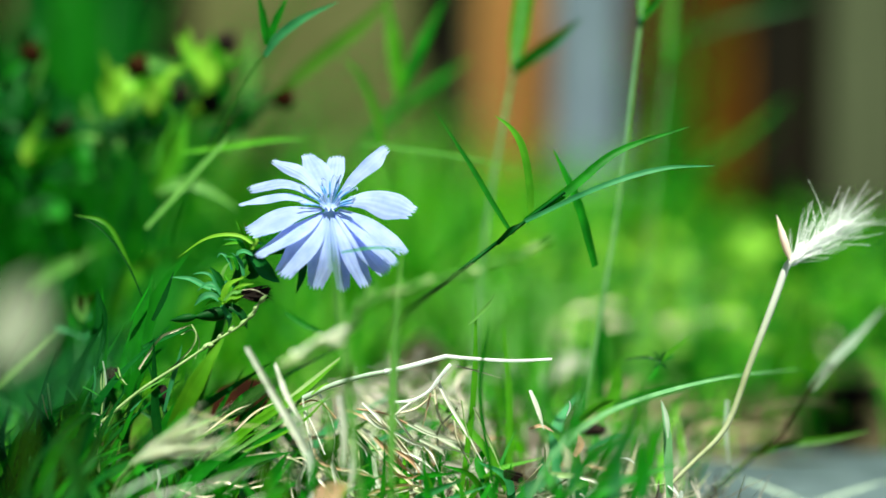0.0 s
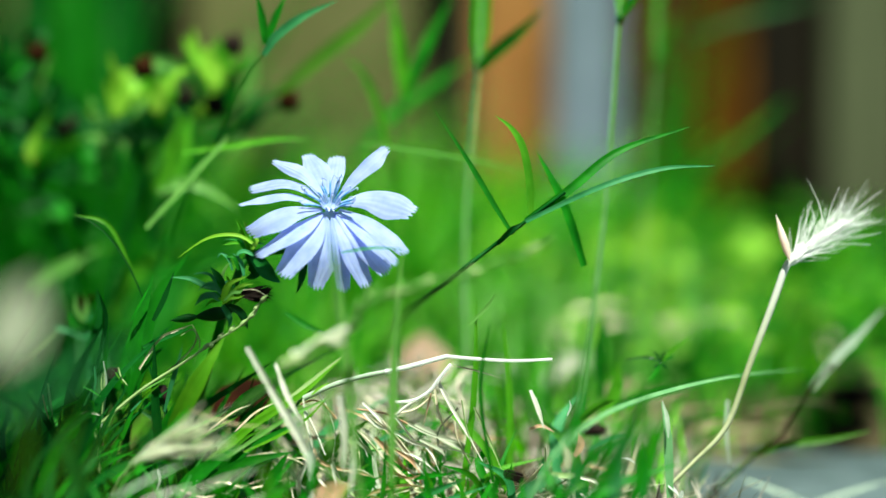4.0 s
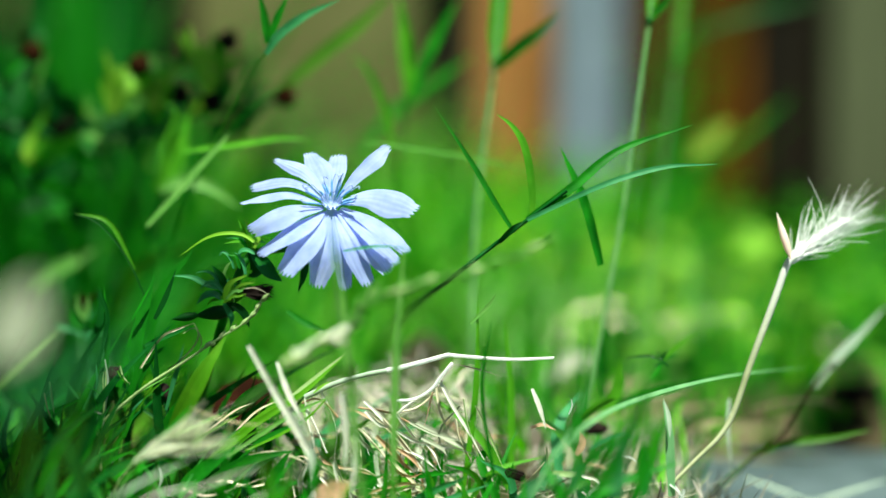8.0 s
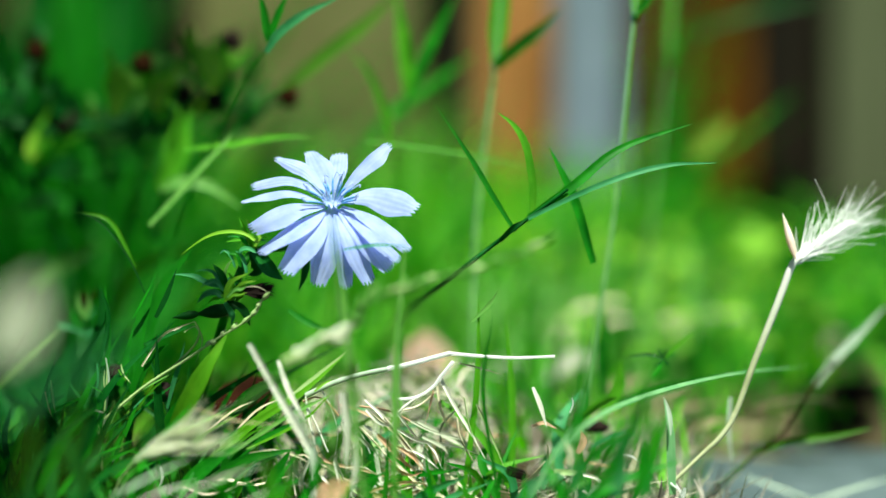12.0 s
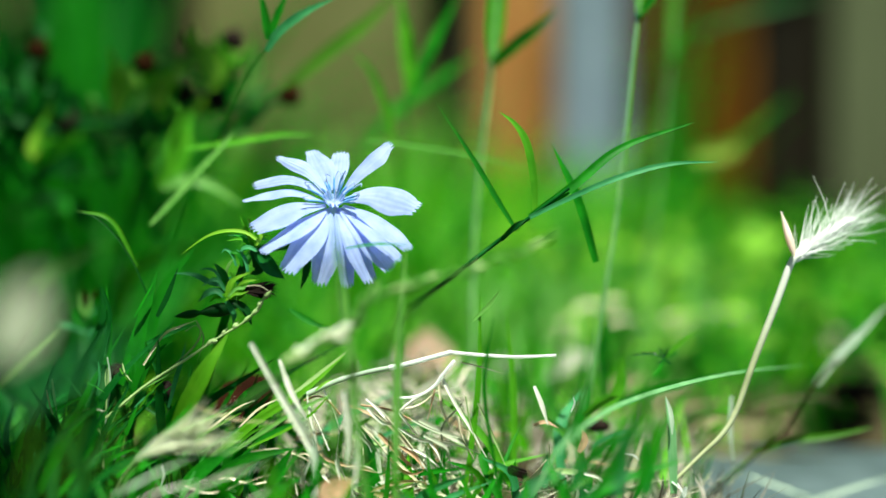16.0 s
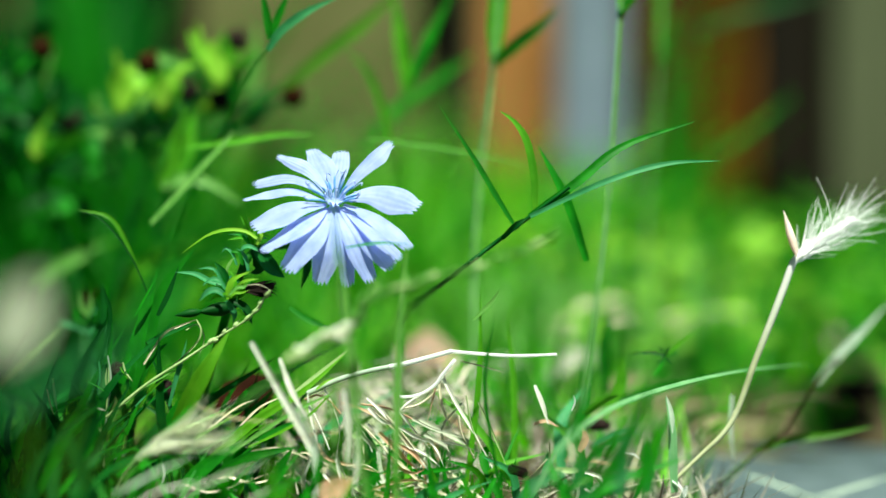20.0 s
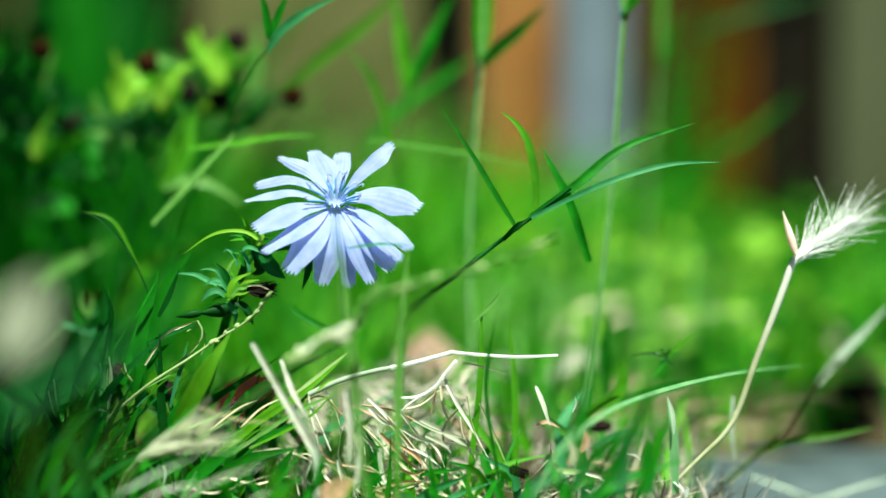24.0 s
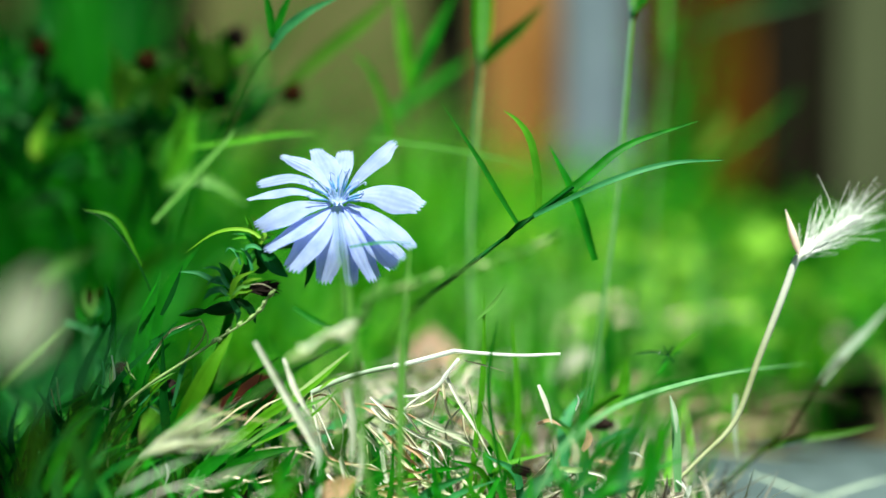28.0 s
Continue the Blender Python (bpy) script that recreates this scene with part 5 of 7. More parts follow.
for line, w in ((((-0.0549, -0.1200, 0.0220), (-0.0518, -0.1200, 0.0297), (-0.0494, -0.1200, 0.0382)), 9), (((-0.0483, -0.1100, 0.0203), (-0.0450, -0.1100, 0.0267), (-0.0394, -0.1100, 0.0332)), 9), (((-0.0587, -0.1200, 0.0236), (-0.0564, -0.1200, 0.0313), (-0.0571, -0.1200, 0.0375)), 10), (((-0.0451, -0.1000, 0.0186), (-0.0418, -0.1000, 0.0228), (-0.0368, -0.1000, 0.0269)), 8), (((-0.0539, -0.1100, 0.0219), (-0.0482, -0.1100, 0.0291), (-0.0450, -0.1100, 0.0364)), 8)):
    blade(line, w * 0.000080, DULLOLIVE, "olive grass blade close before the bed")
for line, w, m in ((((-0.0561, -0.0600, 0.0140), (-0.0508, -0.0600, 0.0169), (-0.0422, -0.0600, 0.0213)), 11, SHEATH), (((-0.0453, -0.0600, 0.0136), (-0.0384, -0.0600, 0.0169), (-0.0300, -0.0600, 0.0196)), 12, GREYLEAF), (((-0.0540, -0.0550, 0.0116), (-0.0488, -0.0550, 0.0140), (-0.0420, -0.0550, 0.0157)), 8, STALKWHITE), (((-0.0348, -0.0500, 0.0116), (-0.0288, -0.0500, 0.0140), (-0.0229, -0.0500, 0.0148)), 10, GREYLEAF),
                   (((-0.0468, -0.0300, 0.0257), (-0.0390, -0.0300, 0.0232), (-0.0306, -0.0300, 0.0225)), 9, DRYOLIVE), (((-0.0531, -0.0200, 0.0189), (-0.0455, -0.0200, 0.0219), (-0.0380, -0.0200, 0.0247)), 5, PALE)):
    blade(line, w * 0.000062, m, "pale dry blade lying low in the grass", (0.2, -0.6, 1))
# straw and litter
bent = straw(((-0.0282, 0.0000, 0.0246), (-0.0219, 0.0000, 0.0274), (-0.0151, 0.0000, 0.0293), (-0.0083, 0.0000, 0.0306), (0.0009, 0.0000, 0.0331)), 0.00112, SHEATH, "long bent straw, bleached white at its far end", True)
part("upper_length", tube(bend(((-0.0117, -0.0002, 0.0300), (-0.0083, -0.0002, 0.0307), (-0.0038, -0.0002, 0.0319), (0.0009, -0.0002, 0.0332)), 8), [0.00053 - 0.00001 * k for k in range(9)], 7), CHAFF, bent, "bleached white length")
straw(((0.0007, 0.0000, 0.0331), (0.0065, 0.0000, 0.0326), (0.0138, 0.0000, 0.0322), (0.0219, 0.0000, 0.0325)), 0.00074, CHAFF, round_=True)
straw(((0.0015, -0.0010, 0.0316), (-0.0009, -0.0010, 0.0287), (-0.0028, -0.0010, 0.0262), (-0.0062, -0.0010, 0.0243), (-0.0102, -0.0010, 0.0240)), 0.00076, CHAFF, round_=True)
straw(((-0.0062, -0.0010, 0.0240), (-0.0085, -0.0010, 0.0223), (-0.0101, -0.0010, 0.0204), (-0.0108, -0.0010, 0.0185)), 0.00060, STALKWHITE, round_=True)
straw(((0.0028, 0.0010, 0.0310), (0.0065, 0.0010, 0.0301), (0.0116, 0.0010, 0.0286)), 0.00030)
blade(((0.0173, -0.0040, 0.0267), (0.0188, -0.0040, 0.0229), (0.0201, -0.0040, 0.0186)), 0.00100, STALKWHITE, "cut end of a bleached straw standing in the grass", (0.2, -1, 0.6))
blade(((0.0173, -0.0020, 0.0186), (0.0196, -0.0020, 0.0193), (0.0223, -0.0020, 0.0181)), 0.00080, HUSK, "orange tan scrap of husk beside a straw", (0.2, -1, 0.6))
straw(((-0.0362, -0.0300, 0.0374), (-0.0319, -0.0300, 0.0297), (-0.0280, -0.0300, 0.0228), (-0.0252, -0.0300, 0.0171), (-0.0244, -0.0300, 0.0097)), 0.00125, STALKWHITE, "pale cut grass stem among straw")
straw(((-0.0320, -0.0200, 0.0334), (-0.0298, -0.0200, 0.0275), (-0.0267, -0.0200, 0.0221)), 0.00107, STALKWHITE, "pale cut grass stem among straw")
FIBRES = ((((-0.0162, -0.0020, 0.0240), (-0.0132, -0.0020, 0.0211), (-0.0100, -0.0020, 0.0171), (-0.0054, -0.0020, 0.0111), (-0.0024, -0.0020, 0.0077)), 8, CHAFF), (((-0.0148, -0.0030, 0.0214), (-0.0114, -0.0030, 0.0187), (-0.0073, -0.0030, 0.0142), (-0.0033, -0.0030, 0.0097)), 6, STRAW), (((-0.0105, -0.0020, 0.0224), (-0.0071, -0.0020, 0.0181), (-0.0035, -0.0020, 0.0138)), 5, CHAFF), (((-0.0010, 0.0000, 0.0279), (0.0017, 0.0000, 0.0224), (0.0051, 0.0000, 0.0167), (0.0078, 0.0000, 0.0119)), 7, SHEATH),
          (((-0.0024, 0.0000, 0.0256), (-0.0031, 0.0000, 0.0222), (-0.0041, 0.0000, 0.0188)), 6, HUSK), (((-0.0017, 0.0020, 0.0263), (-0.0010, 0.0020, 0.0215), (0.0010, 0.0020, 0.0167)), 5, STRAW), (((-0.0060, 0.0150, 0.0174), (0.0004, 0.0150, 0.0141), (0.0063, 0.0150, 0.0112), (0.0103, 0.0150, 0.0069)), 14, GREYLEAF), (((-0.0279, -0.0040, 0.0249), (-0.0273, -0.0040, 0.0202), (-0.0261, -0.0040, 0.0148), (-0.0268, -0.0040, 0.0093)), 5, CHAFF),
          (((-0.0279, -0.0030, 0.0232), (-0.0257, -0.0030, 0.0187), (-0.0236, -0.0030, 0.0137)), 4, CHAFF), (((-0.0248, -0.0020, 0.0258), (-0.0230, -0.0020, 0.0222), (-0.0217, -0.0020, 0.0174), (-0.0223, -0.0020, 0.0124)), 5, CHAFF), (((-0.0286, -0.0020, 0.0236), (-0.0261, -0.0020, 0.0245), (-0.0239, -0.0020, 0.0236), (-0.0214, -0.0020, 0.0208)), 4, HUSK), (((-0.0218, -0.0060, 0.0128), (-0.0203, -0.0060, 0.0090), (-0.0180, -0.0060, 0.0043)), 7, CHAFF),
          (((-0.0140, -0.0060, 0.0141), (-0.0137, -0.0060, 0.0103), (-0.0124, -0.0060, 0.0061)), 11, CHAFF), (((-0.0386, -0.0080, 0.0140), (-0.0337, -0.0080, 0.0146), (-0.0295, -0.0080, 0.0135), (-0.0268, -0.0080, 0.0120)), 5, STRAW), (((-0.0213, 0.0000, 0.0227), (-0.0174, 0.0000, 0.0215), (-0.0129, 0.0000, 0.0190), (-0.0101, 0.0000, 0.0170)), 5, HUSK), (((-0.0137, -0.0030, 0.0171), (-0.0098, -0.0030, 0.0133), (-0.0055, -0.0030, 0.0092)), 9, HUSK),
          (((-0.0117, -0.0020, 0.0131), (-0.0083, -0.0020, 0.0097), (-0.0042, -0.0020, 0.0072)), 14, GREEN), (((-0.0158, -0.0050, 0.0041), (-0.0091, -0.0050, 0.0066), (-0.0024, -0.0050, 0.0082)), 6, STRAW), (((-0.0144, -0.0060, 0.0056), (-0.0113, -0.0060, 0.0047), (-0.0077, -0.0060, 0.0047)), 12, HUSK), (((0.0062, 0.0000, 0.0229), (0.0088, 0.0000, 0.0172), (0.0119, 0.0000, 0.0097)), 5, PALE),
          (((0.0144, 0.0000, 0.0053), (0.0174, 0.0000, 0.0085), (0.0199, 0.0000, 0.0115)), 13, STRAW), (((-0.0176, 0.0040, 0.0220), (-0.0118, 0.0040, 0.0211), (-0.0059, 0.0040, 0.0183)), 4, HUSK), (((-0.0106, 0.0020, 0.0211), (-0.0058, 0.0020, 0.0222), (-0.0019, 0.0020, 0.0252)), 4, STRAW),
          (((-0.0199, -0.0040, 0.0105), (-0.0165, -0.0040, 0.0107), (-0.0138, -0.0040, 0.0093)), 4, STRAW), (((-0.0082, -0.0030, 0.0144), (-0.0046, -0.0030, 0.0128), (-0.0015, -0.0030, 0.0103)), 5, CHAFF), (((-0.0047, -0.0010, 0.0164), (-0.0024, -0.0010, 0.0135), (-0.0008, -0.0010, 0.0100)), 5, CHAFF), (((-0.0123, -0.0020, 0.0204), (-0.0087, -0.0020, 0.0163), (-0.0058, -0.0020, 0.0125)), 4, STRAW),
          (((-0.0105, -0.0040, 0.0121), (-0.0071, -0.0040, 0.0087), (-0.0035, -0.0040, 0.0053)), 6, STRAW), (((-0.0071, -0.0020, 0.0197), (-0.0026, -0.0020, 0.0175), (0.0033, -0.0020, 0.0159)), 5, GREYLEAF), (((0.0022, 0.0020, 0.0199), (0.0029, 0.0020, 0.0160), (0.0054, 0.0020, 0.0112)), 4, STRAW), (((0.0037, 0.0000, 0.0243), (0.0047, 0.0000, 0.0186), (0.0067, 0.0000, 0.0126)), 3, PALE),
          (((-0.0172, -0.0040, 0.0188), (-0.0141, -0.0040, 0.0157), (-0.0111, -0.0040, 0.0121)), 4, STRAW), (((-0.0247, -0.0060, 0.0092), (-0.0216, -0.0060, 0.0056), (-0.0198, -0.0060, 0.0036)), 6, CHAFF), (((-0.0190, -0.0040, 0.0200), (-0.0165, -0.0040, 0.0170), (-0.0150, -0.0040, 0.0134)), 5, CHAFF), (((-0.0059, -0.0060, 0.0072), (-0.0019, -0.0060, 0.0056), (0.0015, -0.0060, 0.0043)), 7, STRAW),
          (((-0.0124, -0.0060, 0.0164), (-0.0100, -0.0060, 0.0146), (-0.0079, -0.0060, 0.0117), (-0.0086, -0.0060, 0.0094)), 9, HUSK), (((-0.0097, -0.0070, 0.0154), (-0.0066, -0.0070, 0.0132), (-0.0046, -0.0070, 0.0105)), 7, HUSK), (((-0.0115, -0.0070, 0.0132), (-0.0097, -0.0070, 0.0109), (-0.0068, -0.0070, 0.0096), (-0.0046, -0.0070, 0.0103)), 6, HUSK), (((-0.0164, -0.0080, 0.0057), (-0.0121, -0.0080, 0.0075), (-0.0070, -0.0080, 0.0084), (-0.0028, -0.0080, 0.0077)), 6, HUSK),
          (((-0.0265, -0.0060, 0.0096), (-0.0261, -0.0060, 0.0069), (-0.0254, -0.0060, 0.0042)), 9, CHAFF), (((-0.0221, -0.0060, 0.0123), (-0.0212, -0.0060, 0.0085), (-0.0200, -0.0060, 0.0047)), 6, CHAFF), (((-0.0171, -0.0070, 0.0172), (-0.0146, -0.0070, 0.0150), (-0.0131, -0.0070, 0.0132)), 8, GREYLEAF), (((-0.0159, -0.0040, 0.0222), (-0.0132, -0.0040, 0.0197), (-0.0105, -0.0040, 0.0188)), 7, CHAFF),
          (((-0.0046, -0.0060, 0.0171), (-0.0008, -0.0060, 0.0148), (0.0008, -0.0060, 0.0124)), 8, GREYLEAF), (((-0.0104, -0.0050, 0.0190), (-0.0055, -0.0050, 0.0163), (0.0008, -0.0050, 0.0154), (0.0064, -0.0050, 0.0136)), 6, STALKWHITE), (((-0.0205, -0.0060, 0.0200), (-0.0194, -0.0060, 0.0164), (-0.0196, -0.0060, 0.0126)), 7, GREYLEAF), (((-0.0245, -0.0060, 0.0074), (-0.0227, -0.0060, 0.0067), (-0.0209, -0.0060, 0.0047)), 12, HUSK))
for line, w, m in FIBRES:
    straw(line, w * 0.000112, STALKWHITE if m in (SHEATH, CHAFF) else m, "curled bleached straw fibre in the litter", w < 5)
for line, w, m in ((((-0.0186, -0.0350, 0.0291), (-0.0180, -0.0350, 0.0219), (-0.0187, -0.0350, 0.0105)), 14, STALKWHITE), (((-0.0163, -0.0400, 0.0270), (-0.0159, -0.0400, 0.0195), (-0.0168, -0.0400, 0.0103)), 13, STALKWHITE), (((-0.0248, -0.0300, 0.0181), (-0.0244, -0.0300, 0.0129), (-0.0248, -0.0300, 0.0076)), 13, SHEATH), (((-0.0202, -0.0500, 0.0298), (-0.0194, -0.0500, 0.0209), (-0.0200, -0.0500, 0.0110)), 12, PALEGREEN),
                   (((-0.0266, -0.0500, 0.0278), (-0.0219, -0.0500, 0.0199), (-0.0180, -0.0500, 0.0120)), 12, SHEATH)):
    straw(line, w * 0.000095, m, "pale upright straw before the litter")
straw(((-0.0611, 0.0000, 0.0305), (-0.0571, 0.0000, 0.0365), (-0.0537, 0.0000, 0.0383), (-0.0505, 0.0000, 0.0395)), 0.00050)
straw(((-0.0505, 0.0000, 0.0395), (-0.0496, 0.0000, 0.0373), (-0.0509, 0.0000, 0.0343), (-0.0560, 0.0000, 0.0297), (-0.0604, 0.0000, 0.0270)), 0.00042, PALE)
straw(((-0.0689, 0.0040, 0.0316), (-0.0688, 0.0040, 0.0273), (-0.0693, 0.0040, 0.0215), (-0.0705, 0.0040, 0.0123)), 0.00046, PALE)
straw(((-0.0719, 0.0040, 0.0194), (-0.0707, 0.0040, 0.0178), (-0.0705, 0.0040, 0.0160), (-0.0710, 0.0040, 0.0134)), 0.00040, PALE)
straw(((0.0633, 0.0400, 0.0199), (0.0631, 0.0400, 0.0123), (0.0641, 0.0400, 0.0035)), 0.00088, SHEATH)
blade(((0.0736, 0.0800, -0.0042), (0.0801, 0.0800, -0.0064), (0.0866, 0.0800, -0.0088), (0.0930, 0.0800, -0.0112)), 0.00096, SHEATH, "white dry straw lying on the paving", (0, -0.6, 1))
blade(((0.0881, 0.0800, -0.0106), (0.0955, 0.0800, -0.0084), (0.1028, 0.0800, -0.0062), (0.1102, 0.0800, -0.0039)), 0.00096, SHEATH, "white dry straw lying on the paving", (0, -0.6, 1))
straw(((0.0765, 0.0900, 0.0118), (0.0857, 0.0900, 0.0141), (0.0942, 0.0900, 0.0138), (0.0998, 0.0900, 0.0116)), 0.00099, DRYOLIVE)
straw(((0.0645, 0.1000, 0.0002), (0.0732, 0.1000, 0.0057), (0.0818, 0.1000, 0.0072), (0.0905, 0.1000, 0.0058)), 0.00115, DRYOLIVE)
straw(((0.0576, 0.0800, 0.0058), (0.0632, 0.0800, 0.0097), (0.0687, 0.0800, 0.0105)), 0.00096, DRYOLIVE)
straw(((0.0638, 0.1400, -0.0062), (0.0794, 0.1400, -0.0068), (0.0951, 0.1400, -0.0078), (0.1108, 0.1400, -0.0081)), 0.00219, DRYOLIVE)
straw(((0.0473, -0.0060, 0.0070), (0.0467, -0.0060, 0.0052), (0.0456, -0.0060, 0.0036)), 0.00111, AWN, "white dry straw lying on the paving")
straw(((0.0446, -0.0060, 0.0081), (0.0462, -0.0060, 0.0063), (0.0471, -0.0060, 0.0038)), 0.00111, AWN, "white dry straw lying on the paving")
for k in range(60):
    c = Vector((rand(-0.034, 0.014), rand(0.0, 0.045), rand(0.002, 0.013)))
    if k > 46:
        c = Vector((rand(-0.08, 0.035), rand(-0.03, 0.05), rand(0.001, 0.006)))
    lng = rand(0.004, 0.011)
    way = Vector((rand(-0.2, 1), rand(-0.7, 0.7), rand(-1.1, 0.4))).normalized() * lng
    sag = Vector((rand(-1, 1), rand(-1, 1), rand(-0.5, 1))) * lng * 0.35
    straw((c - way, c - way * 0.3 + sag, c + way * 0.4 + sag * rand(-0.5, 1), c + way), rand(0.0003, 0.0011), (STRAW, GREYLEAF, STALKWHITE, PALE, HUSK, GREYLEAF, DRYOLIVE)[k % 7],
          "thin crooked bleached grass straw")


# mostly deep green: the bed's shade is put into their colour
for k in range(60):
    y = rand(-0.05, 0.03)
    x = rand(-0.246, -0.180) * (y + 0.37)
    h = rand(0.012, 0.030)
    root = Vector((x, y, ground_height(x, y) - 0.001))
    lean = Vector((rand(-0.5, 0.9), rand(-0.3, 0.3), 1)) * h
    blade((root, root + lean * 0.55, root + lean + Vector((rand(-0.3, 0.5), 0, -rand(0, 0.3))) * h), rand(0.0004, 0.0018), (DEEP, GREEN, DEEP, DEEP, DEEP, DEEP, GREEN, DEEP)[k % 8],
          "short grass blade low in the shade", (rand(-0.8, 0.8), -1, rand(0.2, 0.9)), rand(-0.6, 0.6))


random.seed(14)


# ---- leaves, chips and dark shade lumps on the ground ----
def dry_leaf(name, pts, w, m, label, facing=(0, -1, 0.6)):
    return lone(name, leaf(bend(pts, 12), w, facing, 0.3, thick=0.1, oval=True), pts[0], m, label, "dead leaf")


dry_leaf("dead_leaf", ((-0.0509, 0.0300, 0.0146), (-0.0440, 0.0350, 0.0200), (-0.0370, 0.0400, 0.0241)), 0.01029, RUST, "rust-red dead leaf lying in the grass")
dry_leaf("dead_leaf", ((-0.0071, 0.1900, 0.0096), (-0.0062, 0.1900, 0.0161), (-0.0057, 0.1900, 0.0240)), 0.01681, PEACH, "pale peach dead leaf standing in the grass", (0.1, -0.7, 1))


def stone(name, centre, size, m, label):
    bm = bmesh.new()
    bmesh.ops.create_icosphere(bm, subdivisions=3, radius=1)
    for v in bm.verts:
        k = 1 + 0.18 * noise.noise(v.co * 1.7 + Vector(centre) * 40)
        v.co = Vector((v.co.x * size[0], v.co.y * size[1], v.co.z * size[2])) * k + Vector(centre)
    bm.verts.index_update()
    geo = [v.co.copy() for v in bm.verts], [tuple(v.index for v in f.verts) for f in bm.faces]
    bm.free()
    return lone(name, geo, centre, m, label, "stone")


dry_leaf("dead_leaf", ((-0.0487, -0.1700, 0.0466), (-0.0462, -0.1700, 0.0515), (-0.0443, -0.1700, 0.0564)), 0.00704, GREYLEAF, "bleached pale dead leaf hanging in the grass")
chip = lone("bark_chip", box((-0.0020, -0.0010, -0.0009), (0.0020, 0.0010, 0.0009), 0.0004), (0, 0, 0), BARK, "black angular bark chip on the litter", "bark", smooth=False)
chip.matrix_world = pose(*(0.0139, -0.0060, 0.0099), 12, 18, 25)
# near-black lumps put in where the ground lies in shade
stone("soil_clod", (0.0334, 0.0400, 0.0133), (0.0030, 0.003, 0.0014), BARK, "dark lump standing in for shade beside the straw")
stone("soil_clod", (-0.0583, 0.0120, 0.0239), (0.0015, 0.002, 0.0022), BARK, "dark lump standing in for shade under the chicory")
stone("soil_clod", (-0.0698, 0.0200, 0.0268), (0.0022, 0.003, 0.0022), BARK, "dark lump standing in for shade under the grass")
stone("soil_clod", (0.1315, 0.2200, 0.0016), (0.009, 0.008, 0.004), BARK, "dark lump standing in for shade in the grass")


def build_fallen_spike():
    base = (-0.0597, -0.0400, 0.0103)
    plant = thing("barley_spike", base, "bleached barley spike fallen onto the grass", "grass")
    part("stem", tube(bend(((-0.0597, -0.0400, 0.0103), (-0.0584, -0.0400, 0.0134), (-0.0572, -0.0400, 0.0152), (-0.0555, -0.0400, 0.0173)), 8), [0.00016] * 9, 6), PALE, plant)
    spine = bend(((-0.0554, -0.0420, 0.0175), (-0.0528, -0.0420, 0.0188), (-0.0494, -0.0420, 0.0198), (-0.0464, -0.0420, 0.0206)), 20)
    part("axis", tube(spine, [0.0003] * 21, 6), CREAM, plant)
    for k in range(13):
        p, along = spine[k], (spine[k + 1] - spine[k]).normalized()
        up = Vector((-along.z, 0, along.x)).normalized()
        for j in range(2):
            turn = (0.3, 2.9)[j] + rand(-0.5, 0.5)
            out = up * math.cos(turn) - along.cross(up) * math.sin(turn)
            tip = p + (along + out * rand(0.10, 0.32)).normalized() * rand(0.0034, 0.0060)
            husk = part("spikelet", ovoid(p, tip, rand(0.00020, 0.00034), 6, 6), CREAM, plant)
            for q in range(3):
                end = tip + (along * 1.0 + out * rand(0.0, 0.35) + Vector((0, rand(-0.2, 0.2), rand(-0.16, 0.2)))).normalized() * rand(0.004, 0.011)
                part("awn", tube(bend((tip - along * 0.002, tip.lerp(end, 0.5), end), 6), [0.00010 - 0.000012 * r for r in range(7)], 4), CREAM, husk)


build_fallen_spike()
# at the left the blades turn darker, shade put into the colour
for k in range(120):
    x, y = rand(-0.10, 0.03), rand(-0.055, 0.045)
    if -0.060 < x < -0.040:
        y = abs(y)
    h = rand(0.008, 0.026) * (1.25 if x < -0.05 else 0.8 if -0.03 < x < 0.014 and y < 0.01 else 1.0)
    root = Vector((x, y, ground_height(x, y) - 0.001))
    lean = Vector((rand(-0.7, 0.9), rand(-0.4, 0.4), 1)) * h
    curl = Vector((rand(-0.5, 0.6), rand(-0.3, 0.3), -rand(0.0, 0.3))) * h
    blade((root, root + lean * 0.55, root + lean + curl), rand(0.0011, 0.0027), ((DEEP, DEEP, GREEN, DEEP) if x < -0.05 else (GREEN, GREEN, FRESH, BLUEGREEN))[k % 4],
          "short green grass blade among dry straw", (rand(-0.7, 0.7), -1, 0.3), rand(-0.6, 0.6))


# mostly deep green blades paint the shade beside the chicory
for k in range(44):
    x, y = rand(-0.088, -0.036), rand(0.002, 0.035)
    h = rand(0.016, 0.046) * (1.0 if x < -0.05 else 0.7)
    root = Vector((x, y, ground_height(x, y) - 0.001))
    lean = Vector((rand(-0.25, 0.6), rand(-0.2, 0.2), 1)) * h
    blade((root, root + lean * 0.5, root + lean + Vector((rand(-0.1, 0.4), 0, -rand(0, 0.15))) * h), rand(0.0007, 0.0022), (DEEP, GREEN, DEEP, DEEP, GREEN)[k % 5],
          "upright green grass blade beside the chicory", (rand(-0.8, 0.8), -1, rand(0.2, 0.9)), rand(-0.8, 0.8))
random.seed(15)


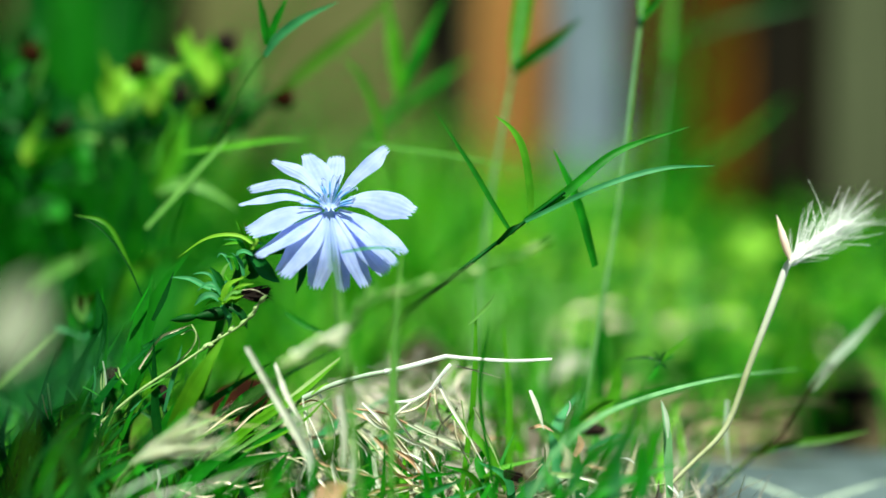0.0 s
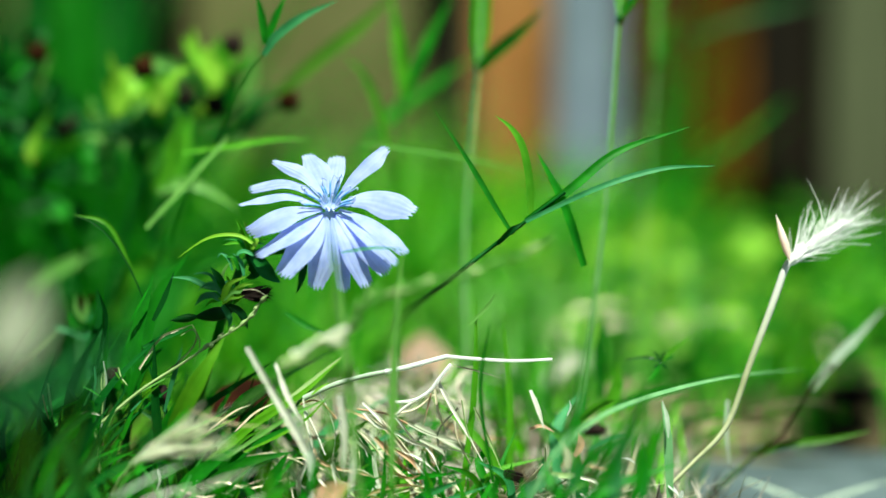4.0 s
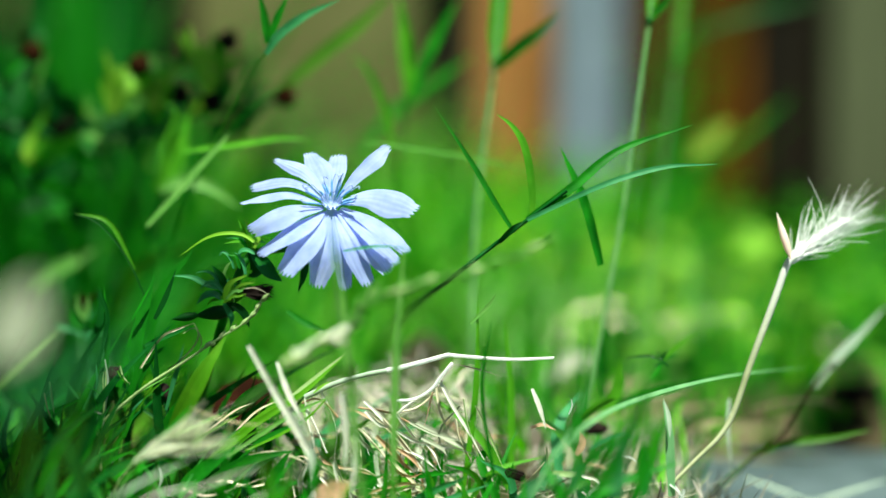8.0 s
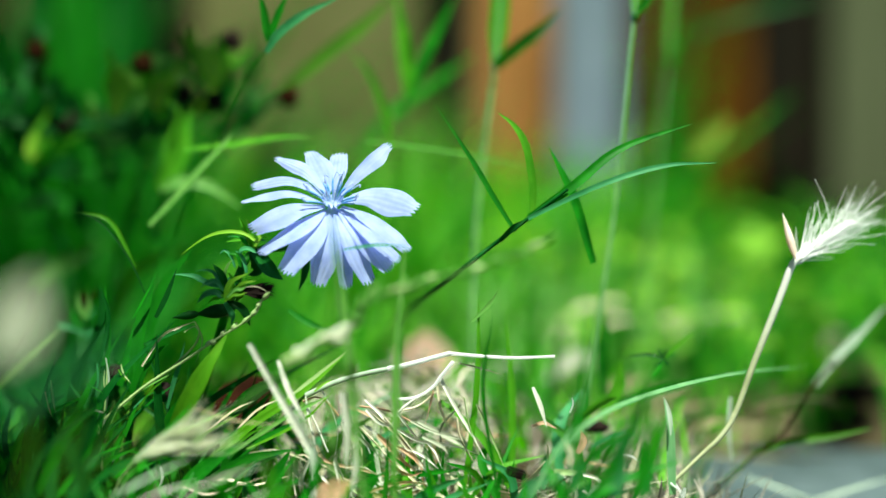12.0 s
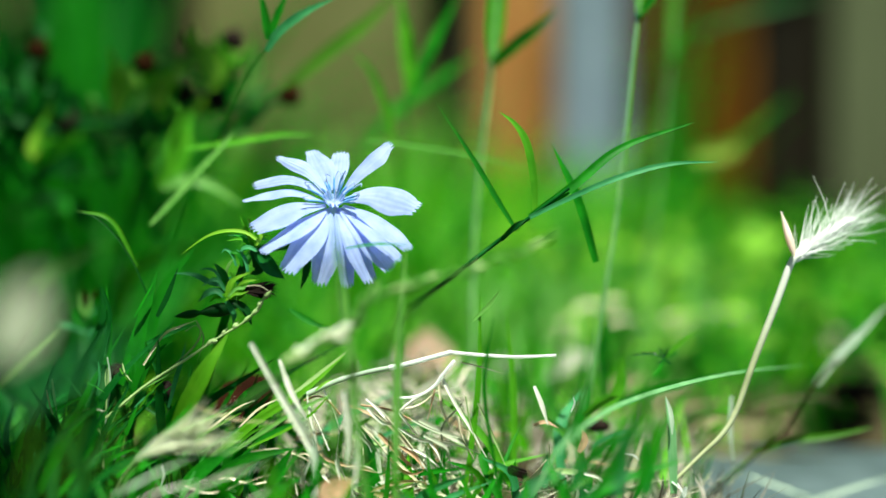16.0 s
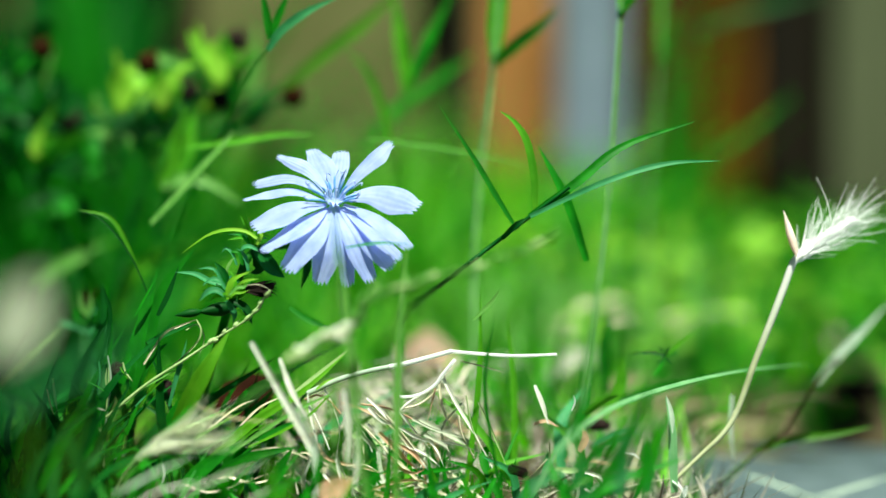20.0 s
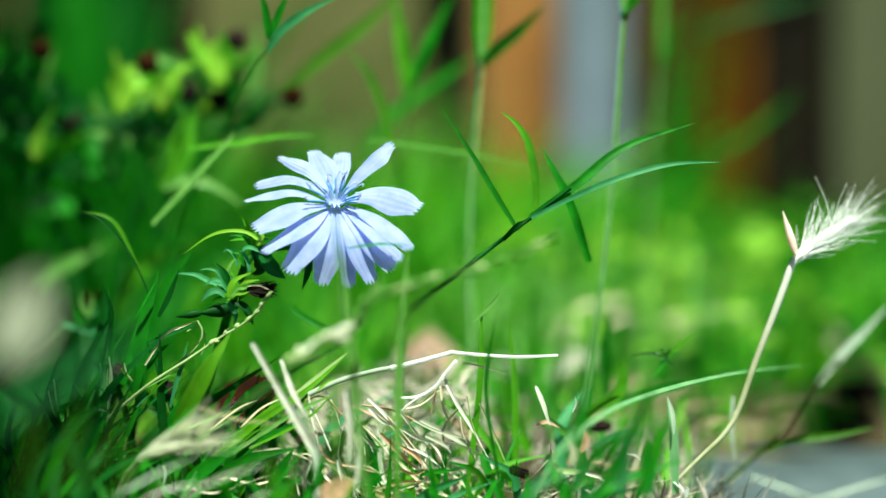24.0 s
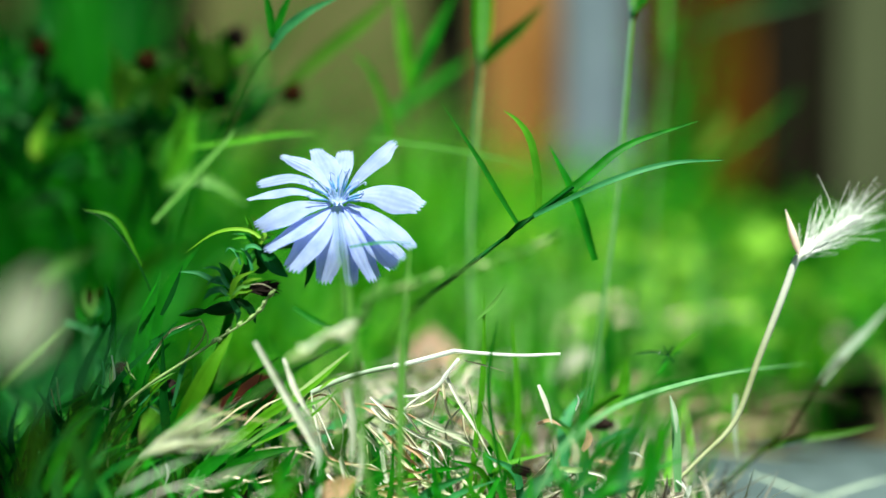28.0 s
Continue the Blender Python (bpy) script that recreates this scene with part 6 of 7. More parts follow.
# ---- weeds and tall leaves behind ----
def build_weed():
    base = (-0.0973, 0.1300, -0.0055)
    weed = thing("chicory_weed", base, "leafy green chicory plant with dark withered buds", "plant")
    stems = (((-0.0973, 0.1300, -0.0055), (-0.0910, 0.1300, 0.0376), (-0.0813, 0.1300, 0.0759), (-0.0700, 0.1300, 0.0884), (-0.0631, 0.1300, 0.0973), (-0.0579, 0.1300, 0.1061)), ((-0.0726, 0.1300, 0.0858), (-0.0632, 0.1300, 0.0878), (-0.0540, 0.1300, 0.0884), (-0.0430, 0.1300, 0.0918)), ((-0.0813, 0.1300, 0.0759), (-0.0869, 0.1300, 0.0832), (-0.0984, 0.1300, 0.0832), (-0.1076, 0.1300, 0.0808), (-0.1199, 0.1300, 0.0725)), ((-0.0831, 0.1300, 0.0790), (-0.0852, 0.1300, 0.0881), (-0.0845, 0.1300, 0.0942), (-0.0836, 0.1300, 0.0991)),
             ((-0.1030, 0.1300, 0.0826), (-0.1072, 0.1300, 0.0912), (-0.1096, 0.1300, 0.0973), (-0.1105, 0.1300, 0.1031)), ((-0.0708, 0.1300, 0.0878), (-0.0705, 0.1300, 0.0900), (-0.0708, 0.1300, 0.0927)), ((-0.0747, 0.1250, 0.0811), (-0.0729, 0.1250, 0.0773), (-0.0747, 0.1250, 0.0667), (-0.0793, 0.1250, 0.0531)), ((-0.1006, 0.1400, 0.0308), (-0.1068, 0.1400, 0.0527), (-0.1145, 0.1400, 0.0668), (-0.1269, 0.1400, 0.0792)))
    for st in stems:
        part("stem", tube(bend(st, 16), [0.0009] * 17, 6), DEEP, weed)
    for k, p in enumerate(((-0.1083, 0.1200, 0.1032), (-0.0567, 0.1200, 0.1062), (-0.0775, 0.1040, 0.0988), (-0.0692, 0.1200, 0.0921), (-0.0415, 0.1200, 0.0915), (-0.0610, 0.1200, 0.0904))):
        part("bud", ovoid(Vector(p) - Vector((0.002, 0, 0.0030)), Vector(p) + Vector((0.001, 0, 0.0030)), 0.0032, 7, 6), BARK if k % 2 else BUDBROWN, weed, "dark withered bud")
    part("bud", ovoid((-0.0999, 0.1300, 0.0866), (-0.1085, 0.1300, 0.0796), 0.0024, 7, 6), BARK, weed, "long brown withered bud")
    # single leaves, from root to tip; sun and shade are put into their greens
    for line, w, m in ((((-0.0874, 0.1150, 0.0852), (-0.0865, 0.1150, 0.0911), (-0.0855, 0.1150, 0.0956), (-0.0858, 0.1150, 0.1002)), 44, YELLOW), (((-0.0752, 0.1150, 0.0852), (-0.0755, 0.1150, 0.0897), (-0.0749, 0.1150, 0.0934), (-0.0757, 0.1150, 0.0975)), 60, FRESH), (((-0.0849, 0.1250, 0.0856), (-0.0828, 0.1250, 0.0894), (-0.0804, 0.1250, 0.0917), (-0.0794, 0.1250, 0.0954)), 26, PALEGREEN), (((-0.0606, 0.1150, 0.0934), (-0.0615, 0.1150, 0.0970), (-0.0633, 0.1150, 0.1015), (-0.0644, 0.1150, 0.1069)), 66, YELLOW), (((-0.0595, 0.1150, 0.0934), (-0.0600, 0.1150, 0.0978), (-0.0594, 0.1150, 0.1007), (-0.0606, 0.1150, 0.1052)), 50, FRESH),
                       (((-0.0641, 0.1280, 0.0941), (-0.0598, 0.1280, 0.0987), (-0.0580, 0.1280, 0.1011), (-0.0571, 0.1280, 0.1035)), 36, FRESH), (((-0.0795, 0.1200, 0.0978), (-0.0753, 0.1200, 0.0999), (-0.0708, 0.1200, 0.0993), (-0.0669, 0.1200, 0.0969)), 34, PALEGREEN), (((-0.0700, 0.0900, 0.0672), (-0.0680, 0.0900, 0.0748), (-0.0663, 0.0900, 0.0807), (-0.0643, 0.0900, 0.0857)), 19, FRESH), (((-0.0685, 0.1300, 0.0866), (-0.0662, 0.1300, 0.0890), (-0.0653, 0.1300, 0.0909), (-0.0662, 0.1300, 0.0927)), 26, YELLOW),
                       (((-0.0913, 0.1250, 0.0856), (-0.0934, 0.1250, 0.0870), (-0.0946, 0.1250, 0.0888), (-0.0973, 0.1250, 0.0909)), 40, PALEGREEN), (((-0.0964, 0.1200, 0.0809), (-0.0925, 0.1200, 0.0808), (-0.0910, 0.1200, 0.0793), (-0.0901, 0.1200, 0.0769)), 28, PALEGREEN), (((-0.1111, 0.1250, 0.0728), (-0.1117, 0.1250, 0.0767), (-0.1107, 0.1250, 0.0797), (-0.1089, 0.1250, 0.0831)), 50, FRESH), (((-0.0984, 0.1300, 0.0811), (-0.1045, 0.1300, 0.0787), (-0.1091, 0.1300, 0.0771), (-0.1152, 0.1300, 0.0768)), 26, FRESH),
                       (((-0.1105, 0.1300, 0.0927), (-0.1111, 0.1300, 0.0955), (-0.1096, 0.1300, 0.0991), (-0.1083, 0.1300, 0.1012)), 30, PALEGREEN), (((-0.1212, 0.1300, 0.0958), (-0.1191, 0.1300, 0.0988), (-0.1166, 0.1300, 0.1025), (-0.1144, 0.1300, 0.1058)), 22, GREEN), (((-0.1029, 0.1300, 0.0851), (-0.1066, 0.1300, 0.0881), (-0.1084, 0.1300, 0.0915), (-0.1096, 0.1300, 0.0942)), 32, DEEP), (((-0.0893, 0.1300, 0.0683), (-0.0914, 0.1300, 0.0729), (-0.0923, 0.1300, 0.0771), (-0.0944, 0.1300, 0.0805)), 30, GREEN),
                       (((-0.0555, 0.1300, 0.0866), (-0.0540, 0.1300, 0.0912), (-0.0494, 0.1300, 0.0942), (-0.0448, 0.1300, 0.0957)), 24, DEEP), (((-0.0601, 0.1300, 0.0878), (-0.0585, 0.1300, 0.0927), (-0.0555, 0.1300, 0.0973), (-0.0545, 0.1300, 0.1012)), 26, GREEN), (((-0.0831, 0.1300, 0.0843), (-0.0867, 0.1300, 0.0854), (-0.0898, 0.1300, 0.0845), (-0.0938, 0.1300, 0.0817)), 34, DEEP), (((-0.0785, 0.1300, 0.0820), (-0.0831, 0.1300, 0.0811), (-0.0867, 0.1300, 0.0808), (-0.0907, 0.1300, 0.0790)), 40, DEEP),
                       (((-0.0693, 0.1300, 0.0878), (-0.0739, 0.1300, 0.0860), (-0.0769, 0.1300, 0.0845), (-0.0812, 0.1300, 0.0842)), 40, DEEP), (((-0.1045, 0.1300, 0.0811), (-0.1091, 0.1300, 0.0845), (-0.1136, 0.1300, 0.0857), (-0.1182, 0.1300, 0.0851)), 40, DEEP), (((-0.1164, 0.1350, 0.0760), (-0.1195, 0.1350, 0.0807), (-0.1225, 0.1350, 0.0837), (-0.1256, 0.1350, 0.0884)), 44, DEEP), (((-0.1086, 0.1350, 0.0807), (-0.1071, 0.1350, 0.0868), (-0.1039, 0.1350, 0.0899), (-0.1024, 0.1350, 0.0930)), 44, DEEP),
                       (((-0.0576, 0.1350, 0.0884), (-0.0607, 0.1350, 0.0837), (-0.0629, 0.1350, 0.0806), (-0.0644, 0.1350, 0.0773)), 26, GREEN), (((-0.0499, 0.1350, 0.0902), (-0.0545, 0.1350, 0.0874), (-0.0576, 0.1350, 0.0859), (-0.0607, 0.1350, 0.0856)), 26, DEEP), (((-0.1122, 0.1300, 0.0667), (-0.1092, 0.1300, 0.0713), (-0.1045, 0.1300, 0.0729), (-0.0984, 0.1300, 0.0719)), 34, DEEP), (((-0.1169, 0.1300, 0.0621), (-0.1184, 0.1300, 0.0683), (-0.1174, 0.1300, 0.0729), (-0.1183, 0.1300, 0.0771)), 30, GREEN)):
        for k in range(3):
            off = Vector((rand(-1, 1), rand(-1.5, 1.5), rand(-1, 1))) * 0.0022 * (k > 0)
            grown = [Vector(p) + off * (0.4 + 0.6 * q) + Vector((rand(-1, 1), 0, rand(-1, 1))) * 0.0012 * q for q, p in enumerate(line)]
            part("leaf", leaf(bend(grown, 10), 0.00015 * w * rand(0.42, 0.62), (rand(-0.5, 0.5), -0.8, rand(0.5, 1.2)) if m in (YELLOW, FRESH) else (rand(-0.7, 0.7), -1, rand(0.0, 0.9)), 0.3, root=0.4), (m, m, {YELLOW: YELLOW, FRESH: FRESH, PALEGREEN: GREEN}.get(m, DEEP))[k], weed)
    # highlight leaves: sunlight painted as plain yellow-green
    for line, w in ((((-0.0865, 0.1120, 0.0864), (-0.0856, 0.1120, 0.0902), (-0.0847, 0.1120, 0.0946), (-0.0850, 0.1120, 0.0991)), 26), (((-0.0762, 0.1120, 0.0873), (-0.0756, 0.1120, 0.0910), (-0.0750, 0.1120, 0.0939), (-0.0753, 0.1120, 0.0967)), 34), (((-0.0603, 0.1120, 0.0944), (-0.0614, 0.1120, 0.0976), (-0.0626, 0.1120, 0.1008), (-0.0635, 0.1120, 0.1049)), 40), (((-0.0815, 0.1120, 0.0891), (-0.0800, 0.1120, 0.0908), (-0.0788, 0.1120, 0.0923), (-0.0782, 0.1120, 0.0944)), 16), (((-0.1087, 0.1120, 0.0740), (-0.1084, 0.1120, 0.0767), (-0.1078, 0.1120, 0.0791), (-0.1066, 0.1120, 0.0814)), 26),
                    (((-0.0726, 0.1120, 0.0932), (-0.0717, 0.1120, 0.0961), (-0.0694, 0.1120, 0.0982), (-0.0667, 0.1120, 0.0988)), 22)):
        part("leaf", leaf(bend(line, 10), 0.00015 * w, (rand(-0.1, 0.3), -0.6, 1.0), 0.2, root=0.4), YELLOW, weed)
    # inner leaves, mostly deep green to paint the shade within
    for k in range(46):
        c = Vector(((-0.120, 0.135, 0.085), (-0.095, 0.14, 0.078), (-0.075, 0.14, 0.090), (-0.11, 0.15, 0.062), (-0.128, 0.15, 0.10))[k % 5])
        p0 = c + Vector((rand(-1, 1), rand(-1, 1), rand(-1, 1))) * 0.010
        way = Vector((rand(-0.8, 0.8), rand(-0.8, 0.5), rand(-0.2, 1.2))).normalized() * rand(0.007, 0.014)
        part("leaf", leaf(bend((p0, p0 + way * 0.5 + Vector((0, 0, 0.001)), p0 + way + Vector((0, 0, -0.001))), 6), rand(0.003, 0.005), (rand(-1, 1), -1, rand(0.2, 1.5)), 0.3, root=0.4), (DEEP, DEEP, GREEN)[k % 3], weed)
    return weed


weed = build_weed()


def build_broad_leaves():
    plant = thing("broad_leaved_plant", (-0.19, 0.5, 0), "tall plant with broad upright green leaves", "plant")
    for x0, x1, y1, w, d in ((70, 78, -260, 90, 0.5), (130, 150, -300, 110, 0.5), (-60, -30, -200, 70, 0.55), (200, 200, -220, 70, 0.52), (172, 180, -280, 100, 0.54), (215, 222, -240, 60, 0.57), (-90, -70, -240, 90, 0.5)):
        k = 0.00027
        foot, tip = Vector(((x0 - 784) * k, d, 0)), Vector(((x1 - 784) * k, d, (350 - y1) * k + 0.065))
        part("leaf", leaf(bend((foot, foot.lerp(tip, 0.5) + Vector((rand(-1, 1) * 0.005, 0, 0)), tip), 16), w * k, (rand(-0.5, 0.5), -1, 0.1), 0.3, root=0.8), GREEN if x0 in (130, 172) else DEEP, plant)


build_broad_leaves()


random.seed(16)


def leaf_weed(x, y, h, size, count, m):
    """A low weed: short stalks, each with a rounded leaf."""
    base = Vector((x, y, ground_height(x, y)))
    w = thing("leafy_weed", base, "low weed with small rounded bright leaves", "plant", "low weeds in the meadow")
    for k in range(count):
        a = rand(0, 6.28)
        top = base + Vector((math.cos(a) * rand(0.2, 1) * h * 0.7, math.sin(a) * h * 0.5, h * rand(0.45, 1.0)))
        part("stalk", tube(bend((base, base.lerp(top, 0.6) + Vector((0, 0, h * 0.15)), top), 6), [0.0007] * 7, 5), GREEN, w)
        way = Vector((math.cos(a), math.sin(a) * 0.6, rand(-0.2, 0.5))).normalized() * size * rand(0.7, 1.2)
        part("leaf", leaf(bend((top, top + way * 0.5 + Vector((0, 0, size * 0.12)), top + way), 8), size * rand(0.5, 0.75), (rand(-0.4, 0.4), rand(-1, -0.2), 1), 0.25, tip=0.2, root=0.35), m, w)


# yellow-green clumps put the meadow's sunlit spots into leaf colour
for x, y, h, size, count, m in ((0.105, 0.42, 0.045, 0.020, 8, YELLOW), (0.068, 0.30, 0.030, 0.014, 10, YELLOW), (0.16, 0.50, 0.05, 0.022, 10, FRESH),
                                (0.125, 0.33, 0.030, 0.014, 6, YELLOW), (0.20, 0.62, 0.06, 0.024, 10, FRESH), (0.04, 0.62, 0.05, 0.020, 9, FRESH),
                                (0.16, 0.36, 0.035, 0.015, 7, FRESH), (-0.02, 0.5, 0.05, 0.018, 9, GREEN), (0.10, 0.62, 0.07, 0.022, 9, FRESH),
                                (0.085, 0.24, 0.024, 0.011, 9, YELLOW), (0.14, 0.26, 0.026, 0.012, 9, FRESH), (0.03, 0.36, 0.035, 0.014, 8, FRESH), (0.045, 0.42, 0.052, 0.018, 9, YELLOW), (0.075, 0.40, 0.040, 0.018, 10, YELLOW), (0.12, 0.5, 0.05, 0.020, 10, YELLOW)):
    leaf_weed(x, y, h, size * 0.6, count + 4, m)
for line, w, m in ((((0.0447, 0.2200, 0.0255), (0.0492, 0.2200, 0.0282), (0.0546, 0.2200, 0.0269)), 34, STRAW), (((0.0717, 0.2500, 0.0196), (0.0774, 0.2500, 0.0223), (0.0840, 0.2500, 0.0212)), 40, STRAW), (((0.0554, 0.2000, 0.0177), (0.0607, 0.2000, 0.0194), (0.0650, 0.2000, 0.0187)), 26, YELLOW), (((0.0928, 0.3000, 0.0189), (0.0980, 0.3000, 0.0209), (0.1041, 0.3000, 0.0201)), 30, STRAW),
                   (((0.0320, 0.1600, 0.0148), (0.0356, 0.1600, 0.0171), (0.0385, 0.1600, 0.0158)), 34, GREYLEAF), (((0.1290, 0.2800, 0.0115), (0.1339, 0.2800, 0.0143), (0.1389, 0.2800, 0.0135)), 30, STRAW), (((0.1262, 0.2200, 0.0073), (0.1325, 0.2200, 0.0106), (0.1403, 0.2200, 0.0081)), 26, HUSK), (((0.1341, 0.2400, 0.0144), (0.1388, 0.2400, 0.0159), (0.1435, 0.2400, 0.0144)), 40, YELLOW), (((0.0722, 0.3500, 0.0256), (0.0788, 0.3500, 0.0274), (0.0854, 0.3500, 0.0256)), 24, YELLOW),
                   (((0.0147, 0.1800, 0.0129), (0.0181, 0.1800, 0.0146), (0.0231, 0.1800, 0.0133)), 22, GREYLEAF), (((0.0312, 0.2400, 0.0194), (0.0359, 0.2400, 0.0207), (0.0406, 0.2400, 0.0192)), 22, STRAW)):
    for k in range(3):
        off = Vector((rand(-1, 1), rand(-2, 2), rand(-0.6, 0.6))) * 0.005
        dry_leaf("dead_leaf", [Vector(p) + off for p in line], 0.00004 * w, m, "bleached dead leaf caught in the grass")
dry_leaf("dead_leaf", ((0.0286, 0.1600, 0.0113), (0.0351, 0.1600, 0.0170), (0.0433, 0.1600, 0.0194)), 0.00552, GREYLEAF, "bleached white dead leaf on the grass")
dry_leaf("dead_leaf", ((0.0417, 0.1400, 0.0102), (0.0479, 0.1400, 0.0118), (0.0557, 0.1400, 0.0146)), 0.00437, DRYOLIVE, "bleached tan dead leaf on the soil")
dry_leaf("dead_leaf", ((0.0521, 0.1200, 0.0101), (0.0573, 0.1200, 0.0123), (0.0648, 0.1200, 0.0138)), 0.00300, DRYOLIVE, "pale tan dead leaf on the soil")
dry_leaf("dead_leaf", ((0.0802, 0.1900, -0.0107), (0.0991, 0.2100, -0.0095), (0.1172, 0.2300, -0.0087)), 0.00279, DRYOLIVE, "bleached tan dead leaf on the soil")
dry_leaf("dead_leaf", ((-0.0238, -0.0400, 0.0087), (-0.0202, -0.0400, 0.0116), (-0.0168, -0.0400, 0.0135)), 0.00445, HUSK, "peach tan dead leaf under the straw")


random.seed(17)


# ---- an unseen tree, added so that its crown shades and dapples the plants ----
def build_tree():
    foot = Vector((-0.55, 1.25, 0))
    tree = thing("shade_tree", foot, "unseen tree added to shade and dapple, with a loose leafy crown", "tree")
    top = Vector((-0.30, 0.75, 0.95))
    part("trunk", tube(bend((foot, Vector((-0.5, 1.1, 0.45)), top, Vector((-0.1, 0.55, 1.35))), 20), [0.03 - 0.0011 * k for k in range(21)], 10), WOOD_DARK, tree)
    crowns = [([], []) for k in range(4)]
    # gaps left along the sun's path so that chosen plants stay lit
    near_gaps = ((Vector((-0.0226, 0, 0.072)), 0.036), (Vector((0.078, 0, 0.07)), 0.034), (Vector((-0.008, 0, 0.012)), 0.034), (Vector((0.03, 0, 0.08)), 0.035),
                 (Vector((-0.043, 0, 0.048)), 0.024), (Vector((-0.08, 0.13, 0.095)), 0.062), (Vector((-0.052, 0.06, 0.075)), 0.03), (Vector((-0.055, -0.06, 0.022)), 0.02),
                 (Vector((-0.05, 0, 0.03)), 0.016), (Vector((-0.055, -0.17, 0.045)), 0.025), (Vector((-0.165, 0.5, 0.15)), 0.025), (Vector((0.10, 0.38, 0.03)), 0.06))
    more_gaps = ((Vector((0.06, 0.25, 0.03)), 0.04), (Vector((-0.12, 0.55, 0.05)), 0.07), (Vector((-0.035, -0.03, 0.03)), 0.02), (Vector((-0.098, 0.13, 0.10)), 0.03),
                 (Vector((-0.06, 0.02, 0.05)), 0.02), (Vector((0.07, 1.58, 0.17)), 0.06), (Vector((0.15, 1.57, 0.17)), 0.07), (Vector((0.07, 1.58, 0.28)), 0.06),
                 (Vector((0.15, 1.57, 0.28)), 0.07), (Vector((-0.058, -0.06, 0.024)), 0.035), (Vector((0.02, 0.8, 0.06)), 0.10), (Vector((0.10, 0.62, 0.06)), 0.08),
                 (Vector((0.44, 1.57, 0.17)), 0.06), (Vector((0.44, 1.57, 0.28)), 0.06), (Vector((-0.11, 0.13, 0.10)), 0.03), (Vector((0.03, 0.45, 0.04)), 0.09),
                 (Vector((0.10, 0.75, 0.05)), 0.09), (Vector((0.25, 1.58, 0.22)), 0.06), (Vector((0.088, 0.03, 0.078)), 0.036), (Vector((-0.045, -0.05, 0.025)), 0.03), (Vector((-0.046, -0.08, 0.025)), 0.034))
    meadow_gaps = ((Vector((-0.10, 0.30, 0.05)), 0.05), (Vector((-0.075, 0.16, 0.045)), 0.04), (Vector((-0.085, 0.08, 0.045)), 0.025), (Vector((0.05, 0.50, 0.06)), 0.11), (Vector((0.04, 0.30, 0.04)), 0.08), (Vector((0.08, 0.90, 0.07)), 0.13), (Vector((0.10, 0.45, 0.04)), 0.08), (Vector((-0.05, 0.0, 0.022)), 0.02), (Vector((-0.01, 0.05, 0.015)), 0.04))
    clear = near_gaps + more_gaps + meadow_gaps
    made = 0
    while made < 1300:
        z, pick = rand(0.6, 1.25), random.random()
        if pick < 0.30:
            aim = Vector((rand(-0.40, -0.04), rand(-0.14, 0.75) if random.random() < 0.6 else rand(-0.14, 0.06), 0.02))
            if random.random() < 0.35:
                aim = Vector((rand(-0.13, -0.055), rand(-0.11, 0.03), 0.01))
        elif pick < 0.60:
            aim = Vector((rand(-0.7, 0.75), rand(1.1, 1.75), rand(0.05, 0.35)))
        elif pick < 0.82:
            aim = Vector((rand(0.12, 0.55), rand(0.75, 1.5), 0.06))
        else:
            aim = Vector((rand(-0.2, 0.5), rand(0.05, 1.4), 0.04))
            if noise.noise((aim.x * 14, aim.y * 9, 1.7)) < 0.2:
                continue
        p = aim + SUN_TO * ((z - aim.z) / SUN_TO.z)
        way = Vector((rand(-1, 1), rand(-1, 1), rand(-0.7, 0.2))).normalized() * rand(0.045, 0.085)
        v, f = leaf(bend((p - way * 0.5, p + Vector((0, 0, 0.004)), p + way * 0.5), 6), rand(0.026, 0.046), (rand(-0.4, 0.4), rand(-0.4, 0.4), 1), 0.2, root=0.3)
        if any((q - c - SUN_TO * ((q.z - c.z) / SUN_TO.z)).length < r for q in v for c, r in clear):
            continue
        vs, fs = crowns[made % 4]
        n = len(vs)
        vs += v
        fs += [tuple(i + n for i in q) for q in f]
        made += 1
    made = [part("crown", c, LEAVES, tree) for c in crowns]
    # small sprays hung in the sun's way to shade chosen spots
    for aims, size, z in (((-0.080, 0.13, 0.11), (-0.105, 0.13, 0.10), (-0.060, 0.13, 0.12), (-0.084, 0.112, 0.095), (-0.0735, 0.112, 0.093), (-0.061, 0.112, 0.101)), 0.031, 0.75), (((-0.0445, -0.002, 0.044), (-0.048, -0.006, 0.040)), 0.016, 0.62), (((-0.072, -0.022, 0.030), (-0.082, -0.035, 0.020), (-0.094, 0.0, 0.025), (-0.092, -0.02, 0.02), (-0.098, 0.03, 0.025)), 0.032, 0.68), (((-0.0045, 0.19, 0.02), (-0.0005, 0.19, 0.03), (-0.009, 0.19, 0.025)), 0.045, 0.72), (((0.128, 0.22, 0.0), (0.145, 0.25, 0.0), (0.118, 0.27, 0.0)), 0.036, 0.70):
        leaves = []
        for aim in aims:
            p = Vector(aim) + SUN_TO * ((z + rand(-0.03, 0.03)) / SUN_TO.z)
            way = Vector((rand(-1, 1), rand(-1, 1), rand(-0.3, 0.1))).normalized() * size * 0.5
            leaves.append(leaf(bend((p - way, p + Vector((0, 0, 0.003)), p + way), 6), size * 0.6, (rand(-0.3, 0.3), rand(-0.3, 0.3), 1), 0.2, root=0.3))
        made.append(part("twig", merged(leaves), LEAVES, tree))
    for k in range(9):
        e = Vector((rand(-0.4, 0.6), rand(0.1, 1.3), rand(0.7, 1.2)))
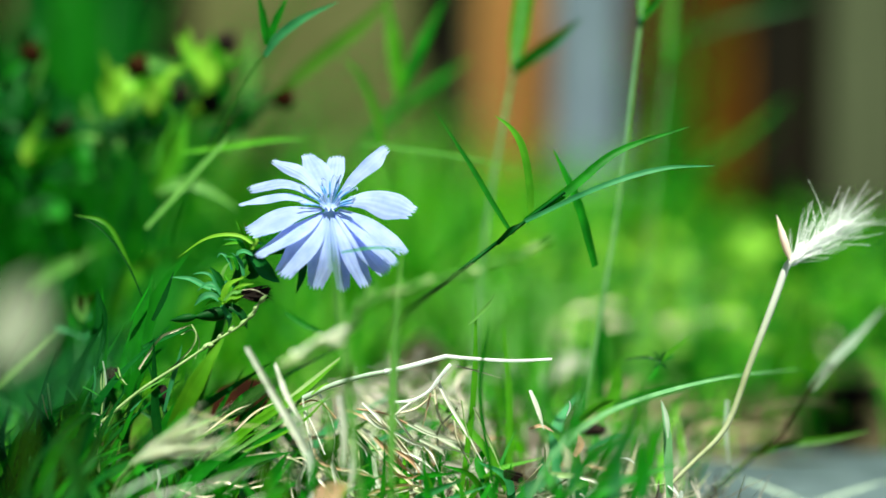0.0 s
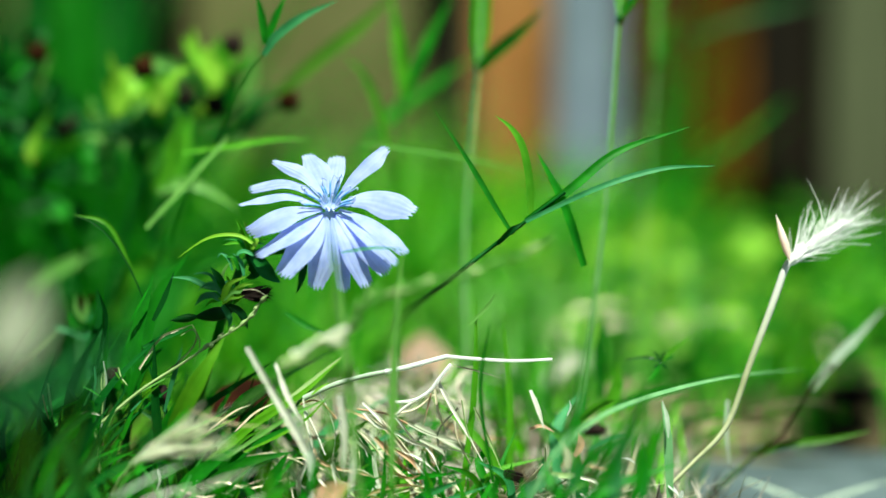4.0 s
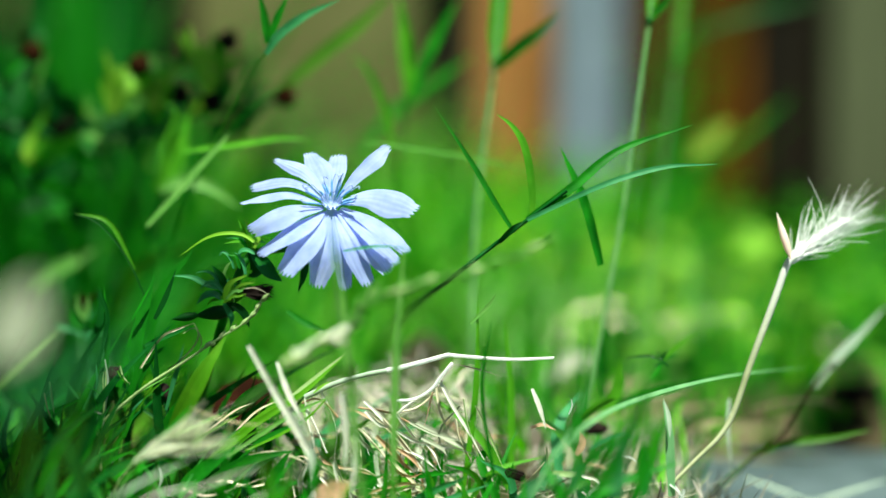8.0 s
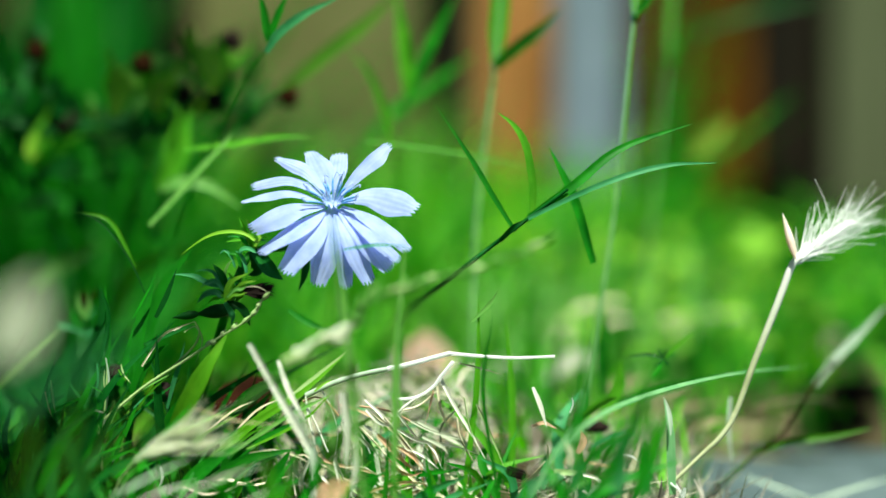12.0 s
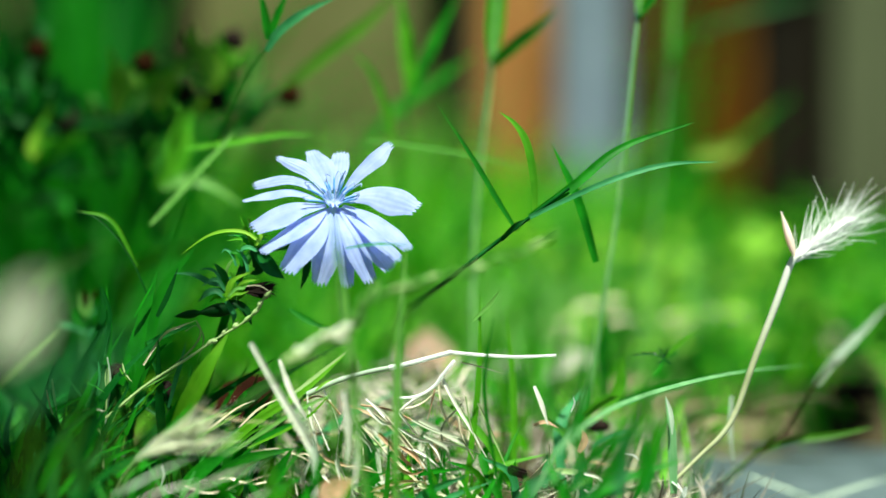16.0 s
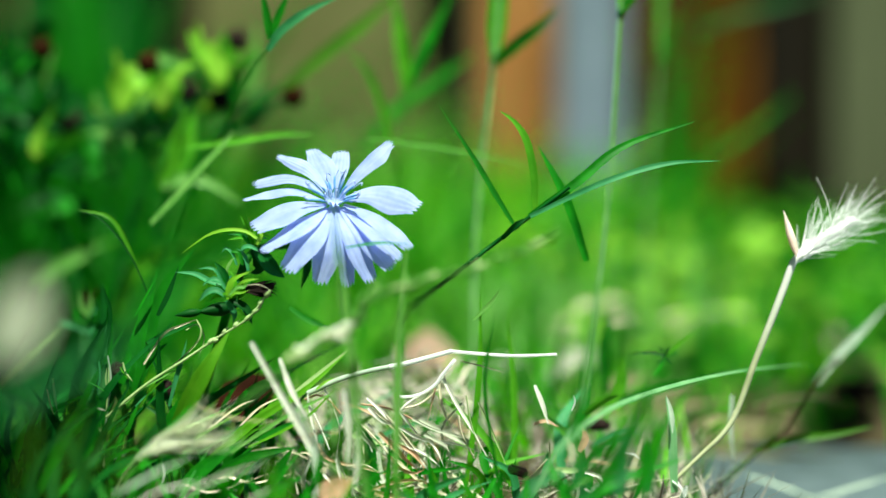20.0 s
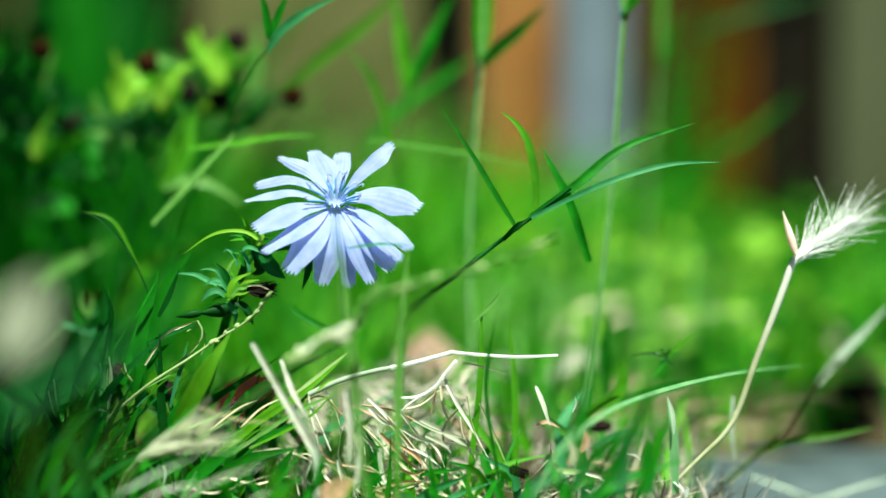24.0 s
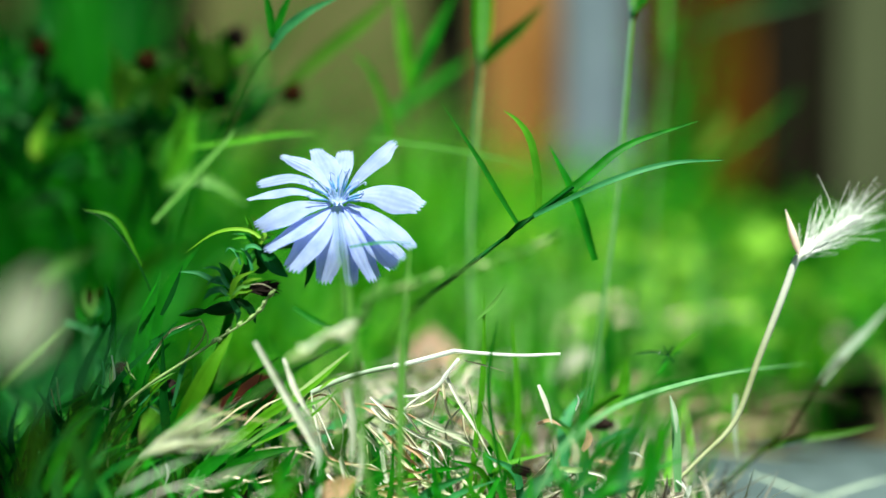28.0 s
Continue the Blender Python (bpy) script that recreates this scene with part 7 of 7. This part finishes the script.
        part("limb", tube(bend((top, top.lerp(e, 0.5) + Vector((0, 0, 0.06)), e), 10), [0.012 - 0.001 * q for q in range(11)], 6), WOOD_DARK, tree)
    return made


crowns = build_tree()


random.seed(18)


# ---- the meadow: many blades ----
def blade_fast(root, tip, sag, w, out, steps=4):
    """A short folded blade, three points across."""
    verts, faces = out
    root, tip = Vector(root), Vector(tip)
    side = Vector((rand(-1, 1), rand(-0.6, 0.6), 0)).normalized()
    dirn = (tip - root)
    f = dirn.cross(side).normalized()
    n = len(verts)
    for i in range(steps + 1):
        u = i / steps
        p = root.lerp(tip, u) + Vector((sag[0] * u * u, sag[1] * u * u, -abs(sag[2]) * u ** 3))
        h = w * 0.5 * max(0.05, 1 - u ** 2)
        verts += [p - side * h, p + f * h * 0.35, p + side * h]
        if i:
            a = n + (i - 1) * 3
            faces += [(a, a + 1, a + 4, a + 3), (a + 1, a + 2, a + 5, a + 4)]


def meadow(name, count, y0, y1, h0, h1, w0, w1, material, label, spread=0.34, lean=0.4, power=1.0, keep=None, low=None):
    out = ([], [])
    made = 0
    while made < count:
        y = y0 + (y1 - y0) * random.random() ** power
        half = (y + 0.37) * spread + 0.01
        x = rand(-half, half)
        if keep and not keep(x, y):
            continue
        made += 1
        h = rand(h0, h1) * (low(x, y) if low else 1)
        root = (x, y, ground_height(x, y) - 0.001)
        tip = (x + rand(-lean, lean) * h, y + rand(-lean, lean) * h, h * rand(0.7, 1.0))
        blade_fast(root, tip, (rand(-0.4, 0.4) * h, rand(-0.3, 0.3) * h, rand(0, 0.25) * h), rand(w0, w1), out)
    return lone(name, out, (0, y0, 0), material, label, "grass", kind="stuff")


def off_paving(x, y):
    return not (x > 0.062 and y < 0.2)


meadow("far_meadow", 6000, 0.55, 1.58, 0.03, 0.135, 0.002, 0.0045, FIELD, "sunlit green meadow grass with yellowing blades",
       low=lambda x, y: 1 - 0.36 * min(1, max(0, (x / (y + 0.37) - 0.07) / 0.07)))
meadow("middle_meadow", 1900, 0.18, 0.6, 0.010, 0.045, 0.0016, 0.0035, FIELD, "sunlit green grass with yellowing blades", keep=off_paving)
meadow("near_meadow", 380, 0.05, 0.2, 0.010, 0.032, 0.0012, 0.0026, FIELD, "short green grass", keep=off_paving)
meadow("tall_meadow", 900, 0.35, 1.1, 0.07, 0.135, 0.002, 0.004, FIELD, "tall loose green grass behind the flower", lean=0.55,
       keep=lambda x, y: -0.14 < x / (y + 0.37) < 0.06)
meadow("tall_shaded_grass", 1100, 0.3, 1.3, 0.08, 0.21, 0.0025, 0.006, GREEN, "tall dark green grass beside the flower bed", lean=0.5,
       keep=lambda x, y: x / (y + 0.37) < -0.12 - rand(0, 0.06))
meadow("front_grass", 260, -0.06, 0.05, 0.006, 0.02, 0.0010, 0.0022, GREEN, "short green grass between dry straw", keep=lambda x, y: x < 0.02 and off_paving(x, y))
# deep green near, lighter green behind: shade given by colour
meadow("shaded_grass", 350, 0.06, 0.2, 0.03, 0.06, 0.0015, 0.0035, DEEP, "dark green grass with shade put into its colour", keep=lambda x, y: x < -0.19 * (y + 0.37))
meadow("shaded_grass", 420, 0.2, 0.5, 0.04, 0.08, 0.0018, 0.004, GREEN, "green grass in half shade", keep=lambda x, y: x < -0.12 * (y + 0.37) / 0.37 * 0.45)
meadow("litter", 1000, -0.005, 0.2, 0.002, 0.010, 0.0006, 0.0014, LITTER, "dry straw litter on the soil", lean=2.2, keep=lambda x, y: x > -0.045 and off_paving(x, y))


# paler blades put brightness and haze over the meadow into the colour
meadow("pale_grass", 150, 0.2, 0.6, 0.03, 0.075, 0.0016, 0.0032, PALEGREEN, "pale green loose grass", lean=0.5, keep=lambda x, y: 0.0 < x / (y + 0.37) < 0.14 and off_paving(x, y))
meadow("tall_loose_grass", 70, 0.5, 1.2, 0.11, 0.21, 0.002, 0.004, PALEGREEN, "tall loose grass before the wall", lean=0.5, keep=lambda x, y: -0.13 < x / (y + 0.37) < 0.0)
meadow("tall_loose_grass", 15, 0.5, 0.95, 0.14, 0.30, 0.0022, 0.004, GREEN, "tall loose grass before the fence", lean=0.18, keep=lambda x, y: 0.088 < x / (y + 0.37) < 0.150)
meadow("verge_grass", 170, 0.2, 0.34, 0.006, 0.020, 0.0012, 0.0024, GREEN, "short green grass along the paving", keep=lambda x, y: x > 0.06)


def build_lawn():
    out = ([], [])
    for k in range(34000):
        x, y = random.gauss(0, 1.3), random.gauss(0.3, 1.2)
        if y > 2.25 or (abs(x) < (y + 0.37) * 0.34 + 0.05 and y < 1.5) or abs(y - 1.6) < 0.06 or (abs(x) < 0.5 and abs(y + 0.37) < 0.3) or (0.06 < x < 0.47 and -0.17 < y < 0.2):
            continue
        h = rand(0.02, 0.09)
        blade_fast((x, y, ground_height(x, y) - 0.002), (x + rand(-0.4, 0.4) * h, y + rand(-0.4, 0.4) * h, h), (rand(-0.3, 0.3) * h, 0, 0.1 * h), rand(0.005, 0.011), out, 3)
    lone("lawn", out, (0, 0, 0), FIELD, "green garden lawn round the flower bed", "grass", kind="stuff")


build_lawn()


def build_straw_heap():
    """A loose mound of bleached straw behind the flower bed's edge."""
    geos = []
    for k in range(220):
        x, y = rand(-0.036, 0.010), rand(0.030, 0.11)
        top = 0.019 * max(0, 1 - ((x + 0.008) / 0.034) ** 2) * min(1, y / 0.02)
        c = Vector((x, y, rand(0.002, 0.004 + top)))
        lng = rand(0.003, 0.010)
        way = Vector((rand(-1, 1), rand(-0.8, 0.8), rand(-0.9, 0.5))).normalized() * lng
        sag = Vector((rand(-1, 1), rand(-1, 1), rand(-0.3, 1))) * lng * 0.3
        geos.append(leaf(bend((c - way, c - way * 0.3 + sag, c + way * 0.4, c + way), 5), rand(0.0003, 0.0010), (rand(-0.8, 0.8), -1, rand(0.2, 1)), 0.4, root=0.6, twist=rand(-1, 1)))
    lone("straw_heap", merged(geos), (0, 0.03, 0), LITTER, "loose mound of bleached dry straw", "straw", kind="stuff")


build_straw_heap()


# ---- what the wind moves, and the added twigs shifted to time the shade ----
def sway(ob, rows, axis="y"):
    b = BASE[ob]
    walk(ob, [(t, pose(b.x, b.y, b.z, a if axis == "x" else 0, a if axis == "y" else 0, 0)) for t, a in rows])


def motions():
    sway(stem_a, [(0, 0.00), (0.5, -0.58), (1, -4.41), (1.5, -7.46), (2, -7.10), (2.5, -6.86), (3, -7.01), (3.5, -6.44), (5.5, -2.05), (6, -4.14), (6.5, -3.50), (7, -4.40), (7.5, -4.00), (8, -3.05), (8.5, -0.94), (9, 0.43), (9.5, -1.26), (10, -3.23), (10.5, -2.63), (11, -3.89), (11.5, -1.82), (12, -3.10), (12.5, -2.78), (14.5, -3.45), (15, -4.70), (15.5, -2.47), (16, -3.72), (16.5, -2.56), (17, -3.90), (17.5, -2.98), (18, -5.50), (18.5, -1.30), (19, -5.35), (19.5, -4.35), (20, -3.54), (20.5, -6.08), (21, -5.60), (21.5, -5.67), (23.5, -5.09), (24, -5.54), (24.5, -5.90), (25, -6.58), (25.5, -6.47), (26, -6.53), (26.5, -6.61), (27, -6.65), (27.5, -6.26), (28, -5.92)])
    sway_b = [(0, 0.00), (0.5, -0.28), (1, -2.17), (1.5, -3.57), (2, -3.33), (2.5, -3.55), (3, -3.61), (3.5, -3.34), (5.5, -1.16), (6, -2.30), (6.5, -2.39), (7, -3.57), (7.5, -2.67), (8, 0.82), (8.5, -0.51), (9, 2.69), (9.5, -1.28), (10, -1.95), (10.5, -2.08), (11, -2.16), (11.5, -2.24), (12, -1.14), (12.5, -1.29), (14.5, 1.75), (15, -1.29), (15.5, -1.52), (16, -0.81), (16.5, 3.49), (17, 0.38), (17.5, -6.25), (18, -3.31), (18.5, -0.74), (19, -1.21), (19.5, -1.27), (20, -3.13), (20.5, -1.90), (21, -3.47), (21.5, -2.12), (23.5, -3.32), (24, -2.85), (24.5, -1.39), (25, -2.46), (25.5, -2.87), (26, -2.15), (26.5, -2.35), (27, -2.74), (27.5, -2.33), (28, -2.04)]
    sway(stem_b, sway_b)
    sway(stem_c, [(t, 0.8 * a + 0.6 * math.sin(1.7 * t)) for t, a in sway_b])
    sway(barley, [(0, 0.00), (0.5, 0.01), (1, 0.41), (1.5, -0.13), (2, -0.02), (2.5, -0.03), (3, -0.01), (3.5, -0.21), (5.5, -0.10), (6, 0.07), (6.5, -0.34), (7, -0.06), (7.5, 0.65), (8, -0.41), (8.5, 1.15), (9, 0.27), (9.5, 0.79), (10, 0.55), (10.5, -0.34), (11, 0.01), (11.5, -0.01), (12, 0.67), (12.5, 0.11), (14.5, 0.41), (15, -0.13), (15.5, 0.03), (16, 0.03), (16.5, 0.01), (17, 0.01), (17.5, 0.19), (18, -0.02), (18.5, 1.00), (19, -0.60), (19.5, -0.04), (20, 0.48), (20.5, 0.23), (21, 0.19), (21.5, 0.40), (23.5, -0.27), (24, 0.04), (24.5, 0.01), (25, -0.20), (25.5, -0.11), (26, -0.20), (26.5, -0.12), (27, 0.01), (27.5, -0.03), (28, 0.05)])
    sway(weed, [(0, 0.01), (0.5, 0.40), (1, 0.38), (1.5, 0.74), (2, 0.38), (2.5, 0.50), (3, -0.04), (3.5, 0.77), (5.5, 0.69), (6, 0.20), (6.5, -0.14), (7, -0.99), (7.5, -0.21), (8, -0.07), (8.5, -0.51), (9, 0.48), (9.5, -0.29), (10, -1.49), (10.5, -0.86), (11, -0.31), (11.5, 0.30), (12, 0.29), (12.5, 0.56), (14.5, 0.73), (15, -0.99), (15.5, 0.36), (16, 0.33), (16.5, 0.39), (17, 0.17), (17.5, 0.83), (18, -0.06), (18.5, 0.35), (19, 0.60), (19.5, 0.05), (20, 0.78), (20.5, 0.33), (21, 0.32), (21.5, 0.34), (23.5, 0.23), (24, 0.52), (24.5, 0.33), (25, 0.42), (25.5, 0.01), (26, 0.10), (26.5, -0.08), (27, 0.29), (27.5, 0.34), (28, 0.06)])
    for k, b in enumerate(windy):
        if b != vee:
            sway(b, [(t, 0.22 * math.sin(t * (1.3 + 0.17 * k) + k) + 0.16 * math.sin(t * 0.61 + 2 * k)) for t in range(29)])
    sway(vee, [(0, -0.3), (2, 0.3), (5.5, 0.5), (7, 0.2), (8, 1.4), (8.5, 0.9), (9, 3.6), (9.5, 1.1), (10, 0.9), (11, 0.7), (12, 0.9), (12.6, 1.0), (13.6, 3.2), (14.5, 4.5), (15, 3.5), (15.5, 1.3), (16, 1.1), (16.5, 1.5), (17.5, 1.0),
               (18, 0.6), (18.5, 0.2), (19, 1.5), (19.5, 0.4), (20, 0.1), (21, 0), (24, 0), (26, -0.2), (28, 0)])
    # turned edge-on to imitate a dapple of sun leaving this leaf
    b = BASE[turning]
    stalk_way = Vector((0.7, 0, 0.7))
    walk(turning, [(t, Matrix.Translation(b) @ Matrix.Rotation(radians(a), 4, stalk_way) @ pose(0, 0, 0, 0, dip, 0)) for t, a, dip in
                   ((0, 84, 6), (3, 80, 8), (5.5, 70, 4), (6.4, 78, 6), (7, 10, 4), (7.5, 60, 4), (8, 0, 0), (8.5, 76, 4), (9, 0, 1), (9.6, 78, 6), (10.5, 76, 4), (11, 25, 2), (11.5, 74, 2), (12, 15, -2), (12.6, 60, 0),
                    (14.5, 55, 0), (15.3, 70, 10), (16, 20, 34), (16.6, 76, 12), (19, 66, 6), (21, 82, 4), (24, 60, 2), (25, 50, 0), (26.5, 78, 0), (28, 30, -12))])
    b = BASE[low_turning]
    low_way = Vector((0.45, 0, 0.89))
    walk(low_turning, [(t, Matrix.Translation(b) @ Matrix.Rotation(radians(a), 4, low_way)) for t, a in
                       ((0, 40), (0.5, 10), (1.5, 0), (3.5, 4), (4.5, 20), (5.5, 52), (6, 56), (6.5, 66), (7, 84), (9, 88), (12, 84), (15, 88), (20, 85), (25, 88), (28, 86))])
    # these added sprays slide aside to time shade on weed, bud and leaf
    walk(crowns[4], [(t, pose(x, 0, 0)) for t, x in ((0, -0.16), (2.8, -0.15), (5, 0), (9, 0.01), (14, -0.01), (18.1, 0), (19, -0.11), (20.8, -0.13), (22.5, -0.06), (23.6, -0.02), (24.4, -0.09), (25.1, -0.09), (26, -0.01), (28, 0))])
    walk(crowns[5], [(t, pose(x, 0, 0)) for t, x in ((0, -0.03), (0.5, -0.025), (2, 0), (6, 0.001), (13, 0), (14.8, -0.03), (15.2, -0.03), (16.2, 0), (18, 0), (19, -0.035), (24, -0.04), (26.5, -0.035), (28, 0))])
    walk(crowns[7], [(t, pose(x, 0, 0)) for t, x in ((0, 0), (0.4, -0.02), (0.7, -0.12), (3.5, -0.12), (4.6, -0.05), (5.6, -0.02), (6.2, 0), (11.2, 0.002), (11.8, -0.03), (12.4, -0.11), (15, -0.10), (15.6, -0.03), (16.2, -0.10), (24, -0.12), (28, -0.10))])
    for k, c in enumerate(crowns[:4]):
        walk(c, [(0.5 * i, pose(0, 0, 0, 0.4 * math.sin(0.5 * i * (1.1 + 0.23 * k) + k) * math.sin(0.5 * i * 0.37 + 2 * k),
                                0.45 * math.sin(0.5 * i * (0.83 + 0.19 * k) + 2 * k), 0)) for i in range(57)])


motions()
